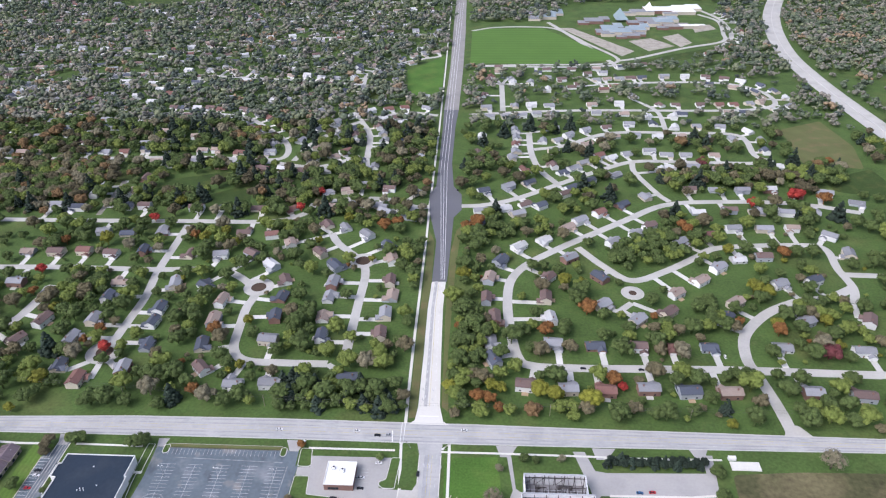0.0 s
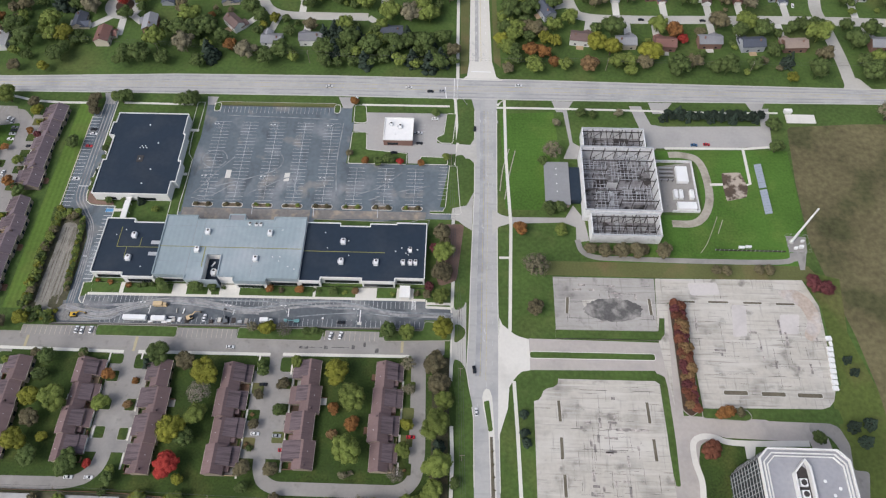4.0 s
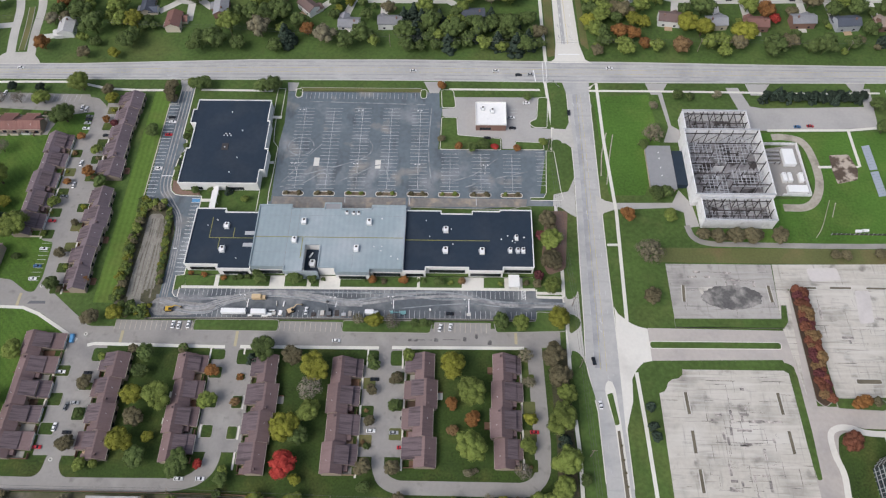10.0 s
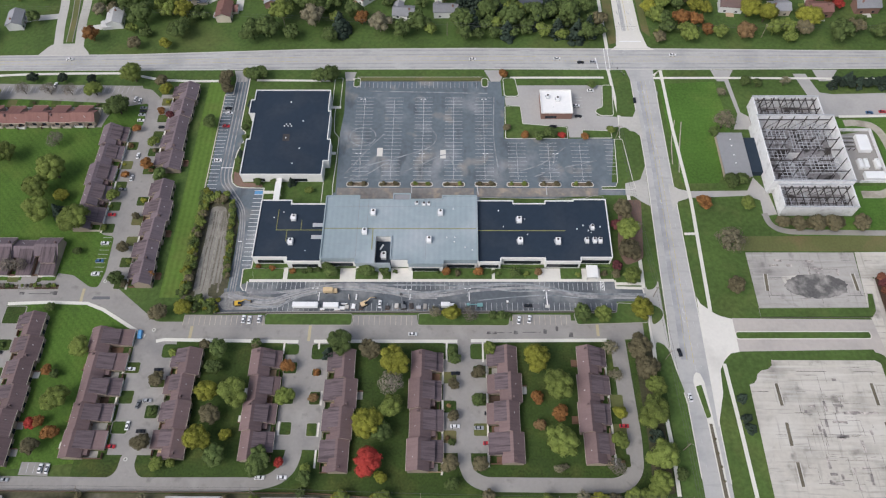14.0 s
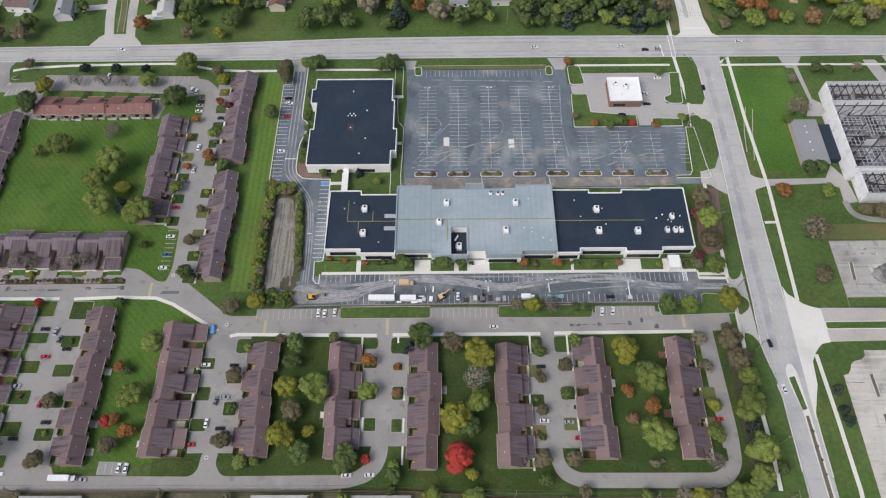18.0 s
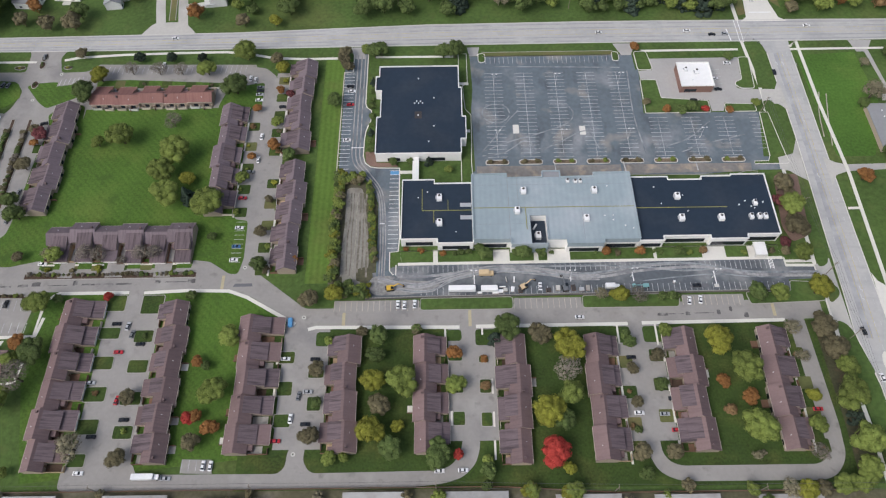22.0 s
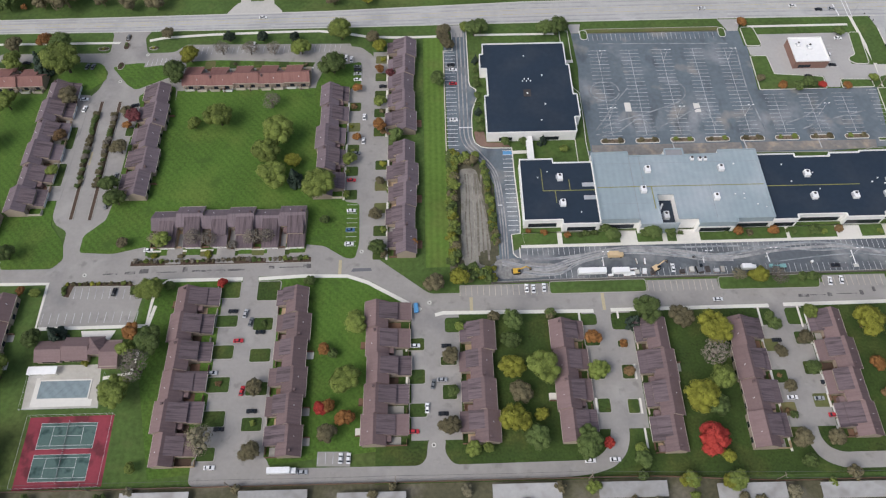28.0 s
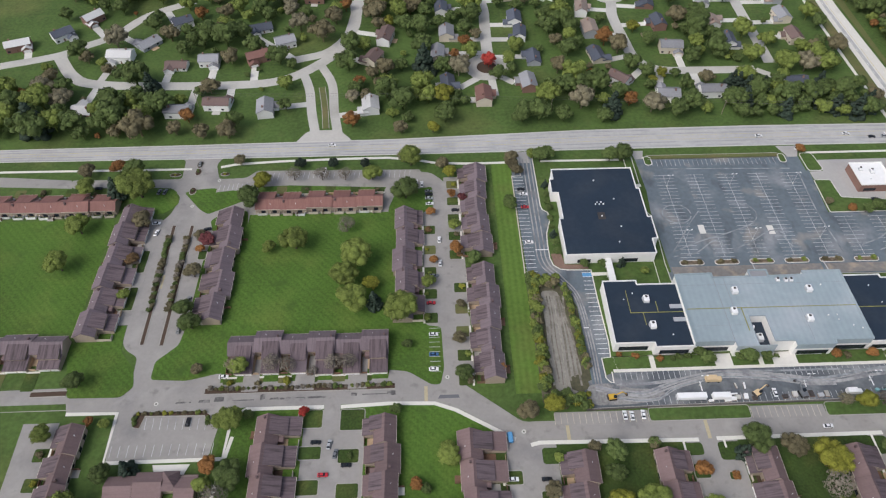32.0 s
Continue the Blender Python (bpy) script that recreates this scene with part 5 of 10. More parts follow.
random.seed(77)
cracks(lot_5, 200, -325, 258, -134, 70, 0.17)
cracks(lot_5, 212, -192, 246, -146, 34, 0.185)
cracks(lot_4, 283, -134, 350, -86, 34, 0.18)
cracks(lot_3, 212, -102, 260, -73, 14, 0.17)
surface("dirt_patch", [(334, -74.5), (344.9, -73.5), (351.5, -78.9), (355, -87.7), (354.2, -98.1), (347.3, -106.6), (343, -103), (347.8, -93.1), (345.4, -84.4), (336, -79.5)], 0.16, RUSTDIRT, "rusty washed dirt over old paving", "dirt", r=3)
surface("driveway", [(334.9, -152.0), (342.6, -150.6), (350.0, -153.9), (353.2, -162.6), (351.8, -175.5), (359.5, -176.1), (355.9, -190.5), (345.2, -190.8), (347.8, -165.7), (343.7, -158.6), (333.9, -156.8)], 0.10, DRIVE, "grey asphalt drive behind the glass office", "driveway", r=2)
for pts in ([(306.4, -84.5), (314.4, -84.5), (311.8, -103.5), (303.9, -104.4)], [(332.8, -89.7), (343.8, -89.4), (340.5, -101.8), (329.4, -101.4)], [(283, -71), (300, -70.4), (301, -78), (284, -79)]):
    surface("paving_patch", pts, 0.12, PALESLAB, "smooth pale resurfaced patch", "paving patch", r=1.5)
surface("paving_patch", [(222, -196), (244, -190), (248, -150), (226, -150)], 0.12, PALESLAB, "smooth pale resurfaced patch", "paving patch")

# ---------------------------------------------------------------- gutted building's grounds
surface("parking_lot", [(284, 46.5), (349, 48.5), (350, 64), (357, 64), (355, 48), (353, 31), (277, 28), (273, 22), (270, 37), (263, 64), (271, 64), (276, 48)], 0.06, STREET2, "pale grey asphalt lot by the hedge", "parking lot")
surface("driveway", [(217.8, 58.4), (220.7, 58.4), (222.8, 31.5), (228.9, 26.9), (227.2, 17.9), (216.1, 17.9), (220.8, 30.1)], 0.06, STREET2, "narrow grey service driveway", "driveway")
surface("driveway", [(179.5, -28.2), (214.9, -27.6), (220.0, -18.3), (226.2, -28.4), (228.4, -43.9), (220.5, -45.1), (220.8, -34.3), (213.6, -31.2), (178.8, -32.9)], 0.06, STREET2, "grey driveway to the gutted building", "driveway")
strip("path", [(221.1, -43.3), (223.5, -51.2), (231.7, -55.2), (250.2, -55.8), (290.4, -56.2), (337.2, -55.6), (348.4, -52.9), (351.4, -48.2)], 3.4, 0.07, DRIVE, "grey gravel path along the verge", "path")
strip("path", [(284.3, 22.8), (291.4, 23), (301.5, 19.9), (305.6, 9), (305.8, -9.8), (301, -23), (293, -29.6), (279.9, -30.2)], 5.0, 0.07, DIRT, "bare dirt track round the yard", "path")
strip("path", [(282.6, 28.2), (335.1, 29.1), (352.0, 31.0)], 1.8, 0.09, WALK, "pale concrete path", "path", curve=False)
strip("path", [(333.5, 28.2), (333.1, 1.0), (330.1, 0.0)], 1.8, 0.09, WALK, "pale concrete path", "path", curve=False)
strip("path", [(307.6, -0.2), (315.8, 0.1)], 1.8, 0.09, WALK, "pale concrete path", "path", curve=False)
yard = surface("pavement", [(275, 13), (297.5, 17), (297.5, -21), (275, -22)], 0.06, DRIVE, "paved equipment yard", "pavement")
boxes("yard_wall", [(297.3, -21.4, 0, 297.8, 17, 2.2), (281, -21.9, 0, 297.8, -21.4, 2.2), (275, 16.5, 0, 297.8, 17, 2.2)], WALLOLD, yard)
pad = surface("pavement", [(347, -37), (359, -37.6), (357.5, -48.8), (347, -48.4)], 0.08, DRIVE, "gravel compound of the mast", "pavement")
surface("driveway", [(346.9, -49.1), (357.0, -48.8), (353.5, -60.4), (350.8, -60.5), (350.8, -54.4), (345.9, -55.3)], 0.09, DRIVE, "gravel apron by the mast", "driveway")
surface("planting_bed", [(316.2, 9), (328.4, 9.8), (331.2, -1.5), (329, -9.5), (316.2, -12.6), (315.6, -3.2)], 0.10, COURTSOIL, "brown bed round a small broken paved court", "planting bed", r=1.5)
for pts, width in (([(181.0, 25.1), (176.7, 9.0), (174.6, -8.6)], 0.6), ([(184.9, 23.8), (180.8, 4.6), (177.5, -14.9)], 0.6), ([(308.2, -24.4), (299.6, -42.7), (294.1, -50.6)], 0.4), ([(311.2, -26.4), (306.8, -36.6)], 0.45)):
    strip("tyre_track", pts, width, 0.05, DIRT, "worn dirt wheel track in the grass", "tyre track")


# ---------------------------------------------------------------- offices
def parapet(parent, pts, z, w=0.5, h=0.6, material=None):
    """The raised white rim round a flat roof, one length a side."""
    n = len(pts)
    for i in range(n):
        a, b = pts[i], pts[(i + 1) % n]
        piece("parapet", *ribbon_data([a, b], w + 0.002 * i, z - 0.05, z + h + 0.003 * i), material or WALLWHITE, parent)


def flat_block(name, pts, h, roofmat, label, category="office", wallmat=None):
    ob = thing(name, 0, 0, label=label, category=category)
    prism("wall", pts, 0, h - 0.25, wallmat or WALLWHITE, ob)
    n = len(pts)
    cx, cy = sum(p[0] for p in pts) / n, sum(p[1] for p in pts) / n
    prism("roof", [(p[0] + (cx - p[0]) * 0.003, p[1] + (cy - p[1]) * 0.003) for p in pts], h - 0.25, h, roofmat, ob)
    parapet(ob, pts, h)
    return ob


def window_band(parent, x0, x1, y, z0, z1, n, outward=-1):
    """A band of dark panes in a frame on a wall that faces along y."""
    band = box("window", x0, y, z0, x1, y + 0.12 * outward, z1, STEEL, parent)
    w = (x1 - x0) / n
    for i in range(n):
        box("pane", x0 + i * w + 0.08, y + 0.12 * outward, z0 + 0.1, x0 + (i + 1) * w - 0.08, y + 0.16 * outward, z1 - 0.1, DARKGLASS, band)


def rooftop_unit(x, y, z, sx=2.6, sy=3.6, h=2.0, turn=0):
    ob = thing("rooftop_unit", x, y, z, turn, "white boxy air-conditioning unit on a flat roof", "air conditioner", "rooftop units")
    box("casing", -sx / 2, -sy / 2, 0.2, sx / 2, sy / 2, h, WHITEMETAL, ob, bevel=0.12)
    box("curb", -sx / 2 - 0.15, -sy / 2 - 0.15, 0, sx / 2 + 0.15, sy / 2 + 0.15, 0.25, METAL, ob)
    box("hood", -sx / 2 - 0.7, -sy / 4, 0.5, -sx / 2, sy / 4, h * 0.75, METAL, ob)
    tube("fan", (0, sy / 5, h), (0, sy / 5, h + 0.2), 0.7, 0.65, STEEL, ob, 12)


def roof_vent(x, y, z, r=0.4):
    ob = thing("roof_vent", x, y, z, 0, "small pale roof vent on a flat roof", "roof vent", "roof vents")
    tube("pipe", (0, 0, 0), (0, 0, 0.6), r * 0.7, r * 0.7, METAL, ob)
    tube("cap", (0, 0, 0.6), (0, 0, 0.8), r * 1.2, r * 0.9, WHITEMETAL, ob)


west = flat_block("office_building", [(-79, 43), (-32.5, 43), (-32.5, 26), (-31, 26), (-31, 4), (-29, 4), (-29, -12), (-32, -12), (-32, -22), (-79.5, -22), (-79.5, 4), (-77.5, 4), (-77.5, 24), (-81, 24), (-81, 35), (-79, 35)], 7.0, ROOFNAVY, "low white office building with a dark membrane roof")
window_band(west, -73, -66, -22, 0.6, 3.2, 5)
window_band(west, -50, -41, -22, 0.6, 3.2, 6)
for x, y in ((-56, 33), (-56, 5), (-47, -3), (-50, -14), (-47, 18)):
    roof_vent(x, y, 7.0)
boxes("hatch", [(-58, 3, 7.0, -54, 8, 7.25)], STEEL, west)
for i in range(5):
    roof_vent(-58 + i * 1.1, 14 + (i % 2) * 1.5, 7.0, 0.35)
link = thing("covered_walkway", 0, 0, label="white covered walkway joining two offices", category="walkway")
box("canopy", -59, -40, 3.4, -55.5, -22.2, 4.0, WALLWHITE, link)
for y in (-38, -32, -26):
    for x in (-58.7, -55.9):
        box("post", x - 0.12, y, 0, x + 0.12, y + 0.25, 3.4, WALLWHITE, link)

left = flat_block("office_building", [(-64, -40), (-47, -40), (-47, -42.5), (-27.2, -42.5), (-27.2, -79.5), (-45.5, -79.5), (-45.5, -77), (-64.3, -77)], 7.0, ROOFNAVY, "white office wing with a dark membrane roof")
mid = thing("office_building", 0, 0, label="grey-roofed central office hall with a sunken roof court", category="office")
MIDPTS = [(-27, -38.3), (-8.4, -38), (-8.4, -40.7), (10.8, -40.6), (10.8, -36.7), (20.2, -36.6), (20.2, -40.6), (38.2, -40.3), (38.2, -38), (57.5, -38), (57.5, -79.3), (39, -79.3), (39, -81.5), (20.4, -81.5), (20.4, -79), (10.8, -79), (10.8, -64.5), (2, -64.5), (2, -81.5), (-8, -81.5), (-8, -78.5), (-27, -78.5)]
prism("wall", MIDPTS, 0, 8.6, WALLWHITE, mid)
prism("roof", MIDPTS, 8.6, 8.9, ROOFGREY, mid)
parapet(mid, MIDPTS, 8.9, 0.6, 0.6, ROOFGREY)
boxes("porch_roof", [(11.2, -40.4, 8.9, 19.8, -37.0, 8.96)], SLATE, mid)
for x0, x1, y in ((20.5, 38.9, -81.5), (-7.9, 1.9, -81.5), (39.1, 57.4, -79.3), (-26.9, -8.1, -78.5)):
    box("fascia", x0, y - 0.2, 5.6, x1, y - 0.02, 8.7, ROOFGREY, mid)
box("court_wall", 2.0, -81.7, 0, 10.8, -81.3, 9.3, ROOFGREY, mid)
box("court_floor", 2.0, -81.3, 0, 10.8, -64.5, 3.2, ROOFNAVY, mid)
boxes("roof_seam", [(-8.3, -78.3, 8.9, -8.1, -41, 8.94), (-3.2, -62, 8.9, -3.05, -41, 8.935), (29.5, -79, 8.9, 29.65, -60, 8.935), (-26.5, -45.2, 8.9, 56, -45.1, 8.932), (-26.5, -69.6, 8.9, 1.7, -69.5, 8.932)], SLATE, mid)
rooftop_unit(6.6, -74, 3.2, 2.6, 4.0, 2.2)
tube("duct", (4.4, -70, 3.9), (6.0, -67, 3.9), 0.5, 0.5, WHITEMETAL, mid)
for y in (-57.5, -65.3):
    box("skylight", -33.5, y, 7.0, -27.6, y + 2.3, 7.3, METAL, left)
right = flat_block("office_building", [(57.7, -40), (78, -40), (78, -42), (96, -42), (96, -40), (112, -40), (112, -39), (130, -39), (130, -76.5), (113, -76.5), (113, -79), (94, -79), (94, -77), (70, -77), (70, -79.6), (57.7, -79.6)], 7.0, ROOFNAVY, "white office wing with a dark membrane roof")
for ob, x0, x1, y, n in ((left, -62, -48, -77, 8), (left, -43, -29, -79.5, 8), (mid, -25, -10, -78.7, 7), (mid, 22, 37, -81.7, 8), (mid, 41, 56, -79.5, 8), (mid, -6, 1, -81.9, 4), (right, 59, 69, -79.6, 6), (right, 72, 92, -77, 11), (right, 95, 112, -79, 9), (right, 114, 129, -76.5, 8)):
    window_band(ob, x0, x1, y, 1.0, 4.2, n)
for x, y, z in ((-44.4, -52, 7), (-44.4, -67.5, 7), (0, -49.7, 8.9), (-4, -62, 8.9), (37.3, -49.7, 8.9), (31.3, -67.2, 8.9), (81, -53, 7), (81, -66.5, 7), (101.5, -66.7, 7)):
    rooftop_unit(x, y, z)
for x, y in ((117.3, -66), (121.5, -66), (124.5, -66), (121, -57.6)):
    rooftop_unit(x, y, 7.0, 1.8, 3.2, 1.6)
for x, y, z in ((24, -43.2, 8.9), (28, -43.6, 8.9), (30.7, -43.5, 8.9)):
    rooftop_unit(x, y, z, 1.6, 2.0, 1.1)
random.seed(5)
for i in range(7):
    roof_vent(random.uniform(112, 126), random.uniform(-61, -56), 7.0, random.uniform(0.2, 0.42))
for i in range(14):
    roof_vent(*random.choice([(random.uniform(-60, -32), random.uniform(-74, -46), 7.0), (random.uniform(62, 104), random.uniform(-74, -46), 7.0), (random.uniform(40, 55), random.uniform(-74, -46), 8.9)]), 0.3)
for ob, z, x0, x1 in ((left, 7.06, -53.5, -27.4), (mid, 8.96, -26.8, 57), (right, 7.06, 58, 106)):
    boxes("gas_pipe", [(x0, -59.8, z, x1, -59.5, z + 0.18)], FADEDLINE, ob)
boxes("gas_pipe", [(-53.6, -59.5, 7.06, -53.3, -46, 7.24), (-40, -59.5, 7.06, -39.7, -53, 7.24), (-47.5, -67, 7.06, -47.2, -59.9, 7.24)], FADEDLINE, left)
boxes("gas_pipe", [(0.2, -73, 8.96, 0.6, -59.9, 9.14)], FADEDLINE, mid)
porch = thing("entrance_canopy", 0, 0, label="white flat entrance canopy on posts", category="canopy")
box("canopy", 116, -87, 3.6, 122, -79.5, 4.3, WALLWHITE, porch)
for x in (116.3, 121.4):
    for y in (-86.7, -80.2):
        box("post", x, y, 0, x + 0.35, y + 0.35, 3.6, WALLWHITE, porch)

bank = flat_block("bank", [(98.5, 26), (117.5, 26), (117.5, 44.5), (98.5, 44.5)], 5.5, ROOFWHITE, "small brick bank with a white flat roof", "bank", BRICK)
window_band(bank, 101, 108, 26, 0.9, 3.0, 4)
rooftop_unit(109, 37, 5.5, 2.2, 3, 1.6)
rooftop_unit(103, 39, 5.5, 1.8, 2.2, 1.4)
roof_vent(106, 31, 5.5)


# ---------------------------------------------------------------- gutted concrete building
def gutted(x0, y0, x1, y1, h, bays_x, bays_y, label, grids=(), frames=0):
    ob = thing("gutted_building", 0, 0, label=label, category="building shell")
    t = 0.6
    boxes("floor", [(x0, y0, 0, x1, y1, 0.3)], DEBRIS, ob)
    for b in ((x0, y0, 0, x1, y0 + t, h - 0.6), (x0, y1 - t, 0, x1, y1, h), (x0, y0 + t, 0, x0 + t, y1 - t, h - 0.1), (x1 - t, y0 + t, 0, x1, y1 - t, h - 0.2)):
        box("wall", *b, WALLOLD, ob)
    for b in ((x0 - 0.15, y0 - 0.15, h - 0.6, x1 + 0.15, y0 + t + 0.1, h - 0.3), (x0 - 0.15, y1 - t - 0.1, h, x1 + 0.15, y1 + 0.15, h + 0.3)):
        box("coping", *b, PALESTEEL, ob)
    dx, dy = (x1 - x0) / bays_x, (y1 - y0) / bays_y
    for i in range(bays_x + 1):
        for j in range(bays_y + 1):
            x, y = x0 + t + (x1 - x0 - 2 * t - 0.4) * i / bays_x, y0 + t + (y1 - y0 - 2 * t - 0.4) * j / bays_y
            edge = i in (0, bays_x) or j in (0, bays_y)
            top = h - 0.8 if edge or random.random() < 0.6 else h * random.uniform(0.4, 0.8)
            box("column", x, y, 0.3, x + 0.4, y + 0.4, top, STEEL, ob)
    for i in range(bays_x):
        for j in range(bays_y + 1):
            if j in (0, bays_y) or random.random() < 0.7:
                y = y0 + t + 0.5 + (y1 - y0 - 2 * t - 1.2) * j / bays_y
                x = x0 + t + dx * i
                box("beam", x, y, h * 0.72 + 0.01 * i, x + dx, y + 0.35, h * 0.72 + 0.5 + 0.01 * i, STEEL, ob)
                a = (x, y + 0.6, 0.4)
                if j in (0, bays_y) and random.random() < 0.8:
                    tube("brace", (x + 0.3, y + 0.5, 0.5), (x + dx - 0.3, y + 0.5, h * 0.72), 0.16, 0.16, STEEL, ob, 5)
    # what is left of the roof: grids of pale steel, then rows of dark portal frames
    for gx0, gy0, gx1, gy1, z, nx, ny in grids:
        for k in range(ny):
            y = gy0 + (gy1 - gy0) * (k + 0.5) / ny
            tube("joist", (gx0 + random.uniform(-1.5, 1), y, z + random.uniform(-0.3, 0.2)), (gx1 + random.uniform(-1, 2), y + random.uniform(-0.4, 0.4), z + random.uniform(-0.3, 0.2)), 0.17, 0.17, PALESTEEL, ob, 4)
        for k in range(nx):
            x = gx0 + (gx1 - gx0) * (k + 0.5) / nx
            tube("joist", (x, gy0 + random.uniform(-1, 1), z + 0.4), (x + random.uniform(-0.4, 0.4), gy1 + random.uniform(-1, 1), z + 0.4 + random.uniform(-0.2, 0.2)), 0.20, 0.20, PALESTEEL, ob, 4)
    for k in range(frames):
        x = x0 + 1.5 + (x1 - x0 - 3) * (k + 0.5) / frames
        box("frame_beam", x, y0 + t, h - 1.8 + 0.02 * k, x + 0.3, y1 - t, h - 1.3 + 0.02 * k, STEEL, ob)
        tube("brace", (x + 0.15, y0 + t, h * 0.25), (x + 0.15, y0 + (y1 - y0) * 0.45, h - 1.5), 0.14, 0.14, STEEL, ob, 5)
    for i in range(bays_x):
        for j in range(bays_y):
            if random.random() < 0.35:
                x, y = x0 + t + dx * i + 0.5, y0 + t + dy * j + 0.5
                box("partition", x, y, 0.3, x + (dx - 1 if random.random() < 0.5 else 0.3), y + 0.3, h * random.uniform(0.3, 0.6), random.choice((WALLOLD, DEBRIS, STEEL)), ob)
            if random.random() < 0.6:
                x, y = x0 + 1.5 + dx * i, y0 + 1.5 + dy * j
                v = [(x + random.uniform(0, dx - 2), y + random.uniform(0, dy - 2), 0.3 + random.uniform(0, 1.4)) for _ in range(9)]
                piece("rubble", v, [(0, 1, 2), (2, 3, 4), (4, 5, 6), (6, 7, 8), (8, 0, 3), (1, 5, 8)], random.choice((STEEL, DEBRIS, PALESTEEL)), ob)
    return ob


random.seed(11)
gutted(225, -29.5, 271, 18.5, 13, 6, 6, "roofless white concrete building stripped to its steel frame", grids=((226.5, 0, 242, 11, 8.5, 6, 6), (248, -5, 260, 15.5, 9, 5, 9), (232, -28, 247, -11, 8, 6, 8), (249, -22, 268, -9, 8.5, 8, 6), (243, -4, 249, 14, 7.5, 3, 7), (228, -10, 240, -1, 7, 5, 4), (260, 2, 269, 16, 8, 4, 5)))
gutted(227.5, 18.6, 267.5, 36, 10, 6, 2, "roofless white wing with bare blackened steel frame", grids=((229, 21, 266, 28, 5.5, 4, 3),), frames=9)
gutted(228.5, -45, 270, -29.7, 9.8, 6, 2, "roofless white wing with bare blackened steel frame", grids=((230, -42, 268, -36, 5.5, 4, 3),), frames=9)
annex = thing("annex", 0, 0, label="low annex with a flat slate-grey roof", category="building")
box("wall", 203, -20, 0, 217.5, 11.5, 3.8, SIDING, annex)
box("roof", 202.4, -20.6, 3.8, 218, 12, 4.2, SLATE, annex)
boxes("link_roof", [(218.1, -17, 0, 224.9, 8.3, 3.9)], ROOFNAVY, annex)
for y in (-11, -5, 2, 6.5):
    tube("roof_vent", (210, y, 4.2), (210, y, 4.7), 0.35, 0.35, WHITEMETAL, annex)
for x0, y0, x1, y1, h in ((286.5, -0.2, 293.6, 11.8, 3), (284.2, -20.6, 296, -15.6, 3)):
    ob = thing("equipment_container", 0, 0, label="long white equipment container in the yard", category="container", group="yard containers")
    box("casing", x0, y0, 0.3, x1, y1, h, WHITEMETAL, ob, bevel=0.15)
    boxes("skid", [(x0 + 0.3, y0 + 0.3, 0, x1 - 0.3, y1 - 0.3, 0.3)], STEEL, ob)
for x in (284.5, 287.8, 294.5):
    ob = thing("generator", x, -9, 0, 0, "white enclosed generator on a slab", "generator", "generators")
    box("casing", -1.2, -3.2, 0.2, 1.2, 3.2, 2.6, WHITEMETAL, ob, bevel=0.3)
    box("slab", -1.5, -3.5, 0, 1.5, 3.5, 0.2, KERB, ob)
    tube("exhaust", (0, 2, 2.6), (0, 2, 3.3), 0.2, 0.2, METAL, ob)
ob = thing("pipe_rack", 0, 0, label="tangle of dark pipes and ducts by the wall", category="pipework")
for i in range(7):
    tube("pipe", (276, 2 + i * 1.5, 1.2 + 0.2 * i), (285, 2.4 + i * 1.4, 1.0 + 0.2 * i), 0.22, 0.22, STEEL if i % 2 else METAL, ob, 6)
for x in (277, 281, 284):
    box("post", x, 1.5, 0, x + 0.3, 1.8, 2.6, STEEL, ob)
mast = thing("radio_mast", 349.5, -41.3, 0.08, label="tall slim white mast in a fenced gravel compound", category="mast")
tube("pole", (0, 0, 0), (0, 0, 36), 0.75, 0.5, WHITEMETAL, mast, 14)
tube("base", (0, 0, 0), (0, 0, 0.6), 1.5, 1.5, KERB, mast, 14)
tube("cap", (0, 0, 36), (0, 0, 36.6), 0.55, 0.2, WHITEMETAL, mast, 14)
for x, y, s in ((354.5, -45, 1.2), (351, -46, 0.9), (356, -41, 0.8)):
    ob = thing("equipment_cabinet", x, y, 0.08, 0, "small pale equipment cabinet by the mast", "cabinet", "mast cabinets")
    box("casing", -s, -s * 0.7, 0.1, s, s * 0.7, 1.8, WHITEMETAL, ob, bevel=0.06)
    box("plinth", -s - 0.1, -s * 0.7 - 0.1, 0, s + 0.1, s * 0.7 + 0.1, 0.1, KERB, ob)
fence = thing("compound_fence", 0, 0, label="wire fence of steel posts round the mast", category="fence")
for i in range(25):
    a = [(346.6 + i * 2 % 12.4, -37), (346.6 + i * 2 % 12.4, -49.2), (346.6, -37 - i * 2 % 12.2), (359.2, -37 - i * 2 % 12.2)][i % 4]
    tube("post", (*a, 0), (*a, 2.2), 0.05, 0.05, METAL, fence, 5)
boxes("rail", [(346.6, -37.05, 2.1, 359.2, -37, 2.17), (346.6, -49.25, 2.1, 359.2, -49.2, 2.17), (346.55, -49.2, 2.1, 346.6, -37, 2.17), (359.2, -49.2, 2.1, 359.25, -37, 2.17)], METAL, fence)
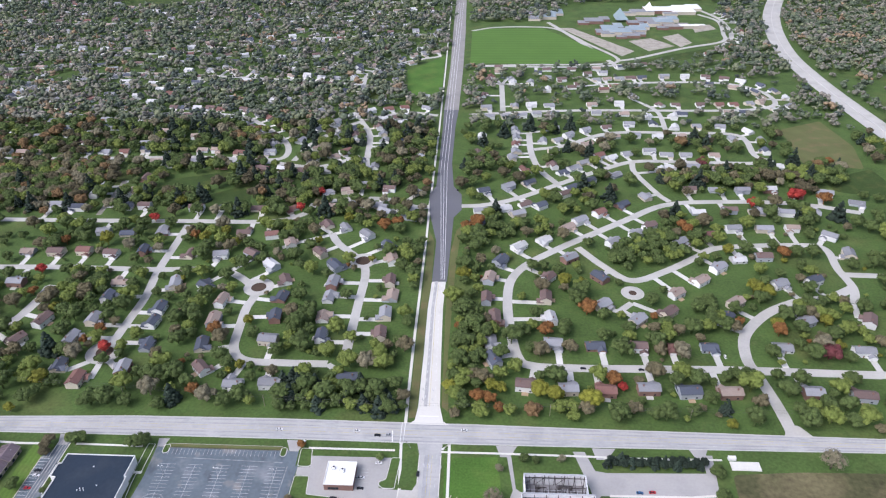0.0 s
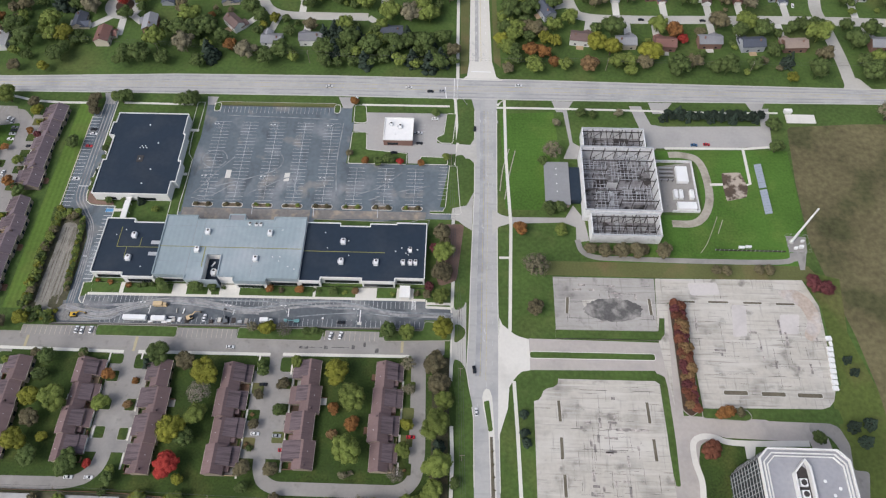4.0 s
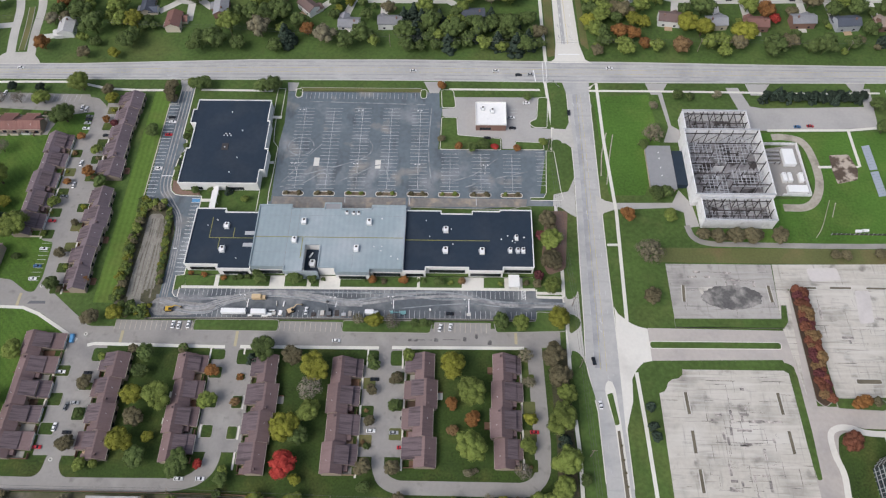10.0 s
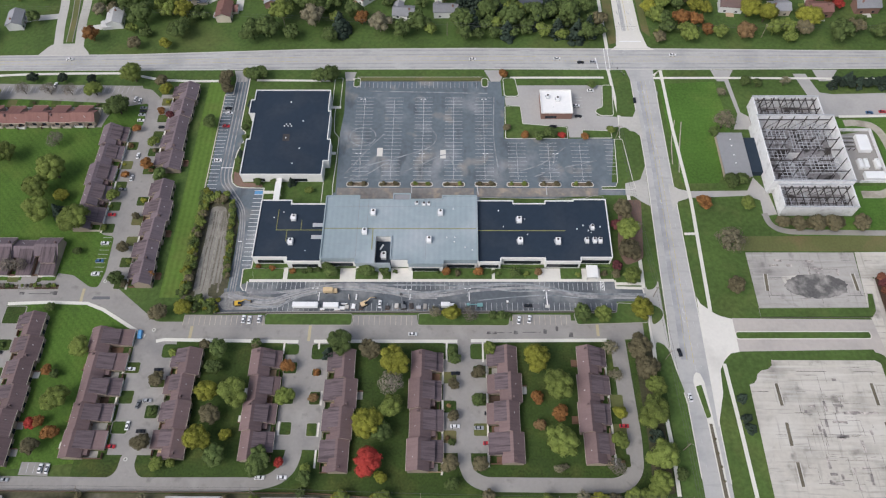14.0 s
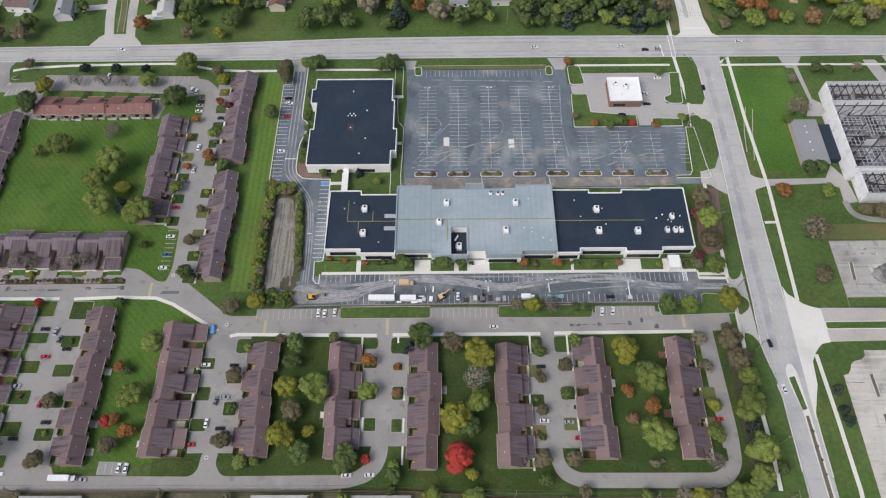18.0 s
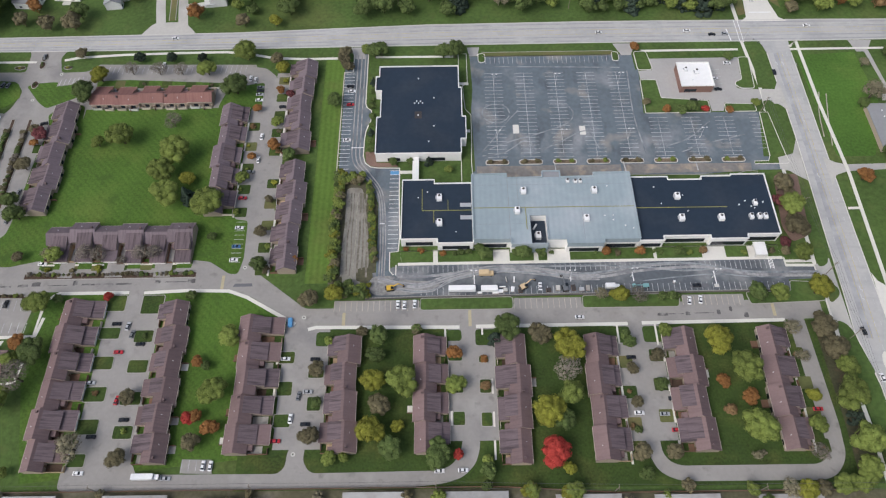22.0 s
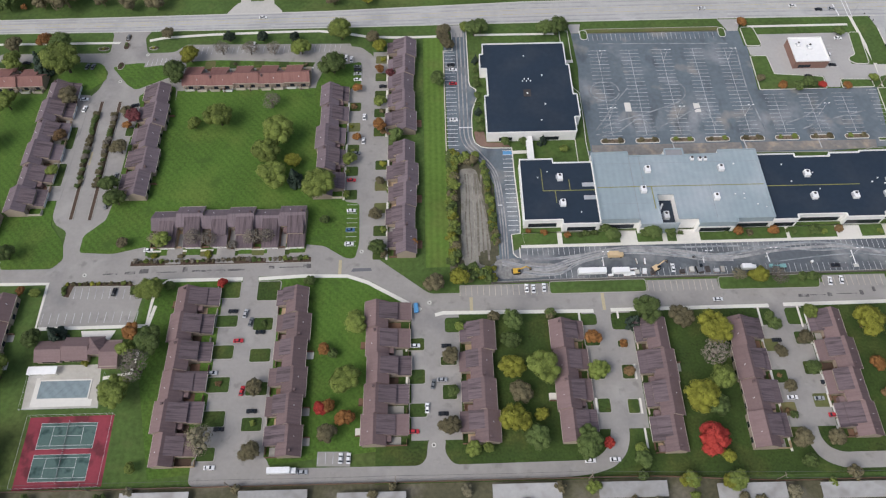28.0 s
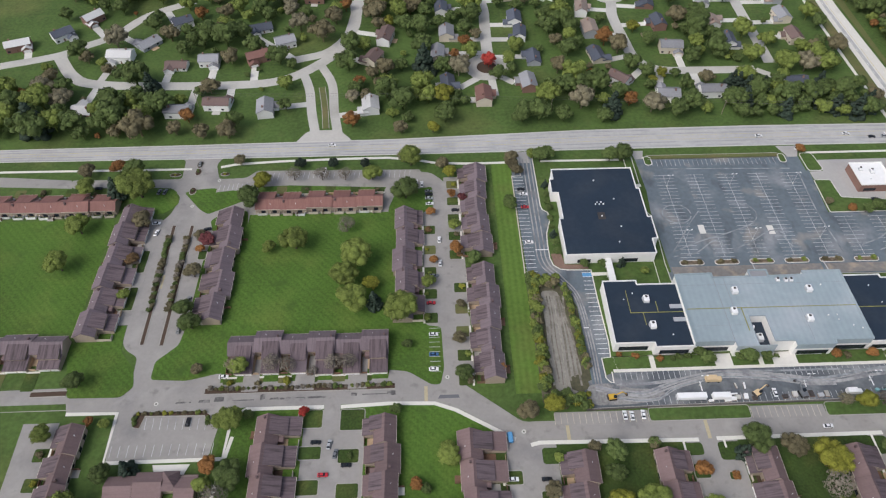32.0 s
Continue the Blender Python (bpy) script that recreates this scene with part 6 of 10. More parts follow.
for y0, y1 in ((-22, -3.8), (-2.6, 16)):
    ob = thing("solar_array", 0, 0, label="tilted row of blue-grey solar panels on grass", category="solar panel", group="solar arrays")
    n = 9
    for i in range(n):
        ya, yb = y0 + (y1 - y0) * i / n, y0 + (y1 - y0) * (i + 1) / n - 0.12
        piece("panel", [(337.8, ya, 0.7), (341.9, ya, 1.9), (341.9, yb, 1.9), (337.8, yb, 0.7), (337.8, ya, 0.62), (341.9, ya, 1.82), (341.9, yb, 1.82), (337.8, yb, 0.62)], [(0, 1, 2, 3), (7, 6, 5, 4), (0, 4, 5, 1), (2, 6, 7, 3), (1, 5, 6, 2), (3, 7, 4, 0)], SOLAR, ob)
    for y in (y0 + 1, (y0 + y1) / 2, y1 - 1):
        box("leg", 341.2, y, 0, 341.4, y + 0.2, 1.7, METAL, ob)
        box("leg", 338.3, y, 0, 338.5, y + 0.2, 0.8, METAL, ob)
ob = thing("screen_fence", 0, 0, label="long dark low fence on grass", category="fence")
for i in range(16):
    xa, ya = 303 + i * 2.6, -48.6
    box("panel", xa, ya, 0.1, xa + 2.5, ya + 0.15, 1.6, STEEL, ob)
    box("post", xa - 0.1, ya - 0.1, 0, xa + 0.1, ya + 0.25, 1.8, METAL, ob)
for x, y in ((318.8, -46.4), (322.9, -45.9)):
    ob = thing("tank", x, y, 0.07, 0, "small white tank lying on grass", "tank")
    tube("body", (-1.6, 0, 1.0), (1.6, 0, 1.0), 0.9, 0.9, WHITEMETAL, ob, 12)
    for s in (-1, 1):
        box("cradle", s - 0.15, -0.8, 0, s + 0.15, 0.8, 0.5, KERB, ob)
shed = thing("monument_slab", 0, 0, label="long white concrete slab beside the road", category="slab")
box("slab", *(366.8, 51.6), 0.05, (386.2, 52.6)[0], (368.3, 59.0)[1], 0.7, BRIGHT, shed, bevel=0.1)
box("kiosk", (367.6, 55.5)[0] - 1, (368.4, 59.5)[1] + 0.5, 0, (367.6, 55.5)[0] + 4, (368.4, 59.5)[1] + 3, 2.4, WALLWHITE, shed)

# ---------------------------------------------------------------- glass office tower
tower = thing("office_tower", 0, 0, label="eight-storey green glass office with chamfered corners", category="office tower")
TX0, TX1, TY0, TY1, CH, TH = 288.5, 329, -222, -176, 4.5, 39
OCT = [(TX0 + CH, TY1), (TX0, TY1 - CH), (TX0, TY0 + CH), (TX0 + CH, TY0), (TX1 - CH, TY0), (TX1, TY0 + CH), (TX1, TY1 - CH), (TX1 - CH, TY1)]


def shrink(pts, d):
    cx, cy = (TX0 + TX1) / 2, (TY0 + TY1) / 2
    return [(cx + (x - cx) * (1 - d / 21), cy + (y - cy) * (1 - d / 23)) for x, y in pts]


prism("core", shrink(OCT, 0.3), 0, TH - 1.0, GLASS, tower)
for i, (a, b) in enumerate(zip(OCT, OCT[1:] + OCT[:1])):
    a, b = Vector(a), Vector(b)
    if i in (3, 4, 5):
        continue
    n = max(3, round((b - a).length / 1.9))
    for k in range(n + 1):
        p = a.lerp(b, k / n)
        box("mullion", p.x - 0.09, p.y - 0.09, 0, p.x + 0.09, p.y + 0.09, TH - 1, METAL if k % 4 else STEEL, tower)
    for s in range(1, 21):
        z = s * 1.85
        piece("transom", *ribbon_data([tuple(a), tuple(b)], 0.2, z, z + (0.45 if s % 2 else 0.16)), METAL if s % 2 else STEEL, tower)
prism("roof", shrink(OCT, 0.1), TH - 1.0, TH - 0.6, mat("grey_gravel_roof", (0.33, 0.33, 0.35), 0.9, (0.05, 0.1), (0.5, 0.1)), tower)
for d, h, w in ((0.0, 1.0, 0.7), (1.9, 0.55, 0.5), (3.3, 0.5, 0.4)):
    ring = shrink(OCT, d)
    for i in range(8):
        piece("parapet", *ribbon_data([ring[i], ring[(i + 1) % 8]], w, TH - 0.9, TH - 0.2 + h + 0.004 * i), WALLWHITE, tower)
pent = thing("plant_room", 0, 0, TH - 0.6, 0, "pale plant enclosure on the tower roof", "plant room")
for b in ((302, -222, 0, 302.7, -187, 3.2), (309, -222, 0, 310, -184, 3.2)):
    box("screen_wall", *b, WALLWHITE, pent)
piece("screen_wall", *ribbon_data([(302.3, -187), (308, -181), (309.5, -184)], 0.7, 0, 3.2), WALLWHITE, pent)
prism("deck", [(302.7, -222), (309, -222), (309, -185), (307, -183), (302.7, -187)], 0, 0.1, STEEL, pent)
for y in (-191, -196, -201, -206):
    ob = thing("cooling_unit", 305.8, y, TH - 0.5, 0, "white square cooling fan unit on the roof", "air conditioner", "cooling units")
    box("casing", -1.7, -1.7, 0, 1.7, 1.7, 1.9, WHITEMETAL, ob, bevel=0.1)
    tube("fan", (0, 0, 1.9), (0, 0, 2.05), 1.3, 1.3, STEEL, ob, 14)
for x, y in ((316, -190), (319, -196), (322, -193), (315, -200)):
    roof_vent(x, y, TH - 0.6, 0.7)
for i in range(10):
    for k in range(2):
        x, y = 355.4 - 0.36 * i + k * 1.55, -104 - i * 3.2
        if i == 1 and k == 0:
            continue
        ob = thing("storage_pallet", x, y, 0.0, 4, "white wrapped block stacked at the lot edge", "pallet", "white blocks")
        box("block", -0.72, -1.3, 0.15, 0.72, 1.3, 1.5, WHITEMETAL, ob, bevel=0.08)
        box("base", -0.7, -1.25, 0, 0.7, 1.25, 0.15, TIMBER, ob)


# ---------------------------------------------------------------- townhouses
def slope(name, quad, thick, material, parent):
    """A tilted roof slab: quad of four (x, y, z) corners."""
    v = [tuple(p) for p in quad] + [(p[0], p[1], p[2] - thick) for p in quad]
    return piece(name, v, [(0, 1, 2, 3), (7, 6, 5, 4), (0, 4, 5, 1), (1, 5, 6, 2), (2, 6, 7, 3), (3, 7, 4, 0)], material, parent)


def shed(name, x0, x1, y0, y1, z0, z1, material, parent):
    """A closed block under a lean-to top: z0 at x0, z1 at x1."""
    v = [(x0, y0, 0), (x1, y0, 0), (x1, y0, z1), (x0, y0, z0), (x0, y1, 0), (x1, y1, 0), (x1, y1, z1), (x0, y1, z0)]
    return piece(name, v, [(0, 1, 2, 3), (7, 6, 5, 4), (0, 4, 5, 1), (1, 5, 6, 2), (2, 6, 7, 3), (3, 7, 4, 0)], material, parent)


def townhouse_row(x, y, turn, length, depth, units, roofs, label, seed, main=11.5, lawns=True):
    """Local x runs from the back wall to the garages, local y along the row. Each unit: a stepped gabled block, an upper wing, a garage and an entrance court."""
    random.seed(seed)
    ob = thing("townhouse_row", x, y, 0, turn, label, "townhouse", "townhouse rows")
    w = length / units
    pads = []
    rb, rf = roofs
    off, dz = 0.6, 0.0
    for i in range(units):
        y0, y1 = i * w, (i + 1) * w - 0.03
        off = random.choice([v for v in (-0.9, 0.3, 1.4) if abs(v - off) > 0.4])
        dz = random.choice([v for v in (-0.6, 0.0, 0.6) if abs(v - dz) > 0.2])
        if rb is ROOFRUST:
            off, dz = off * 0.4, dz * 0.5
        b0, b1, eave, ridge = 2.0 + off * 0.8, main + off * 0.4, 4.2 + dz, 7.2 + dz
        xr = b0 + (b1 - b0) * 0.50
        prof = [(b0, 0), (b1, 0), (b1, eave), (xr, ridge - 0.2), (b0, eave)]
        piece("wall", [(px, y0, pz) for px, pz in prof] + [(px, y1, pz) for px, pz in prof], [(0, 1, 2, 3, 4), (9, 8, 7, 6, 5), (0, 5, 6, 1), (1, 6, 7, 2), (2, 7, 8, 3), (3, 8, 9, 4), (4, 9, 5, 0)], SIDING, ob)
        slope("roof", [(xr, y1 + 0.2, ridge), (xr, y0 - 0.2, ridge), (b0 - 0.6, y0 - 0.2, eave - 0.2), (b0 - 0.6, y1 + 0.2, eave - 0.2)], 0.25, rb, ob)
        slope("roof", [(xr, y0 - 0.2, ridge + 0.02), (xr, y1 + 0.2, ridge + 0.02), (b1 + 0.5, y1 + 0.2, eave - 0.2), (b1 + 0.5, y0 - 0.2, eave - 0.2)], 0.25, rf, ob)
        box("eave_trim", b0 - 0.72, y0 - 0.15, eave - 0.42, b0 - 0.61, y1 + 0.15, eave - 0.16, TRIM, ob)
        for a in (0.18, 0.62):
            box("window", b0 - 0.05, y0 + w * a, 0.3, b0, y0 + w * a + 2.4, 2.4, DARKGLASS, ob)
        gx = depth - 0.4 - random.choice((0, 0.5, 1.1))
        cw = random.uniform(4.0, 4.8)
        south = turn != 180
        c0, c1 = (y0 + 0.2, y0 + cw) if south else (y1 - cw, y1 - 0.2)
        g0, g1 = (y0 + cw, y1 - 0.1) if south else (y0 + 0.1, y1 - cw)
        # upper wing, two floors, and the lower garage before it
        wx = b1 + (gx - b1) * 0.42
        top = ridge - 0.9
        low = eave - 0.1
        gw = random.uniform(0.3, 1.6)
        wing = shed("wing", xr + 0.8, wx, g0, g1 - gw, top, low + 0.1, SIDING, ob)
        slope("wing_roof", [(xr + 0.6, g0 - 0.15, top + 0.32), (xr + 0.6, g1 - gw + 0.15, top + 0.32), (wx + 0.4, g1 - gw + 0.15, low + 0.3), (wx + 0.4, g0 - 0.15, low + 0.3)], 0.25, STREAKED if rf is not ROOFRUST else ROOFRUST, wing)
        gar = shed("garage", b1 - 0.2, gx, g0 + 0.1, g1, 3.5, 2.5, SIDING, ob)
        slope("garage_roof", [(b1 - 0.2, g0 - 0.1, 3.85), (b1 - 0.2, g1 + 0.05, 3.85), (gx + 0.6, g1 + 0.05, 2.62), (gx + 0.6, g0 - 0.1, 2.62)], 0.22, STREAKED if random.random() < 0.6 and rf is not ROOFRUST else rf, gar)
        box("garage_door", gx, g0 + 0.7, 0.05, gx + 0.08, g0 + 0.7 + (g1 - g0) * 0.46, 2.2, WHITEWALL, gar)
        box("garage_door", gx, g1 - 0.5 - (g1 - g0) * 0.36, 0.05, gx + 0.08, g1 - 0.5, 2.2, WHITEWALL, gar)
        box("eave_trim", gx + 0.61, g0 - 0.05, 2.40, gx + 0.72, g1, 2.63, TRIM, gar)
        fence = random.choice((BROWNWOOD, TIMBER, BROWNWOOD, TRIM))
        ya, yb = (c0, c0 + 0.12) if south else (c1 - 0.12, c1)
        boxes("court_fence", [(b1, ya, 0, gx - 0.3, yb, 1.9), (gx - 0.42, c0 + 0.13, 0, gx - 0.3, c1 - 1.2, 1.9)], fence, ob)
        boxes("porch", [(b1 + 0.1, c0 + 0.2, 0, b1 + (gx - b1) * random.uniform(0.4, 0.9), c1 - 0.2, 0.16)], random.choice((KERBGREY, BROWNWOOD, MULCH, TIMBER)), ob)
        box("door", b1, c1 - 1.8, 0.2, b1 + 0.06, c1 - 0.8, 2.2, BROWNWOOD, ob)
        if random.random() < 0.5:
            shed("porch_roof", b1 + 0.3, b1 + 2.6, c1 - 2.6, c1 - 0.1, 3.0, 2.7, ROOFBROWN, ob)
        if random.random() < 0.35:
            boxes("patio", [(b0 - 3.2, y0 + w * 0.35, 0, b0, y0 + w * 0.62, 0.12)], random.choice((KERBGREY, BROWNWOOD, WALK)), ob)
            boxes("patio_fence", [(b0 - 3.2, y0 + w * 0.35, 0, b0, y0 + w * 0.35 + 0.12, 1.7)], BROWNWOOD, ob)
        if rb is ROOFRUST:
            for a in (0.06, 0.55):
                deep = random.uniform(1.6, 2.6)
                boxes("patio_fence", [(b0 - deep, y0 + w * a, 0, b0 - deep + 0.12, y0 + w * (a + 0.36), 1.7), (b0 - deep, y0 + w * a, 0, b0, y0 + w * a + 0.12, 1.7), (b0 - deep, y0 + w * (a + 0.36), 0, b0, y0 + w * (a + 0.36) + 0.12, 1.7)], random.choice((TRIM, WHITEWALL, TRIM, KERB)), ob)
        if i % 2:
            box("chimney", xr - 1.6, y1 - 2.2, ridge - 1.2, xr - 0.7, y1 - 1.3, ridge + 0.6, ROOFDARK, ob)
        tube("roof_vent", (xr - 2.4, y0 + w * 0.4, eave + 1.0), (xr - 2.4, y0 + w * 0.4, eave + 2.4), 0.12, 0.12, WHITEMETAL, ob, 6)
        pads.append((c0 + c1) / 2)
    m = ob.matrix_world
    long = 3.0 if depth > 23 else 9.6 if depth > 19 else 6.4
    for yc in pads if lawns else ():
        c = [m @ Vector((px, py, 0)) for px, py in ((depth - 0.8, yc - 3.0), (depth + long, yc - 3.0), (depth + long, yc + 3.0), (depth - 0.8, yc + 3.0))]
        surface("planting_island", [(p.x, p.y) for p in c], 0.15, LAWN if random.random() < 0.75 else VERGE, "small kerbed grass pad between garages", "planting island", r=0.9)
        boxes("front_path", [(depth - 0.9, yc - 3.2, 0, depth + 0.1, yc + 3.2, 0.24)], WALK, ob)
        b = m @ Vector((depth + random.uniform(1.0, 3.5), yc + random.uniform(-1, 1), 0))
        PADS.append((b.x, b.y))
    return ob


PADS = []
# BR, DK: one slope in a darker brown, its shading put into the colour
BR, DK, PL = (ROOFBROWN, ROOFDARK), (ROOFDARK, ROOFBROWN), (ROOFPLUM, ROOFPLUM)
BROWN_ROW = "long row of brown-roofed townhouses with lean-to garages"
for k, (x0, x1, y0, y1, way, roofs) in enumerate((
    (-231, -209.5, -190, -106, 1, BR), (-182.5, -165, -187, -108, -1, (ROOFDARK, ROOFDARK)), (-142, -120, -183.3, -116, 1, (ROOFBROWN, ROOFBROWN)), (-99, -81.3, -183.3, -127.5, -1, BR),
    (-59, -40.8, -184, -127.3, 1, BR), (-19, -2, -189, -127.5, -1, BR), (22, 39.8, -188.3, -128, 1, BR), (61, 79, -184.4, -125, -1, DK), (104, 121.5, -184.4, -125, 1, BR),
    (-134, -116.3, -16, 50.5, -1, PL), (-132.5, -115.5, -92.4, -25, -1, PL), (-171.5, -154.2, -57, 17, 1, PL), (-270, -252, -55.3, 20.5, -1, PL), (-325, -305, -63.5, 24, 1, PL), (-318, -303, -190, -110, -1, BR),
)):
    n = max(3, round((y1 - y0) / 14.3))
    y1 -= 1.5 if k < 9 else 0.0
    if way > 0:
        townhouse_row(x0, y0, 0, y1 - y0, x1 - x0, n, roofs, BROWN_ROW, 40 + k, main=min(11.5, (x1 - x0) * 0.66), lawns=k not in (0, 1, 2, 3, 4, 5, 12, 13))
    else:
        townhouse_row(x1, y1, 180, y1 - y0, x1 - x0, n, roofs, BROWN_ROW, 40 + k, main=min(11.5, (x1 - x0) * 0.66), lawns=k not in (0, 1, 2, 3, 4, 5, 12, 13))
# grass pads of the rows whose garages stand wider apart
for x0, x1, y0, y1 in ((-210.4, -200.3, -126.8, -120.7), (-210.6, -200.3, -142.4, -135.6), (-210.4, -200.2, -158, -150.7), (-210.4, -200.2, -173.2, -166), (-210.4, -202.5, -187.6, -181.6), (-193.1, -183.8, -128.8, -122.3), (-193, -183.4, -144.2, -137.6), (-193, -183.2, -159.7, -153.3), (-193, -184, -175.4, -169.2),
                       (-121.6, -113.9, -140.6, -134.4), (-121.2, -113.7, -156.3, -149.3), (-120.9, -113.1, -171.1, -164.8), (-106.4, -99.9, -163.6, -156.7), (-107, -99.5, -147.9, -143.5),
                       (-41.1, -34.2, -140.3, -133.9), (-41.6, -34, -156, -150.3), (-39.2, -33.5, -171.1, -164.6), (-26.5, -21.7, -141.3, -137.8), (-26.5, -21, -156.2, -149.4), (-26.3, -21.1, -171.7, -165.1), (-309, -301.6, -21.1, -5.8), (-309.4, -301.6, -45.3, -30.5), (-275.4, -270.9, -13.1, -6.7), (-211.8, -200.8, -112.1, -103.2), (-193, -182, -113.7, -103.4)):
    surface("planting_island", [(x0, y0), (x1, y0), (x1, y1), (x0, y1)], 0.16, LAWN, "kerbed grass pad between garages", "planting island", r=1.1, edge=KERBGREY)
surface("driveway", [(-310, 18), (-300, 17), (-300, -54), (-310, -54)], 0.135, DRIVE, "grey asphalt apron before garages", "driveway", r=1)
for x, y0, y1 in ((-39.7, -164.4, -171.2), (-20.5, -149.2, -156.4), (-20.5, -164.9, -171.8), (-20.6, -178, -186.5), (-122.2, -134, -140.8), (-122, -149, -156.5)):
    strip("path", [(x, y0), (x, y1)], 0.9, 0.22, WALK, "narrow pale path to a front door", "path", curve=False)
PADS += [(-206, -124), (-205, -154), (-188, -125.6), (-187.4, -156), (-204, -170), (-188, -172)]
# rows that run east and west: local x points along +y or -y
townhouse_row(-248, -62, -90, 76, 24, 6, PL, BROWN_ROW, 61, main=12.5)
townhouse_row(-402, -60, -90, 76, 20, 5, PL, BROWN_ROW, 62)
RED_ROW = "long row of townhouses with rusty red-brown roofs"
townhouse_row(-177, 18, 90, 71.5, 17, 5, (ROOFRUST, ROOFRUST), RED_ROW, 63, main=10.5)
townhouse_row(-327, 19.5, 90, 73, 17, 5, (ROOFRUST, ROOFRUST), RED_ROW, 64, main=10.5)


# ---------------------------------------------------------------- clubhouse, pool and courts
def gable(parent, x0, y0, x1, y1, eave, ridge, along, wallmat, roofmat, over=0.5):
    """A gabled block: walls to a peak and two roof slabs. along: the ridge runs along x or y."""
    if along == "x":
        ym = (y0 + y1) / 2
        prof = [(y0, 0), (y1, 0), (y1, eave), (ym, ridge - 0.2), (y0, eave)]
        v = [(x0, p, z) for p, z in prof] + [(x1, p, z) for p, z in prof]
        q1 = [(x0 - over, ym, ridge), (x1 + over, ym, ridge), (x1 + over, y0 - over, eave - 0.2), (x0 - over, y0 - over, eave - 0.2)]
        q2 = [(x1 + over, ym, ridge + 0.01), (x0 - over, ym, ridge + 0.01), (x0 - over, y1 + over, eave - 0.2), (x1 + over, y1 + over, eave - 0.2)]
    else:
        xm = (x0 + x1) / 2
        prof = [(x0, 0), (x1, 0), (x1, eave), (xm, ridge - 0.2), (x0, eave)]
        v = [(p, y0, z) for p, z in prof] + [(p, y1, z) for p, z in prof]
        q1 = [(xm, y1 + over, ridge), (xm, y0 - over, ridge), (x0 - over, y0 - over, eave - 0.2), (x0 - over, y1 + over, eave - 0.2)]
        q2 = [(xm, y0 - over, ridge + 0.01), (xm, y1 + over, ridge + 0.01), (x1 + over, y1 + over, eave - 0.2), (x1 + over, y0 - over, eave - 0.2)]
    piece("wall", v, [(0, 1, 2, 3, 4), (9, 8, 7, 6, 5), (0, 5, 6, 1), (1, 6, 7, 2), (2, 7, 8, 3), (3, 8, 9, 4), (4, 9, 5, 0)], wallmat, parent)
    a = slope("roof", q1, 0.22, roofmat, parent)
    b = slope("roof", q2, 0.22, roofmat, parent)
    return a, b


club = thing("clubhouse", 0, 0, label="low brown-roofed clubhouse beside the pool", category="clubhouse")
gable(club, -287.6, -142.4, -276.8, -133.2, 3.2, 5.4, "x", SIDING, ROOFBROWN)
gable(club, -275.6, -142.0, -264.6, -131.8, 3.4, 6.2, "x", SIDING, ROOFBROWN)
gable(club, -258.2, -145.8, -250.8, -133.4, 3.3, 5.6, "x", SIDING, ROOFBROWN)
box("wall", -264.5, -139.6, 0, -258.4, -132.2, 4.4, SIDING, club)
piece("tower_roof", [(-265.1, -140.2, 4.3), (-257.8, -140.2, 4.3), (-257.8, -131.6, 4.3), (-265.1, -131.6, 4.3), (-261.4, -135.6, 7.8)], [(0, 1, 4), (1, 2, 4), (2, 3, 4), (3, 0, 4), (3, 2, 1, 0)], ROOFDARK, club)
box("window", -285, -142.5, 0.8, -279, -142.41, 2.4, DARKGLASS, club)
box("window", -273, -142.1, 0.8, -267, -142.01, 2.4, DARKGLASS, club)
surface("pavement", [(-270, -132), (-258, -132), (-256, -127), (-272, -127)], 0.14, BRIGHT, "pale concrete forecourt of the clubhouse", "pavement")
deck = surface("pavement", [(-290.6, -143.4), (-258.6, -143.4), (-258.6, -147), (-256.2, -163.3), (-289.4, -163.4)], 0.06, TERRACE, "pale beige concrete pool terrace", "pavement")
pool = thing("swimming_pool", 0, 0, label="covered rectangular swimming pool on a white terrace", category="pool")
boxes("coping", [(-284.6, -159.3, 0, -261.3, -158.7, 0.3), (-284.6, -150.8, 0, -261.3, -150.2, 0.3), (-284.6, -158.7, 0, -284, -150.8, 0.3), (-261.9, -158.7, 0, -261.3, -150.8, 0.3)], BRIGHT, pool)
boxes("cover", [(-284, -158.7, 0, -261.9, -150.8, 0.2)], POOLCOVER, pool)
boxes("apron", [(-286.2, -162.4, 0, -259.6, -159.3, 0.12), (-286.2, -159.3, 0, -284.6, -149.2, 0.12)], BRIGHT, pool)
for k in range(6):
    a = Vector((-283.4 + 3.4 * k, -158.2, 0.2))
    tube("fold", a, a + Vector((5.2 - 0.5 * k, 6.6 - 0.9 * k, 0.05)), 0.16, 0.05, POOLCOVER, pool, 5)
pool_fence = thing("pool_fence", 0, 0, label="thin grey metal fence round the pool terrace", category="fence")
boxes("rail", [(-290.2, -163.7, 1.3, -256.2, -163.64, 1.36), (-290.2, -163.7, 1.3, -290.14, -145, 1.36), (-256.2, -163.7, 1.3, -256.14, -147, 1.36)], METAL, pool_fence)
for k in range(14):
    tube("post", (-290.1 + 2.6 * k, -163.67, 0), (-290.1 + 2.6 * k, -163.67, 1.35), 0.05, 0.05, METAL, pool_fence, 5)
for k in range(7):
    for x in (-290.17, -256.17):
        tube("post", (x, -161 + 2.6 * k, 0), (x, -161 + 2.6 * k, 1.35), 0.05, 0.05, METAL, pool_fence, 5)
awning = thing("pool_pavilion", 0, 0, label="white flat-roofed shelter at the pool", category="shelter")
box("roof", -290, -148.5, 2.6, -277, -144.8, 2.9, ROOFWHITE, awning)
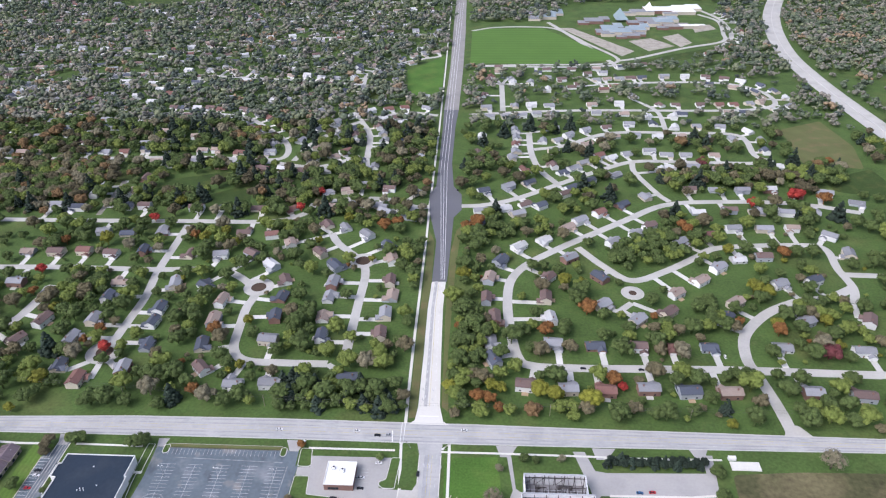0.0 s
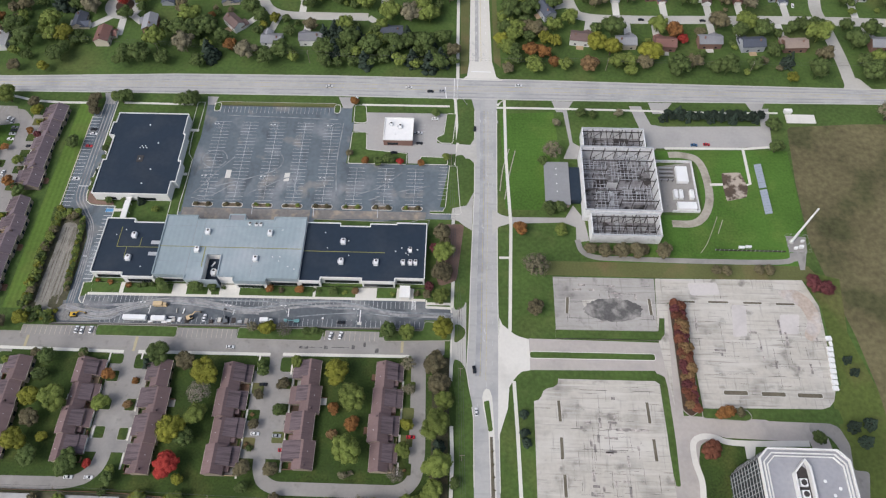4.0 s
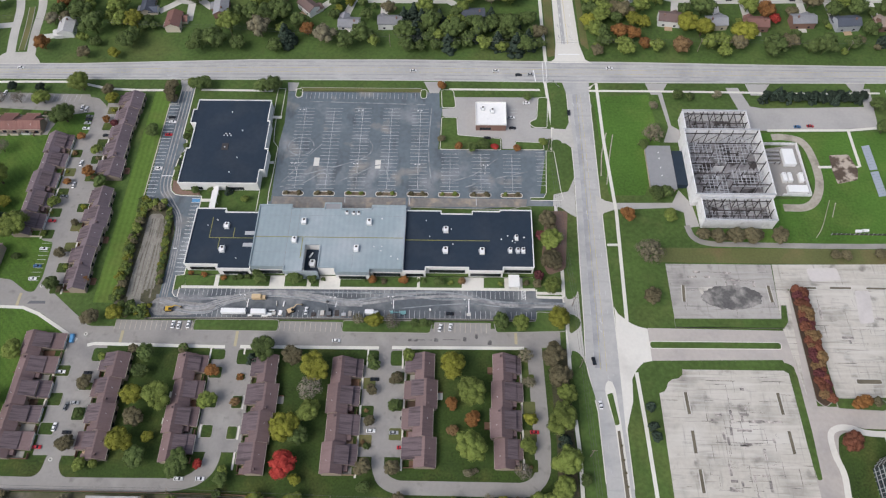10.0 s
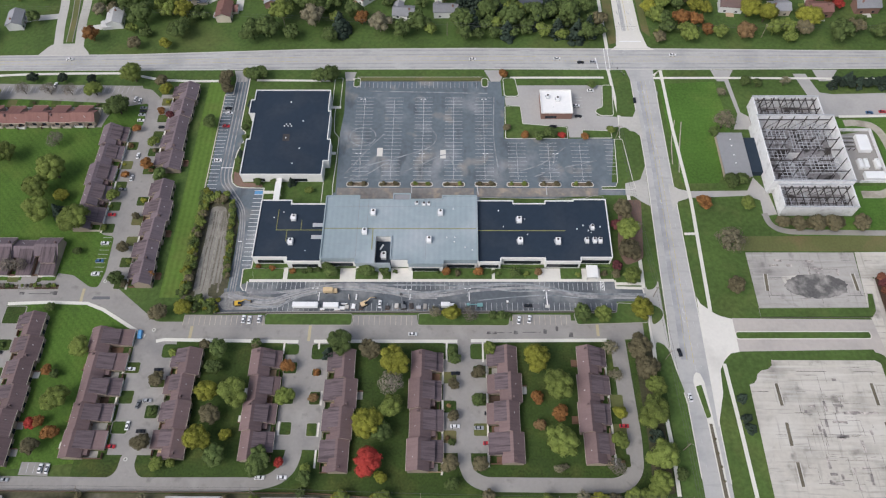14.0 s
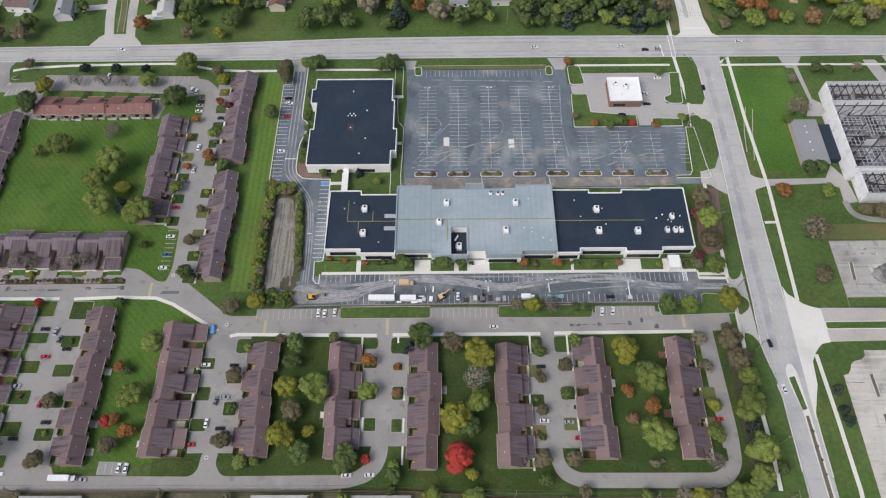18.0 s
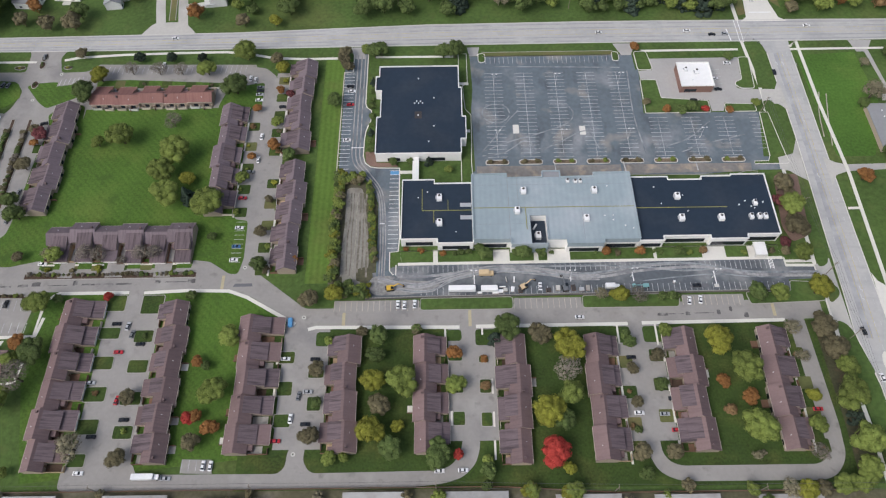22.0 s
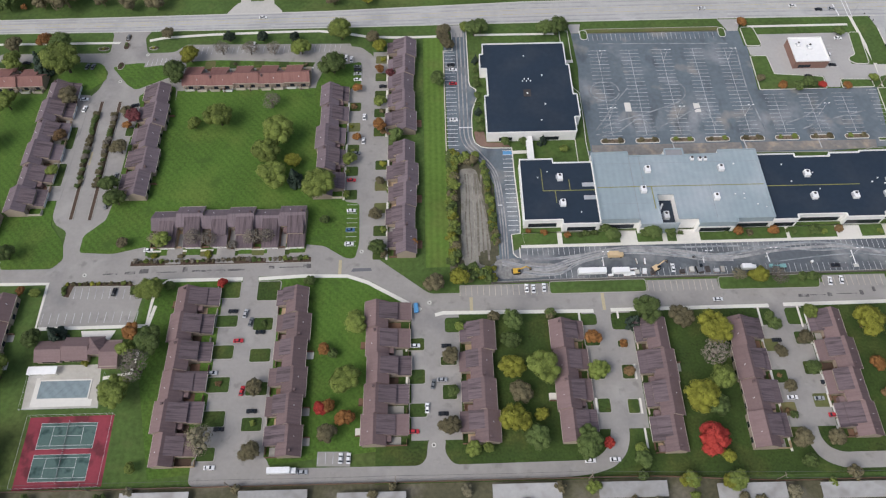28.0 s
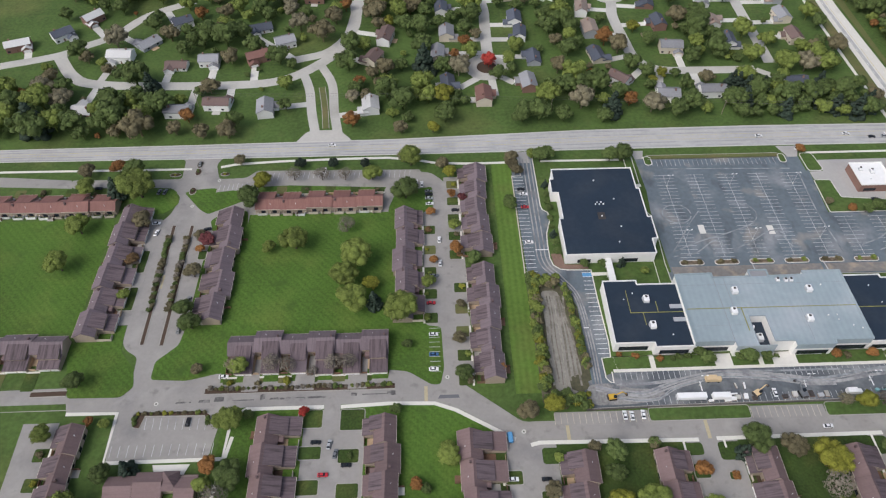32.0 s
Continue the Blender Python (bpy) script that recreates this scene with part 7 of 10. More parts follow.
for x in (-289.6, -283.5, -277.5):
    box("post", x, -148.3, 0, x + 0.2, -148.1, 2.6, WHITEMETAL, awning)
strip("path", [(-257, -150), (-245, -148), (-243, -132), (-240, -115)], 1.6, 0.1, WALK, "pale concrete path by the pool", "path", curve=False)
courts = surface("tennis_court", [(-284.3, -167), (-248.2, -166.6), (-247.5, -196.5), (-284, -197.5)], 0.06, COURTRED, "pair of green tennis courts on red surround", "tennis court")
for cy in (-175.2, -188.6):
    x0, x1, y0, y1 = -278.5, -254.7, cy - 5.5, cy + 5.5
    g = boxes("court", [(x0, y0, 0, x1, y1, 0.14)], COURTGREEN, courts)
    paint(g, [(x0, y0, x1, y0), (x0, y1, x1, y1), (x0, y0, x0, y1), (x1, y0, x1, y1), (x0, y0 + 1.37, x1, y0 + 1.37), (x0, y1 - 1.37, x1, y1 - 1.37), (x0 + 5.5, y0 + 1.37, x0 + 5.5, y1 - 1.37), (x1 - 5.5, y0 + 1.37, x1 - 5.5, y1 - 1.37), (x0 + 5.5, cy, x1 - 5.5, cy)], 0.09, 0.17, WHITEMETAL, "court_lines")
    xm = (x0 + x1) / 2
    net = thing("tennis_net", xm, cy, 0.14, 0, "dark tennis net between two posts", "net", "tennis nets")
    boxes("mesh_panel", [(-0.012, -6.2, 0.1 + 0.2 * k, 0.012, 6.2, 0.124 + 0.2 * k) for k in range(4)] + [(-0.01, -6.1 + 0.4 * k, 0.08, 0.01, -6.08 + 0.4 * k, 0.9) for k in range(31)], STEEL, net)
    box("tape", -0.03, -6.2, 0.9, 0.03, 6.2, 0.97, METAL, net)
    for s in (-6.3, 6.3):
        tube("post", (0, s, 0), (0, s, 1.1), 0.07, 0.07, METAL, net, 6)
fence2 = thing("court_fence", 0, 0, label="tall wire fence posts round the tennis courts", category="fence")
for i in range(13):
    for y in (-167 + 0.03 * i, -197):
        tube("post", (-284 + i * 3, y, 0), (-284 + i * 3, y, 3), 0.05, 0.05, METAL, fence2, 5)
boxes("rail", [(-284.2, -166.8, 2.9, -248, -166.72, 2.98), (-284.2, -197.2, 2.9, -248, -197.12, 2.98), (-284.25, -197, 2.9, -284.17, -167, 2.98), (-247.9, -196.5, 2.9, -247.82, -166.6, 2.98)], METAL, fence2)
for i, (x, y) in enumerate(((-224, -202.6), (-176, -202.8), (-136, -204.5), (-73, -202.6), (-30, -202.8), (18, -204.5), (60, -205), (104, -205.4))):
    cp = thing("carport", x, y, 0, 0, "long low carport with a grey corrugated roof", "carport", "carports")
    slope("roof", [(-14, 2.6, 3.0), (14, 2.6, 3.0), (14, -3.6, 2.5), (-14, -3.6, 2.5)], 0.2, CARPORT, cp)
    for s in (-13, -4, 4, 13):
        for yy in (-3, 2):
            box("post", s - 0.1, yy, 0, s + 0.1, yy + 0.2, 2.5, METAL, cp)


# ---------------------------------------------------------------- northern streets
STREETS = []


def street(pts, width=8.0, z=0.06, material=None, curve=True):
    line = smooth(pts) if curve else [tuple(q) for q in pts]
    STREETS.append(line)
    ob = piece("road", *ribbon_data(line, width, -0.2, level(z)), material or STREET)
    tagged(ob, "pale concrete residential street", "road", kind="structure")
    return ob


def turning_circle(x, y, r, island=0.0):
    ring = [(x + r * math.cos(i * math.pi / 12), y + r * math.sin(i * math.pi / 12)) for i in range(24)]
    surface("road", ring, 0.07, STREET, "pale concrete turning circle", "road")
    if island:
        surface("planting_island", [(x + (a - x) * island / r, y + (b - y) * island / r) for a, b in ring], 0.16, MULCH, "round planted island in a turning circle", "planting island")


street([(418.8, 83.3), (417.9, 111.0), (414.2, 145.6), (412.1, 165.9), (420.8, 195.2), (449.6, 225.6), (484.9, 244.7), (511.2, 249.7), (539.8, 266.1)], 9)
street([(507.6, 148.5), (409.2, 150.8), (325.1, 149.6), (276.2, 148.8), (240.5, 150.4), (229.8, 160.5), (225.2, 193.3), (223.8, 233.3), (228.2, 268.4), (244.2, 295.2), (273.1, 321.8), (300.2, 343.3), (354.3, 384.7), (401.9, 419.3), (458.1, 429.3), (547.2, 427.6), (610.4, 408.3)], 8.5)
street([(409.0, 150.1), (459.1, 149.6), (538.7, 148.7)], 8.5)
street([(530.2, 241.8), (539.8, 266.1), (539.1, 297.1), (541.8, 332.7), (517.1, 339.3), (438.8, 332.1), (411.7, 314.2), (375.3, 288.1), (341.1, 271.5), (318.5, 294.2), (296.9, 328.5)], 8)
street([(535.5, 287.7), (564.7, 286.6), (600.5, 284.8)], 8)
turning_circle(*(337.8, 251.8), 10.5, 3.6)
street([(334.3, 236.4), (320.9, 223.6)], 6)
street([(410.9, 428.3), (401.4, 447.3), (386.2, 501.9), (388.1, 531.7)], 7)
street([(175.1, 411.7), (202.4, 414.8), (239.5, 430.8), (292.1, 469.0), (341.0, 503.9), (391.7, 533.3), (458.0, 533.0), (557.1, 533.5), (545.9, 556.1), (544.2, 619.6), (467.0, 625.7), (375.7, 623.7), (310.2, 580.7), (268.8, 567.1)], 8)
street([(289.1, 470.5), (271.9, 508.3), (264.6, 558.2), (265.5, 623.3)], 8)
street([(451.8, 625.3), (456.5, 700.7), (443.0, 734.9)], 7)
street([(186.8, 688.8), (331.3, 707.3), (552.2, 711.5), (621.9, 726.5), (640.1, 755.2), (629.9, 800.1), (587.0, 831.3), (498.7, 835.4), (388.7, 822.7)], 8)
street([(232.0, 696.3), (233.4, 820.3)], 8)
street([(189.1, 916.6), (431.9, 922.9), (649.9, 1048.1), (697.4, 1212.1), (671.4, 1333.3)], 9)
street([(431.9, 922.9), (382.9, 1083.7), (339.2, 1210.4)], 9)
# western side
street([(77.7, 146.9), (41.1, 147.1), (10.7, 149.0), (-2.9, 162.8), (-6.5, 190.4), (-8.4, 218.4), (-6.5, 242.4), (-21.1, 259.9), (-41.1, 275.2)], 8)
street([(90.4, 154.2), (90.5, 189.4), (90.4, 229.6), (90.3, 274.0), (82.1, 297.8), (55.9, 327.7), (44.1, 349.0)], 8)
street([(-106.2, 150.4), (-106.5, 179.8), (-105.9, 207.4), (-105.8, 232.7), (-110.9, 273.3), (-112.1, 318.2), (-113.3, 362.0)], 8)
street([(-301.3, 275.0), (-213.8, 277.3), (-114.6, 276.1), (-61.2, 279.4)], 8)
street([(-353.1, 367.9), (-225.2, 368.6), (-117.1, 370.0), (-27.8, 372.2), (7.4, 390.7), (12.6, 413.0)], 8)
street([(-241.8, 168.3), (-218.0, 178.9), (-202.9, 208.8), (-203.7, 245.9)], 8)
street([(-221.1, 380.6), (-224.4, 426.9), (-227.8, 463.5)], 6, material=SOIL)
street([(12.6, 413.0), (30.1, 419.7), (60.2, 426.8), (97.7, 425.0), (126.5, 409.3), (144.8, 409.8)], 8)
street([(-439.7, 523.3), (-313.4, 525.8), (-161.7, 533.5), (-75.4, 522.6), (-4.3, 508.8), (45.6, 540.6)], 8)
street([(-95.3, 527.3), (-53.1, 533.4), (-57.9, 577.9), (-102.3, 635.8), (-155.2, 677.6), (-259.7, 686.8)], 8)
street([(-36.7, 525.3), (-20.5, 588.1), (30.1, 659.5), (91.7, 693.6), (137.8, 683.4)], 8)
street([(55.5, 536.0), (49.2, 608.8), (30.1, 659.5)], 8)
street([(12.9, 776.7), (13.0, 874.2), (69.5, 937.5), (127.7, 971.6)], 8)
street([(-536.2, 716.9), (-511.3, 767.9), (-470.1, 852.3), (-369.5, 868.8), (-147.8, 842.5), (7.1, 816.7)], 8)
street([(-640.5, 998.4), (-374.5, 983.3), (-164.5, 1079.1), (120.2, 1122.0)], 8)
street([(-817.0, 1181.5), (-460.9, 1206.5), (-106.5, 1255.8), (129.9, 1306.6)], 8)
for x, y, r, k in ((-108.2, 155.3, 15, 7), (-6.0, 250, 14, 7), (84.8, 297.8, 13, 7.5)):
    turning_circle(x, y, r, k)
# boulevard and western streets
street([(-447.5, 167.6), (-412.1, 178.6), (-395.6, 190.0), (-377.2, 203.8), (-358.8, 229.9), (-328.5, 249.0)], 8)
street([(-410.1, 178.6), (-393.5, 154.6), (-374.4, 144.4), (-324.1, 140.8), (-270.9, 141.0), (-248.5, 145.3), (-232.2, 155.8), (-215.8, 173.4), (-207.0, 193.0), (-202.9, 219.1), (-200.8, 247.2)], 8.5)
street([(-220.0, 82.4), (-225.3, 109.2), (-228.9, 133.3), (-234.5, 151.3)], 6)
street([(-205.9, 81.9), (-210.6, 108.8), (-214.2, 139.1), (-222.8, 160.1)], 6)
strip("planting_island", [(-214.9, 93.1), (-217.3, 114.8), (-220.8, 136.1)], 3.8, 0.17, VERGE, "planted boulevard median", "planting island", edge=KERBGREY)
surface("road", [(-233.7, 78.6), (-226.1, 91.2), (-206.5, 91.7), (-197.0, 80.5)], 0.09, STREET, "pale street mouth at the main road", "road", r=4)
surface("road", [(411.6, 82.0), (417.2, 93.4), (425.4, 93.7), (433.3, 81.6)], 0.09, STREET, "pale street mouth at the main road", "road", r=2)
# the motorway far to the north-east
mway = street([(926.3, 1534.7), (810.5, 1259.0), (751.7, 1030.9), (738.0, 855.8), (745.3, 633.6), (757.7, 461.3)], 34, 0.2, STREET)
piece("grass_median", *ribbon_data(smooth([(926.3, 1534.7), (810.5, 1259.0), (751.7, 1030.9), (738.0, 855.8), (745.3, 633.6), (757.7, 461.3)]), 1.6, 0, 0.9), KERB, mway)
# open fields in the north
surface("field", [(181.0, 932.4), (182.6, 1156.2), (324.2, 1165.7), (442.6, 958.5), (345.5, 928.1)], 0.06, mat("sports_turf", (0.085, 0.165, 0.030), 0.95, (0.02, 0.08), (0.3, 0.08), lines=("Y", 0.02, 0.06)), "bright mown school field", "field")
surface("field", [(453.4, 935.8), (655.1, 1048.2), (659.6, 1012.1), (521.3, 936.7)], 0.05, LAWN, "mown school grass", "field")
for spots in ([(359.4, 1165.9), (383.3, 1166.1), (479.1, 1006.7), (451.4, 975.3)], [(479.7, 1072.9), (525.1, 1092.8), (558.8, 1039.9), (504.6, 1007.0)], [(549.4, 1100.9), (585.3, 1125.3), (596.6, 1062.6), (568.5, 1032.7)], [(625.4, 1176.2), (663.9, 1194.0), (668.8, 1159.3), (620.1, 1133.8)]):
    surface("parking_lot", spots, 0.08, DIRT, "pale school car park", "parking lot")
surface("field", [(86.9, 765.2), (75.7, 890.2), (135.8, 971.7), (138.9, 778.9)], 0.06, BRIGHTLAWN, "bright green lot by the avenue", "field")
surface("field", [(-185.9, 443.6), (-175.4, 469.1), (-113.0, 490.8), (-95.7, 480.3), (-143.0, 437.5)], 0.06, LAWN, "green clearing among trees", "field", r=4)
surface("field", [(-113.3, 391.0), (-114.1, 431.2), (-80.9, 453.6), (-64.8, 432.5), (-57.7, 396.4)], 0.06, LAWN, "green clearing among trees", "field", r=4)
surface("field", [(-319.5, 425.8), (-304.2, 447.8), (-272.9, 427.0), (-300.9, 416.5)], 0.06, LAWN, "green clearing among trees", "field", r=4)
surface("field", [(607.5, 640.5), (673.2, 672.5), (681.0, 585.5), (664.5, 518.0), (596.2, 532.3)], 0.06, VERGE, "patchy brown and green meadow", "field", r=6)
surface("field", [(601.3, 485.9), (671.2, 518.1), (675.3, 487.8), (654.7, 444.8), (605.4, 457.3)], 0.06, LAWN, "green meadow beside woods", "field", r=6)
surface("field", [(-662.0, 1347.9), (-597.1, 1416.2), (-459.8, 1416.1), (-466.7, 1359.1)], 0.06, LAWN, "far green clearing", "field", r=6)

# ---------------------------------------------------------------- houses
ROOFS = {
    "g": mat("grey_shingle", (0.250, 0.252, 0.265), 0.85, (0.1, 0.08), (1.0, 0.10), rnd=0.2),
    "n": mat("slate_blue_shingle", (0.080, 0.090, 0.115), 0.85, (0.1, 0.08), (1.0, 0.10), rnd=0.2),
    "b": mat("brown_shingle", (0.150, 0.105, 0.095), 0.85, (0.1, 0.08), (1.0, 0.10), rnd=0.15),
    "t": mat("tan_shingle", (0.310, 0.245, 0.205), 0.85, (0.1, 0.08), (1.0, 0.10), rnd=0.15),
    "r": mat("red_shingle", (0.185, 0.098, 0.082), 0.85, (0.1, 0.08), (1.0, 0.10), rnd=0.15),
    "w": mat("pale_shingle", (0.50, 0.495, 0.485), 0.85, (0.1, 0.08), (1.0, 0.10), rnd=0.15),
}
TONE = {"g": "grey", "n": "slate-blue", "b": "brown", "t": "tan", "r": "red-brown", "w": "pale grey"}
WALLS = [WHITEWALL, WHITEWALL, WHITEWALL, mat("cream_siding", (0.56, 0.50, 0.41), 0.8, (0.1, 0.05), (1.2, 0.05), rnd=0.15), mat("grey_siding", (0.36, 0.38, 0.41), 0.8, (0.1, 0.05), (1.2, 0.05), rnd=0.2), BRICK]
HOUSES = []


def nearest_street(x, y):
    best = None
    for line in STREETS:
        for a, b in zip(line, line[1:]):
            a, b, q = Vector(a), Vector(b), Vector((x, y))
            d = b - a
            u = max(0.0, min(1.0, (q - a).dot(d) / max(d.length_squared, 1e-6)))
            e = a + d * u
            k = (e - q).length
            if best is None or k < best[0]:
                best = (k, e, d.normalized())
    return best


def house(x, y, tone, seed, far=False):
    """A gabled house with its long side to the nearest street, a garage wing and a driveway."""
    random.seed(seed)
    d, e, along = nearest_street(x, y)
    if d < 7.5:
        return
    turn = math.degrees(math.atan2(along.y, along.x))
    to = Vector((e.x - x, e.y - y))
    if (Matrix.Rotation(radians(turn), 2) @ Vector((0, -1))).dot(to) < 0:
        turn += 180
    HOUSES.append((x, y))
    ob = thing("house", x, y, 0, turn + random.uniform(-4, 4), "%s-roofed family house with pale siding" % TONE[tone], "house", "houses")
    w, dp = random.uniform(13, 17), random.uniform(8.6, 10.4)
    eave = random.choice((3.0, 5.0, 5.2, 5.5))
    wall, roof = random.choice(WALLS), ROOFS[tone]
    gable(ob, -w / 2, -dp / 2, w / 2, dp / 2, eave, eave + 2.4, "x", wall, roof, 0.45)
    side = random.choice((-1, 1))
    gx0, gx1 = (w / 2 - 6.4, w / 2 + 0.2) if side > 0 else (-w / 2 - 0.2, -w / 2 + 6.4)
    gable(ob, gx0, -dp / 2 - 3.2, gx1, -dp / 2 + 3.0, 2.7, 4.6, "y", wall, roof, 0.4)
    gm = (gx0 + gx1) / 2
    box("garage_door", gm - 2.4, -dp / 2 - 3.28, 0.05, gm + 2.4, -dp / 2 - 3.2, 2.2, WHITEWALL, ob)
    if not far:
        box("door", -side * 1.2 - 0.5, -dp / 2 - 0.08, 0.2, -side * 1.2 + 0.5, -dp / 2, 2.3, BROWNWOOD, ob)
        for k in range(1):
            xx = -side * (w / 2 - 1.6 - k * 2.6)
            box("window", xx - 0.8, -dp / 2 - 0.06, 0.9, xx + 0.8, -dp / 2, 2.2, DARKGLASS, ob)
        for k in range(2):
            xx = -w / 2 + w * (k + 0.5) / 2
            box("window", xx - 0.8, dp / 2, 0.9, xx + 0.8, dp / 2 + 0.06, 2.2, DARKGLASS, ob)
        box("chimney", -side * w * 0.28 - 0.5, 0.6, eave, -side * w * 0.28 + 0.5, 1.5, eave + 3.2, BRICK, ob)
        if random.random() < 0.5:
            boxes("deck", [(-2.6, dp / 2 + 0.1, 0, 2.6, dp / 2 + 3.6, 0.4)], TIMBER if random.random() < 0.5 else KERB, ob)
    m = ob.matrix_world
    a = m @ Vector((gm, -dp / 2 - 3.3, 0))
    d2, e2, al = nearest_street(a.x, a.y)
    if d2 < 45:
        q = piece("driveway", *ribbon_data([(a.x, a.y), (a.x + (e2.x - a.x) * 0.97, a.y + (e2.y - a.y) * 0.97)], 5.2, -0.1, level(0.0) + 0.015), HOUSEDRIVE)
        tagged(q, "pale concrete house driveway", "driveway", kind="structure")


def inside(x, y, poly):
    k = False
    for (x0, y0), (x1, y1) in zip(poly, poly[1:] + poly[:1]):
        if (y0 > y) != (y1 > y) and x < (x1 - x0) * (y - y0) / (y1 - y0) + x0:
            k = not k
    return k


# open ground without houses or woods
CLEAR = [[(169.7, 906.9), (175.1, 1200.4), (339.9, 1219.5), (389.3, 1359.6), (730.7, 1414.9), (654.8, 1029.9), (518.5, 924.0)], [(83.9, 760.1), (71.0, 899.4), (137.1, 988.9), (143.0, 766.2)], [(-187.5, 439.2), (-176.6, 472.1), (-111.0, 495.6), (-93.9, 478.8), (-141.5, 433.3)],
         [(-113.6, 388.4), (-115.0, 434.0), (-80.4, 456.5), (-63.4, 432.6), (-55.7, 393.9)], [(602.3, 636.4), (679.7, 679.0), (686.2, 589.2), (665.7, 513.3), (590.9, 527.3)], [(596.8, 482.8), (676.1, 521.4), (696.2, 488.3), (673.4, 442.7), (602.9, 454.4)], [(-656.9, 1337.0), (-611.5, 1434.1), (-452.1, 1433.8), (-456.2, 1348.1)]]
for k, (x, y) in enumerate([(-235, 247), (-135, 194), (-142, 168), (-82, 133), (-84, 250), (10, 120), (39, 120), (24, 172), (63, 255), (63, 234), (117, 210), (83, 342), (96, 391), (124, 443), (65, 456), (58, 358), (-135, 346), (-195, 341), (-276, 398), (-57, 300), (-34, 508), (-96, 502), (-295, 509), (69, 508), (239, 537), (232, 456), (240, 391), (208, 176), (266, 122), (326, 124), (447, 124), (506, 173), (444, 177), (475, 210), (473, 266), (425, 291), (334, 208), (307, 229), (259, 175), (286, 304)]):
    house(x, y, "g", 100 + k, far=y > 330)
for k, (x, y) in enumerate([(400, 336), (461, 365), (493, 366), (554, 353), (558, 319), (498, 403), (528, 401), (558, 402), (498, 453), (469, 455), (588, 448), (614, 427), (385, 435), (305, 378), (333, 335), (359, 352), (328, 526), (414, 558), (457, 513), (361, 491), (-349, 190), (-301, 166), (-251, 187), (-311, 110), (-255, 111)]):
    house(x, y, "g", 160 + k, far=y > 330)
for k, (x, y) in enumerate([(-138, 305), (-138, 227), (-136, 136), (-75, 163), (-82, 192), (-84, 212), (-55, 248), (-30, 165), (97, 128), (22, 203), (20, 233), (60, 284), (67, 178), (108, 320), (124, 382), (-82, 398), (-169, 340), (-249, 392), (-194, 398), (256, 469), (203, 443), (196, 373), (219, 297), (210, 153), (356, 122), (506, 272), (293, 174), (385, 175), (311, 272), (409, 211), (356, 417), (327, 471), (266, 410), (-414, 202), (-330, 215), (-271, 207)]):
    house(x, y, "n", 220 + k, far=y > 330)
for k, (x, y) in enumerate([(-225, 301), (-168, 300), (-179, 191), (-187, 165), (-20, 135), (17, 260), (41, 306), (116, 260), (116, 182), (38, 364), (-47, 345), (-46, 397), (-115, 395), (-175, 398), (-89, 302), (-27, 303), (-204, 469), (-70, 500), (-182, 504), (196, 545), (205, 235), (212, 207), (234, 125), (483, 122), (529, 213), (474, 312), (363, 220), (258, 238), (326, 173), (263, 270), (470, 405), (438, 452), (376, 368), (519, 509), (295, 438), (-323, 162), (-287, 117)]):
    house(x, y, "b", 280 + k, far=y > 330)
for k, (x, y) in enumerate([(-255, 302), (-137, 251), (-32, 224), (-30, 196), (7, 323), (63, 205), (120, 238), (114, 296), (290, 362), (208, 267), (386, 122), (403, 269), (376, 248), (424, 235), (522, 368), (488, 511)]):
    house(x, y, "t", 340 + k, far=y > 330)
for k, (x, y) in enumerate([(-197, 303), (-113, 119), (-16, 339), (294, 121), (359, 174), (432, 354), (554, 443), (328, 395), (348, 543), (-268, 169)]):
    house(x, y, "r", 400 + k, far=y > 330)
for k, (x, y) in enumerate([(-2, 283), (-121, 502), (124, 528), (264, 339), (238, 324), (449, 308), (260, 208), (435, 402), (529, 456), (419, 502), (-398, 223), (-441, 189), (-364, 173), (-373, 114), (-187, 112)]):
    house(x, y, "w", 460 + k, far=y > 330)

# further houses along the far streets
random.seed(77)
spots = []
for line in STREETS[7:14] + STREETS[17:33]:
    run = 0.0
    for a, b in zip(line, line[1:]):
        a, b = Vector(a), Vector(b)
        run += (b - a).length
        if run > 18:
            run = 0
            nrm = Vector((-(b - a).y, (b - a).x)).normalized()
            for s in (-1, 1):
                if random.random() < 0.85:
                    q = b + nrm * s * random.uniform(16, 21)
                    spots.append((q.x, q.y))
count = 0
FV, FF, FM = [], [], []


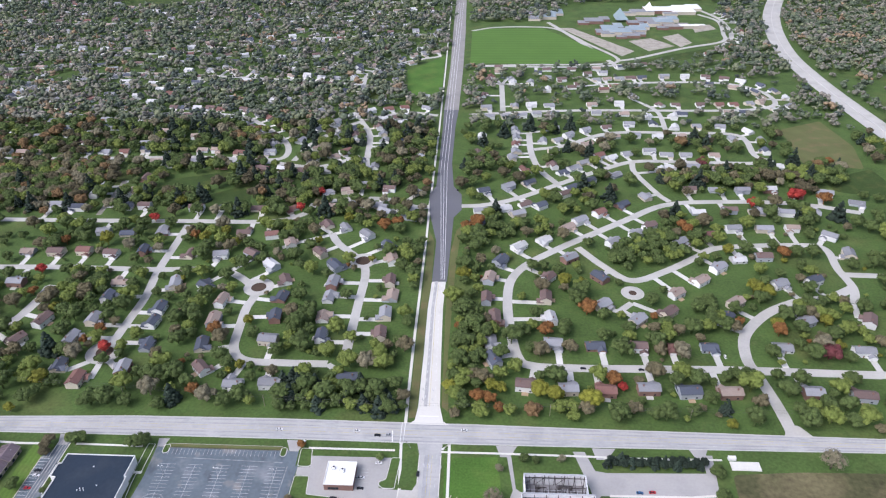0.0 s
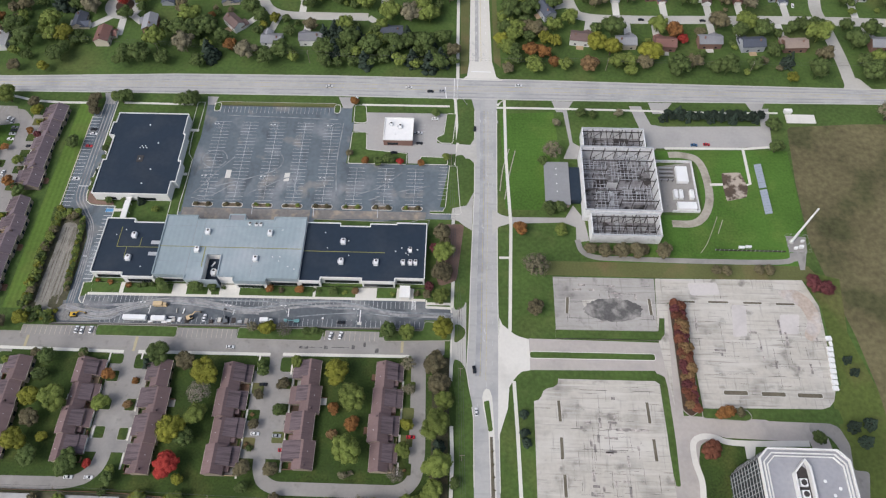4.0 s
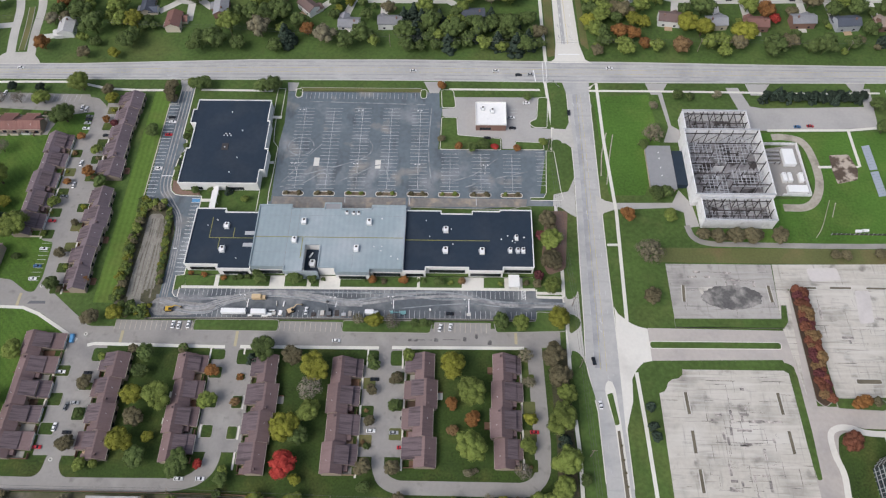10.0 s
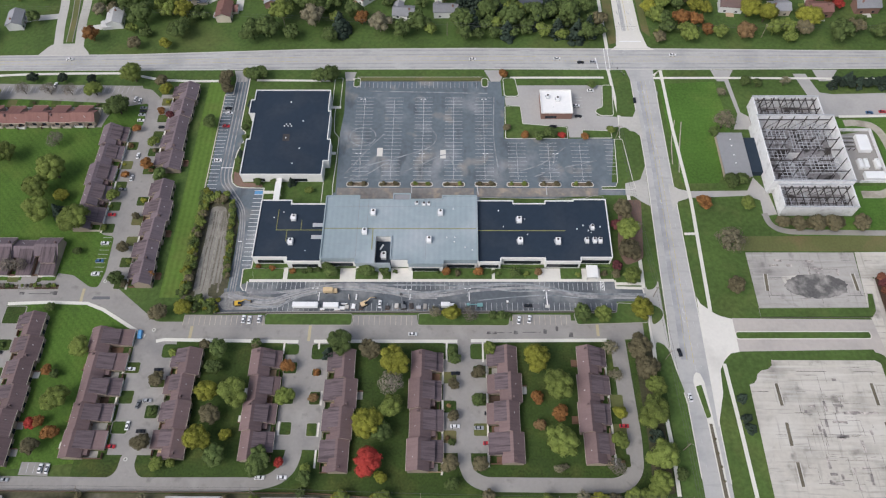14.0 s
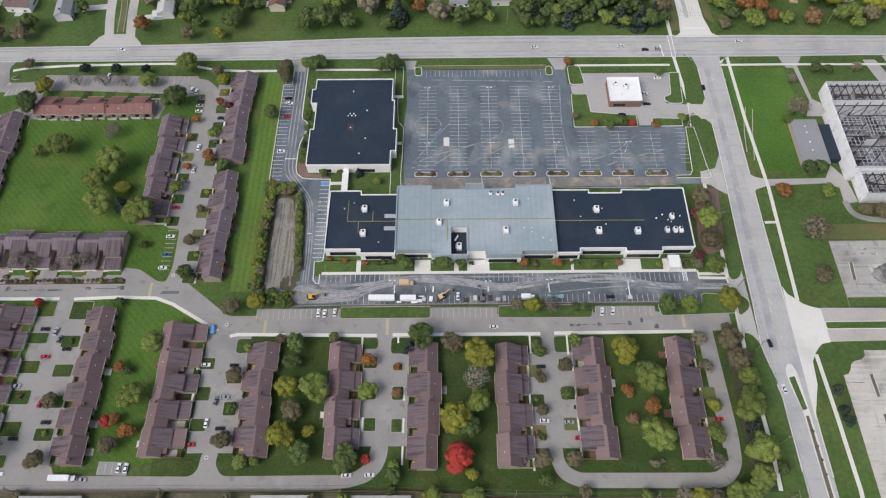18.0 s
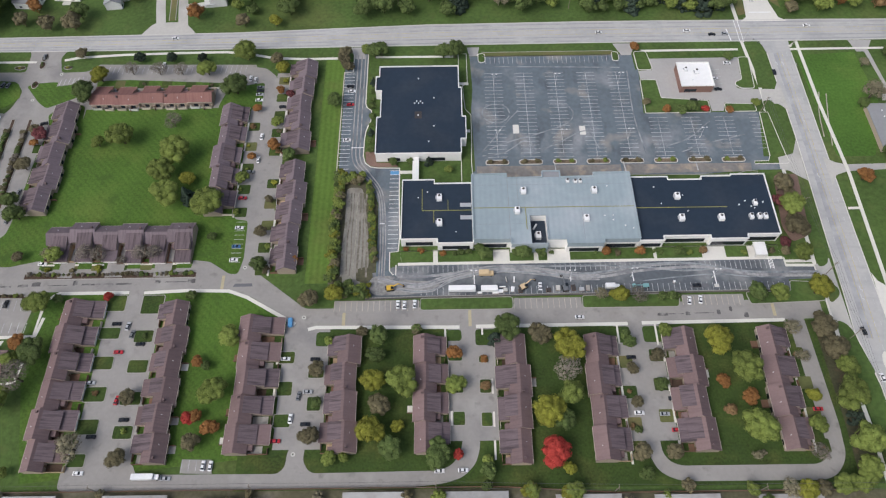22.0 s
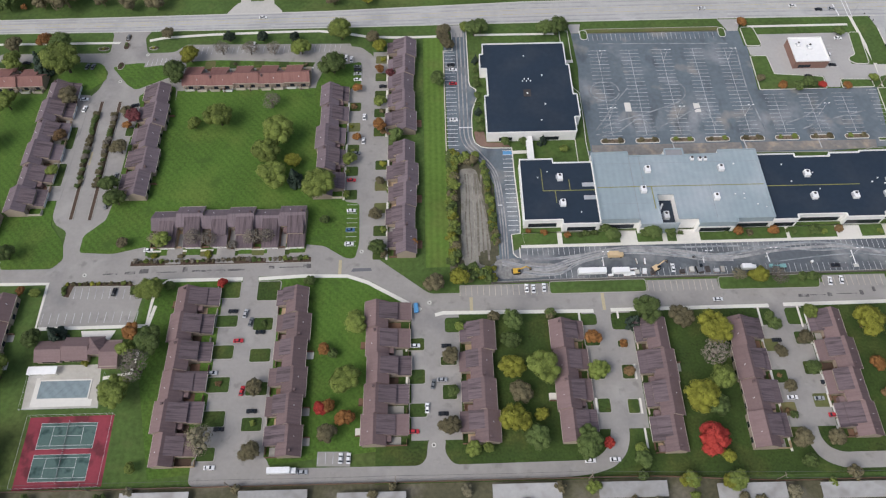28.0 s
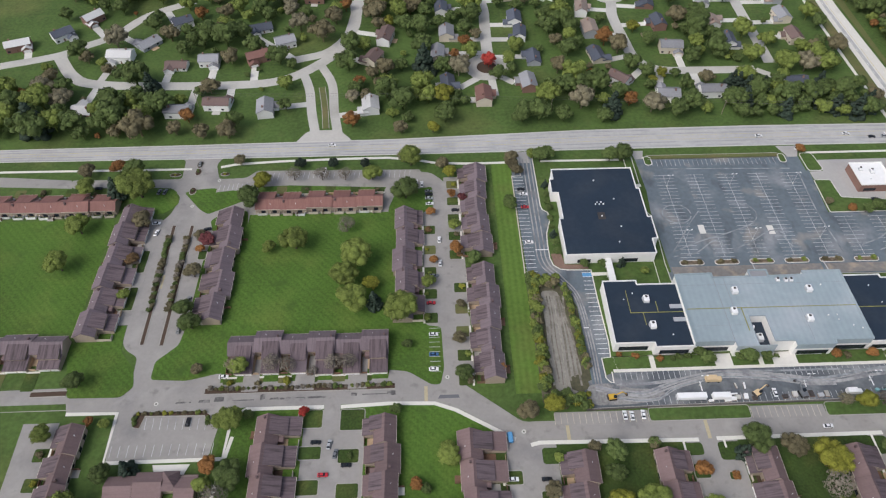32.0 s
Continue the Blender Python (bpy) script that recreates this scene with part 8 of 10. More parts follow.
def far_house(x, y, tone):
    """A distant house, added to the joined mass: walls, two-slope roofs and a garage wing."""
    d, e, along = nearest_street(x, y)
    HOUSES.append((x, y))
    turn = math.atan2(along.y, along.x)
    if Vector((math.sin(turn), -math.cos(turn))).dot(Vector((e.x - x, e.y - y))) < 0:
        turn += math.pi
    m = Matrix.Translation((x, y, 0)) @ Matrix.Rotation(turn, 4, "Z")
    w, dp, ev = random.uniform(6, 8), random.uniform(4, 4.8), random.choice((3.0, 3.2, 5.2))
    gx = random.choice((-1, 1)) * (w - 3.2)
    for x0, y0, x1, y1, e0, rise in ((-w, -dp, w, dp, ev, 2.4), (gx - 3.2, -dp - 3.2, gx + 3.2, -dp + 2, 2.7, 1.8)):
        ym = (y0 + y1) / 2
        prof = [(y0, 0), (y1, 0), (y1, e0), (ym, e0 + rise - 0.15), (y0, e0)]
        k = len(FV)
        FV.extend(m @ Vector((xx, q, z)) for xx in (x0, x1) for q, z in prof)
        FF.extend(tuple(k + i for i in q) for q in ((0, 1, 2, 3, 4), (9, 8, 7, 6, 5), (0, 5, 6, 1), (1, 6, 7, 2), (4, 9, 5, 0)))
        FM.extend([random.choice((0, 0, 1, 2))] * 5)
        for s in (y0 - 0.4, y1 + 0.4):
            k = len(FV)
            FV.extend(m @ Vector(q) for q in ((x0 - 0.4, ym, e0 + rise), (x1 + 0.4, ym, e0 + rise), (x1 + 0.4, s, e0 - 0.2), (x0 - 0.4, s, e0 - 0.2), (x0 - 0.4, ym, e0 + rise - 0.2), (x1 + 0.4, ym, e0 + rise - 0.2), (x1 + 0.4, s, e0 - 0.4), (x0 - 0.4, s, e0 - 0.4)))
            FF.extend(tuple(k + i for i in q) for q in ((0, 1, 2, 3), (3, 2, 6, 7), (1, 5, 6, 2), (0, 3, 7, 4), (4, 7, 6, 5)))
            FM.extend([3 + "gnbtrw".index(tone)] * 5)
    a = m @ Vector((gx, -dp - 3.2, 0))
    d2, e2, al = nearest_street(a.x, a.y)
    if d2 < 40:
        v, f = ribbon_data([(a.x, a.y), (a.x + (e2.x - a.x) * 0.97, a.y + (e2.y - a.y) * 0.97)], 5.2, -0.1, 0.05)
        k = len(FV)
        FV.extend(v)
        FF.extend(tuple(k + i for i in q) for q in f)
        FM.extend([9] * len(f))


for x, y in spots:
    if y < 395 or y > 1700 or count > 620:
        continue
    if nearest_street(x, y)[0] < 13 or any((x - a) ** 2 + (y - b) ** 2 < 240 for a, b in HOUSES) or 128 < x < 188 or any(inside(x, y, q) for q in CLEAR):
        continue
    far_house(x, y, random.choice("gggggnnbbttrwww"))
    count += 1
random.seed(123)
for i in range(1500):
    y = random.uniform(560, 1750)
    x = random.uniform(-330 - 0.62 * y, 118) if random.random() < 0.8 else random.uniform(192, 250 + 0.30 * y)
    if x > 188 and (y > 900 or y < 600):
        continue
    if nearest_street(x, y)[0] > 17 and not any(inside(x, y, q) for q in CLEAR) and not any((x - a) ** 2 + (y - b) ** 2 < 420 for a, b in HOUSES):
        far_house(x, y, random.choice("gggggnnbbttrwww"))
me = mesh("houses", FV, FF, [WHITEWALL, WALLS[2], WALLS[3], *[ROOFS[k] for k in "gnbtrw"], HOUSEDRIVE])
me.polygons.foreach_set("material_index", FM)
tagged(new("houses", me), "distant suburban houses with grey and brown roofs", "houses", kind="stuff")
# school beyond the playing field
TEAL = mat("teal_roof", (0.24, 0.31, 0.32), 0.7, (0.05, 0.06), (0.6, 0.06))
school = thing("school", 0, 0, label="sprawling low school with grey and white flat roofs", category="school")
for k, ((x, y), a, b, h, top) in enumerate((
    ((454.7, 1145.2), 26, 34, 6, ROOFGREY), ((471.3, 1124.5), 34, 26, 7, ROOFGREY), ((488.9, 1100.4), 26, 16, 5, SLATE), ((510.3, 1145.6), 22, 30, 6, ROOFGREY), ((548.1, 1211.4), 44, 26, 6, SLATE), ((571.5, 1202.4), 30, 30, 7, ROOFGREY),
    ((589.8, 1297.4), 60, 30, 7, ROOFWHITE), ((632.0, 1297.5), 40, 40, 6, ROOFWHITE), ((584.0, 1167.3), 30, 18, 5, DRIVE), ((615.4, 1167.5), 30, 10, 5, ROOFWHITE), ((432.3, 1210.8), 30, 24, 5, SLATE), ((337.0, 1257.3), 34, 40, 5, ROOFGREY), ((319.2, 1296.8), 22, 40, 5, SLATE), ((544.5, 1282.4), 40, 20, 6, SLATE),
)):
    h += 0.07 * k
    for dx, dy, ka, kb, dh in ((0, 0, 0.62, 0.62, 0), (a * 0.8, b * 0.7, 0.34, 0.5, -0.9), (-a * 0.75, -b * 0.5, 0.36, 0.4, -1.3)):
        u, v = a * ka, b * kb
        wing = box("wing", x + dx - u, y + dy - v, 0, x + dx + u, y + dy + v, h + dh, WALLS[3] if k % 2 else BRICK, school)
        box("roof", x + dx - u - 0.3, y + dy - v - 0.3, h + dh, x + dx + u + 0.3, y + dy + v + 0.3, h + dh + 0.4, top if dh > -1 else SLATE, wing)
hx, hy = (491.1, 1229.5)
piece("hall_roof", [(hx - 13, hy - 20, 5), (hx + 13, hy - 20, 5), (hx + 13, hy + 20, 5), (hx - 13, hy + 20, 5), (hx - 3, hy + 5, 24)], [(0, 1, 4), (1, 2, 4), (2, 3, 4), (3, 0, 4), (3, 2, 1, 0)], TEAL, school)
hx, hy = (561.9, 1297.4)
piece("tower_roof", [(hx - 10, hy - 14, 4), (hx + 10, hy - 14, 4), (hx + 10, hy + 14, 4), (hx - 10, hy + 14, 4), (hx, hy, 22)], [(0, 1, 4), (1, 2, 4), (2, 3, 4), (3, 0, 4), (3, 2, 1, 0)], ROOFWHITE, school)
strip("road", [(182.7, 1143.4), (228.4, 1169.5), (296.2, 1174.3), (351.8, 1157.3), (400.4, 1053.2), (441.6, 958.5), (403.8, 928.8), (286.8, 924.1), (185.2, 916.5)], 7, 0.10, STREET, "pale drive round the playing field", "road")
strip("road", [(440.0, 948.6), (478.4, 965.5), (569.8, 1025.4), (654.3, 1070.7), (672.5, 1126.0), (688.6, 1221.1), (663.1, 1277.8)], 8, 0.11, STREET, "pale drive round the school", "road")
random.seed(8)


# ---------------------------------------------------------------- trees and shrubs
def leafy(name, rgb, spread=0.22):
    return mat(name, rgb, 0.9, (0.07, 0.20), (0.9, 0.20), rnd=spread, island=0.20)


LEAF = {
    "green": leafy("green_leaves", (0.084, 0.118, 0.034)),
    "olive": leafy("olive_leaves", (0.146, 0.184, 0.041)),
    "yellow": leafy("yellowing_leaves", (0.196, 0.200, 0.028)),
    "red": leafy("red_leaves", (0.330, 0.042, 0.032)),
    "orange": leafy("orange_leaves", (0.240, 0.112, 0.036)),
    "rust": leafy("rusty_leaves", (0.178, 0.112, 0.052)),
    "brown": leafy("brownish_leaves", (0.122, 0.106, 0.058)),
    "conifer": leafy("conifer_needles", (0.030, 0.047, 0.032)),
    "pale": leafy("pale_sparse_leaves", (0.175, 0.158, 0.100)),
    "bare": leafy("bare_twigs", (0.178, 0.156, 0.124)),
    "russet": leafy("russet_leaves", (0.176, 0.068, 0.040)),
    "yew": leafy("dark_yew_needles", (0.022, 0.034, 0.022)),
    "maroon": leafy("maroon_leaves", (0.120, 0.038, 0.040)),
}
# mixed far woods: greyer than the garden trees, distance haze put into the colours
HAZELEAF = {
    "green": leafy("hazed_wood_leaves", (0.108, 0.134, 0.086)),
    "olive": leafy("hazed_olive_leaves", (0.150, 0.168, 0.098)),
    "brown": leafy("hazed_brown_leaves", (0.148, 0.146, 0.112)),
    "rust": leafy("hazed_russet_leaves", (0.200, 0.148, 0.092)),
    "pale": leafy("hazed_twig_wood", (0.200, 0.186, 0.155)),
    "conifer": leafy("hazed_conifer_needles", (0.062, 0.080, 0.066)),
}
WORD = {"rust": "rust-brown autumn", "green": "dense green", "olive": "olive-green", "yellow": "yellowing", "red": "fiery red", "orange": "orange autumn", "brown": "brownish thinning", "conifer": "dark evergreen", "pale": "pale sparse", "bare": "nearly bare grey-brown", "russet": "russet-red", "maroon": "dark maroon", "yew": "low dark evergreen"}
PHI = (1 + 5 ** 0.5) / 2
ICO_V = np.array([(-1, PHI, 0), (1, PHI, 0), (-1, -PHI, 0), (1, -PHI, 0), (0, -1, PHI), (0, 1, PHI), (0, -1, -PHI), (0, 1, -PHI), (PHI, 0, -1), (PHI, 0, 1), (-PHI, 0, -1), (-PHI, 0, 1)]) / math.sqrt(1 + PHI * PHI)
ICO_F = np.array([(0, 11, 5), (0, 5, 1), (0, 1, 7), (0, 7, 10), (0, 10, 11), (1, 5, 9), (5, 11, 4), (11, 10, 2), (10, 7, 6), (7, 1, 8), (3, 9, 4), (3, 4, 2), (3, 2, 6), (3, 6, 8), (3, 8, 9), (4, 9, 5), (2, 4, 11), (6, 2, 10), (8, 6, 7), (9, 8, 1)])


def soup(name, v, f, material):
    me = bpy.data.meshes.new(name)
    me.vertices.add(len(v))
    me.vertices.foreach_set("co", np.asarray(v, dtype=np.float32).ravel())
    f = np.asarray(f, dtype=np.int32)
    k = f.shape[1]
    me.loops.add(f.size)
    me.loops.foreach_set("vertex_index", f.ravel())
    me.polygons.add(len(f))
    me.polygons.foreach_set("loop_start", np.arange(0, f.size, k, dtype=np.int32))
    me.update(calc_edges=True)
    me.validate()
    me.materials.append(material)
    return me


def clumps(rng, centres, radii, rag=0.38):
    """Many small uneven leaf clumps as one triangle soup."""
    n = len(centres)
    jit = 1 + rng.uniform(-rag, rag, (n, 12, 1))
    sq = rng.uniform(0.75, 1.25, (n, 1, 3)) * np.array([1, 1, 0.78]) if rag > 0.2 else np.array([1, 1, 0.86])
    v = centres[:, None, :] + ICO_V[None] * jit * sq * radii[:, None, None]
    f = ICO_F[None] + 12 * np.arange(n)[:, None, None]
    return v.reshape(-1, 3), f.reshape(-1, 3)


def leaves(rng, centres, out, size):
    """Leaf sprays: small ragged triangles that face outward, more or less."""
    n = len(centres)
    nrm = out + rng.normal(0, 0.22, (n, 3))
    a = np.cross(nrm, rng.normal(size=(n, 3)))
    a /= np.linalg.norm(a, axis=1, keepdims=True)
    b = np.cross(nrm, a)
    b /= np.linalg.norm(b, axis=1, keepdims=True)
    ang = rng.uniform(0, 6.283, (n, 1)) + np.array([[0, 2.094, 4.189]]) + rng.uniform(-0.4, 0.4, (n, 3))
    rad = size * rng.uniform(0.6, 1.5, (n, 3))
    v = centres[:, None, :] + (rad * np.cos(ang))[:, :, None] * a[:, None, :] + (rad * np.sin(ang))[:, :, None] * b[:, None, :]
    return v.reshape(-1, 3), np.arange(3 * n).reshape(-1, 3)


def crown_mesh(seed, kind):
    rng = np.random.default_rng(seed)
    if kind == "conifer":
        z = rng.uniform(0, 1, 90) ** 1.4
        a = rng.uniform(0, 6.283, 90)
        rad = (1 - z) * rng.uniform(0.55, 1.0, 90)
        c = np.c_[np.cos(a) * rad, np.sin(a) * rad, z * 2.4 - 0.7]
        v, f = clumps(rng, c, 0.13 + 0.17 * (1 - z))
    else:
        # lobes of unequal size under a broad dome make an uneven, gapped outline
        k = int(rng.integers(11, 16) if kind == "lean" else rng.integers(22, 32))
        d = rng.normal(size=(k, 3))
        d /= np.linalg.norm(d, axis=1, keepdims=True)
        d[:, 2] = np.abs(d[:, 2]) * 0.9 - 0.15
        lobe = np.r_[d * rng.uniform(0.52, 0.74, (k, 1)), [(0, 0, 0.0)]]
        size = np.r_[rng.uniform(0.19, 0.34, k), 0.60]
        # solid hearts of the lobes, a little inside the leaves
        core, cf = clumps(rng, lobe * np.array([1, 1, 0.86]), size * {"sparse": 0.55, "twiggy": 0.30}.get(kind, 0.92), 0.10)
        n = {"sparse": 900, "lean": 400, "twiggy": 1300}.get(kind, 1700)
        which = rng.choice(k + 1, n * 2, p=size ** 2 / np.sum(size ** 2))
        e = rng.normal(size=(2 * n, 3))
        e[:, 2] += 0.35
        e /= np.linalg.norm(e, axis=1, keepdims=True)
        q = lobe[which] + e * (size[which] * rng.uniform(0.93, 1.10, 2 * n))[:, None]
        hid = (np.linalg.norm(q[:, None, :] - lobe[None], axis=2) < size[None] * 0.86).any(axis=1)
        q, e = q[~hid][:n], e[~hid][:n]
        q[:, 2] *= 0.86
        lv, lf = leaves(rng, q, e, {"lean": 0.090, "sparse": 0.045, "twiggy": 0.042}.get(kind, 0.052))
        f = np.r_[cf, lf + len(core)]
        v = np.r_[core, lv]
    return v, f


CROWNS, TRUNKS = {}, []


def crown_for(kind, pick):
    key = (kind, pick)
    if key not in CROWNS:
        form = "conifer" if kind == "conifer" else "lean" if pick >= 10 else "sparse" if kind == "pale" else "twiggy" if kind == "bare" else "round"
        CROWNS[key] = soup("crown", *crown_mesh(100 + pick, form), LEAF[kind])
    return CROWNS[key]


def trunk_mesh(seed):
    rng = random.Random(seed)
    v, f = [], []

    def limb(a, b, r0, r1):
        a, b = Vector(a), Vector(b)
        d = (b - a).normalized()
        s = d.orthogonal().normalized()
        t = d.cross(s)
        k = len(v)
        for q, r in ((a, r0), (b, r1)):
            v.extend(q + (s * math.cos(i * 1.0472) + t * math.sin(i * 1.0472)) * r for i in range(6))
        f.extend((k + i, k + (i + 1) % 6, k + 6 + (i + 1) % 6, k + 6 + i) for i in range(6))

    limb((0, 0, 0), (0.02, 0.01, 0.62), 0.075, 0.055)
    for i in range(5):
        a = i * 1.257 + rng.uniform(-0.3, 0.3)
        limb((0.02, 0.01, 0.55 + 0.05 * i), (0.42 * math.cos(a), 0.42 * math.sin(a), 1.05 + rng.uniform(0, 0.35)), 0.04, 0.014)
    return mesh("trunk", v, f, BARK)


def on_road(x, y, r):
    """Whether a crown of that size would stand in the main road."""
    low = float(np.interp(x, [q[0] for q in SOUTH_EDGE], [q[1] for q in SOUTH_EDGE]))
    high = float(np.interp(x, [q[0] for q in NORTH_EDGE], [q[1] for q in NORTH_EDGE]))
    return low - 1 - 0.3 * r < y < high + 2 + 0.6 * r


TREES = []
LATE = []
COUNT = [0]


def bush(kind, x, y, r):
    """A wild bush of the overgrown strip, joined with the others later."""
    TREES.append((x, y, r))
    LATE.append((kind, x, y, r))


def tree(kind, x, y, r, group="trees"):
    """r: the crown's radius. Small ones are shrubs, which have leaves to the ground. The many northern garden trees are joined later."""
    if on_road(x, y, r):
        return None
    if y > 130 or y > 78 and (kind not in ("red", "maroon", "yellow") or r < 3.4):
        TREES.append((x, y, r))
        LATE.append((kind, x, y, r))
        return None
    i = COUNT[0]
    COUNT[0] += 1
    rng = random.Random(i * 7 + 3)
    TREES.append((x, y, r))
    small = r < 2.4 and kind != "conifer"
    turn = rng.uniform(0, 360)
    if small:
        ob = new("shrub", crown_for(kind, 10 + rng.randrange(3)))
        ob.matrix_world = pose(x, y, r * 0.50, 0, 0, turn) @ Matrix.Diagonal((r * 1.12, r * 1.08, r * 0.95, 1))
        return tagged(ob, "%s rounded shrub on the ground" % WORD[kind], "shrub", "shrubs")
    ob = thing("tree", x, y, 0, turn, "%s tree with an uneven crown" % WORD[kind] if kind != "conifer" else "dark evergreen conifer with a pointed crown", "tree", group)
    if not TRUNKS:
        TRUNKS.extend(trunk_mesh(s) for s in range(3))
    tr = new("trunk", TRUNKS[rng.randrange(3)])
    tr.parent = ob
    tr.matrix_basis = Matrix.Diagonal((r, r, r, 1))
    cr = new("crown", crown_for(kind, rng.randrange(5)))
    cr.parent = ob
    if kind == "conifer":
        cr.matrix_basis = pose(0, 0, r * 0.9) @ Matrix.Diagonal((r, r, r * 1.05, 1))
    else:
        cr.matrix_basis = pose(0, 0, r * rng.uniform(1.05, 1.2)) @ Matrix.Diagonal((r * rng.uniform(1.08, 1.22), r * rng.uniform(1.05, 1.18), r * rng.uniform(1.0, 1.15), 1))
    return ob


for x, y, r in [(-322, 51, 7.1), (-252, 26, 7.2), (-79, 60, 5.0), (-34, 57, 6.5), (-105, 20, 4.7), (-164, 30, 7.5), (-128, -20, 4.7), (-70, -24, 2.5), (-60, -24, 2.5), (-136, -89, 4.5), (-163, -71, 2.6), (-168, -105, 2.8), (-234, -106, 2.6), (-21, -84, 3.7), (-24, -80, 2.9), (-2, -83, 4.4), (7, -83, 2.9), (78, -84, 3.2), (65.5, -108.6, 2.6), (69.5, -108.4, 2.6), (73, -108.2, 2.2), (111.2, -108.6, 5.2), (45, -133, 3.5), (-274.3, -48.4, 5.4), (-268.9, -57.2, 5.4), (-291, -132, 4.5), (-155, -142, 2.6)]:
    tree("green", x, y, r)
for x, y, r in [(-45, -183, 5.1), (-298, -182, 6.5), (-300, -190, 5.9), (-316, -88, 5.3), (-47, -187, 5.4), (-24, -192, 3.8), (-25, -198, 2.5), (44, -129, 2.9), (57, -154, 3.4), (44, -174, 2.1), (44, -194, 3.4), (10, -170, 5.5), (202, 13, 3.7), (229, 54, 3.6), (237, 53, 3.2), (205, -24, 5.0), (211, -23, 4.3), (96, 10, 3.2), (103, 12, 3.9), (132, 52, 3.0), (-83, 58, 5.5)]:
    tree("green", x, y, r)
for x, y, r in [(-41, 57, 5.4), (355, 46, 5.1), (353, 27, 4.9), (336, -161, 4.1), (313, 165, 9.6), (333, 95, 8.8), (394, 92, 9.1), (463, 94, 6.8), (-79, 97, 8.6), (-166, 110, 9.4), (-177, 123, 8.5), (431, 93, 8.5), (441, 135, 8.0), (453, 111, 6.8), (298, 94, 8.7), (325, 96, 6.2), (84, 109, 8.8), (66, 117, 8.1), (101, 112, 7.9), (117, 89, 8.5), (109, 116, 7.1), (122, 113, 8.8), (79, 90, 7.7), (133, 95, 7.7), (50, 108, 8.0), (135, 120, 7.1), (44, 187, 10.9), (53, 165, 9.6), (35, 157, 6.7), (186, 169, 10.3), (195, 191, 9.7), (182, 147, 9.1), (205, 184, 7.7)]:
    tree("green", x, y, r)
for x, y, r in [(225, 177, 10.5), (200, 156, 6.5), (186, 214, 9.0), (-259, 85, 8.3), (-379, 86, 8.3), (-351, 110, 10.4), (-354, 96, 9.0), (-329, 107, 7.3), (-330, 82, 7.1), (-344, 83, 7.2), (-402, 82, 7.6), (-301, 129, 4.1), (-345, 141, 10.9), (-292, 185, 11.2), (-305, 193, 9.1), (-281, 192, 9.0), (-271, 177, 7.9), (-203, 175, 8.6), (-153, 195, 8.8), (-152, 173, 7.7), (-138, 105, 5.3)]:
    tree("green", x, y, r)
for x, y, r in [(-145, -128, 5.3), (-148, -156, 6.7), (-316, 35, 10.8), (-347, 39, 6.0), (-88, 61, 3.6), (-137, 5, 3.6), (-152, -34, 3.7), (-39, -30, 2.5), (-131, -53, 2.3), (-246.6, -159, 7.2), (-297, -108, 2.5), (-295, -194, 4.4), (-236, -190, 2.6), (-322, -113, 4.5), (141, -59, 6.6), (140, -86, 5.2), (138, -195, 5.1)]:
    tree("olive", x, y, r)
for x, y, r in [(14, -159, 6.5), (-6, -200, 3.8), (12, -201, 4.4), (122, -109, 4.9), (63, -127, 3.7), (140, -55, 5.3), (211, -39, 4.6), (140, 15, 2.9), (403, 128, 10.6), (473, 97, 8.8), (-72, 113, 9.7), (90, 132, 6.3), (63, 130, 7.3), (119, 152, 8.3), (124, 142, 8.2), (77, 155, 7.5), (93, 174, 6.7), (176, 231, 10.2), (178, 141, 6.3), (-330, 96, 10.0)]:
    tree("olive", x, y, r)
for x, y, r in [(-362, 109, 6.3), (-342, 116, 7.5), (-320, 84, 7.0), (-179, 139, 4.0), (-175, 128, 7.1), (-177, 85, 4.4)]:
    tree("olive", x, y, r)
for x, y, r in [(-247, 41, 5.8), (-138, 47, 4.2), (-97, -106, 4.6), (-181, -110, 1.9), (43.3, -108.6, 5.0), (16, -136, 7.8), (-266, -143, 2.0), (-179, -155, 1.8), (4, -167, 7.6), (11, -191, 3.2), (141.6, -107, 6.4), (2, 132, 3.7), (2, 195, 5.6), (-135, 403, 8.2), (277, 260, 8.0), (184, 186, 3.8), (176, 119, 6.1), (244, 117, 7.9), (254, 112, 7.9), (446, 254, 9.1), (456, 247, 8.0), (448, 203, 6.5)]:
    tree("yellow", x, y, r)
for x, y, r in [(491, 208, 6.7), (281, 106, 8.8), (-131, 88, 5.9), (-147, 87, 4.4)]:
    tree("yellow", x, y, r)
for x, y, r in [(-209, -105, 2.6), (-159, -167, 3.3), (5, -185, 6.7), (110, 11, 2.5), (-222, 267, 5.7), (-107, 155, 6.2), (-151, 368, 6.0), (2, 395, 6.4), (16, 432, 6.7), (497, 417, 6.9), (547, 434, 8.7), (555, 437, 7.3), (307, 125, 4.1)]:
    tree("red", x, y, r)
for x, y, r in [(-156, -166, 3.1), (-147, -171, 3.3), (-159, -140, 3.1), (-334, 56, 4.8), (-274.1, -7.4, 2.6), (-138, 30, 2.7), (-150, 16, 2.6), (-137, -12, 4.1), (-149, -19, 2.5), (-120, -86, 3.3), (-62, -79, 1.7), (-54, -80, 2.0), (-43, -82, 2.0), (41, -83, 2.7), (58, -83, 2.8), (-247, -129.4, 3.8), (-149, -172, 3.5), (-304, -107, 2.5), (186, -39, 4.5), (76, 61, 3.4), (88, 11, 2.8), (124, 10, 2.5)]:
    tree("orange", x, y, r)
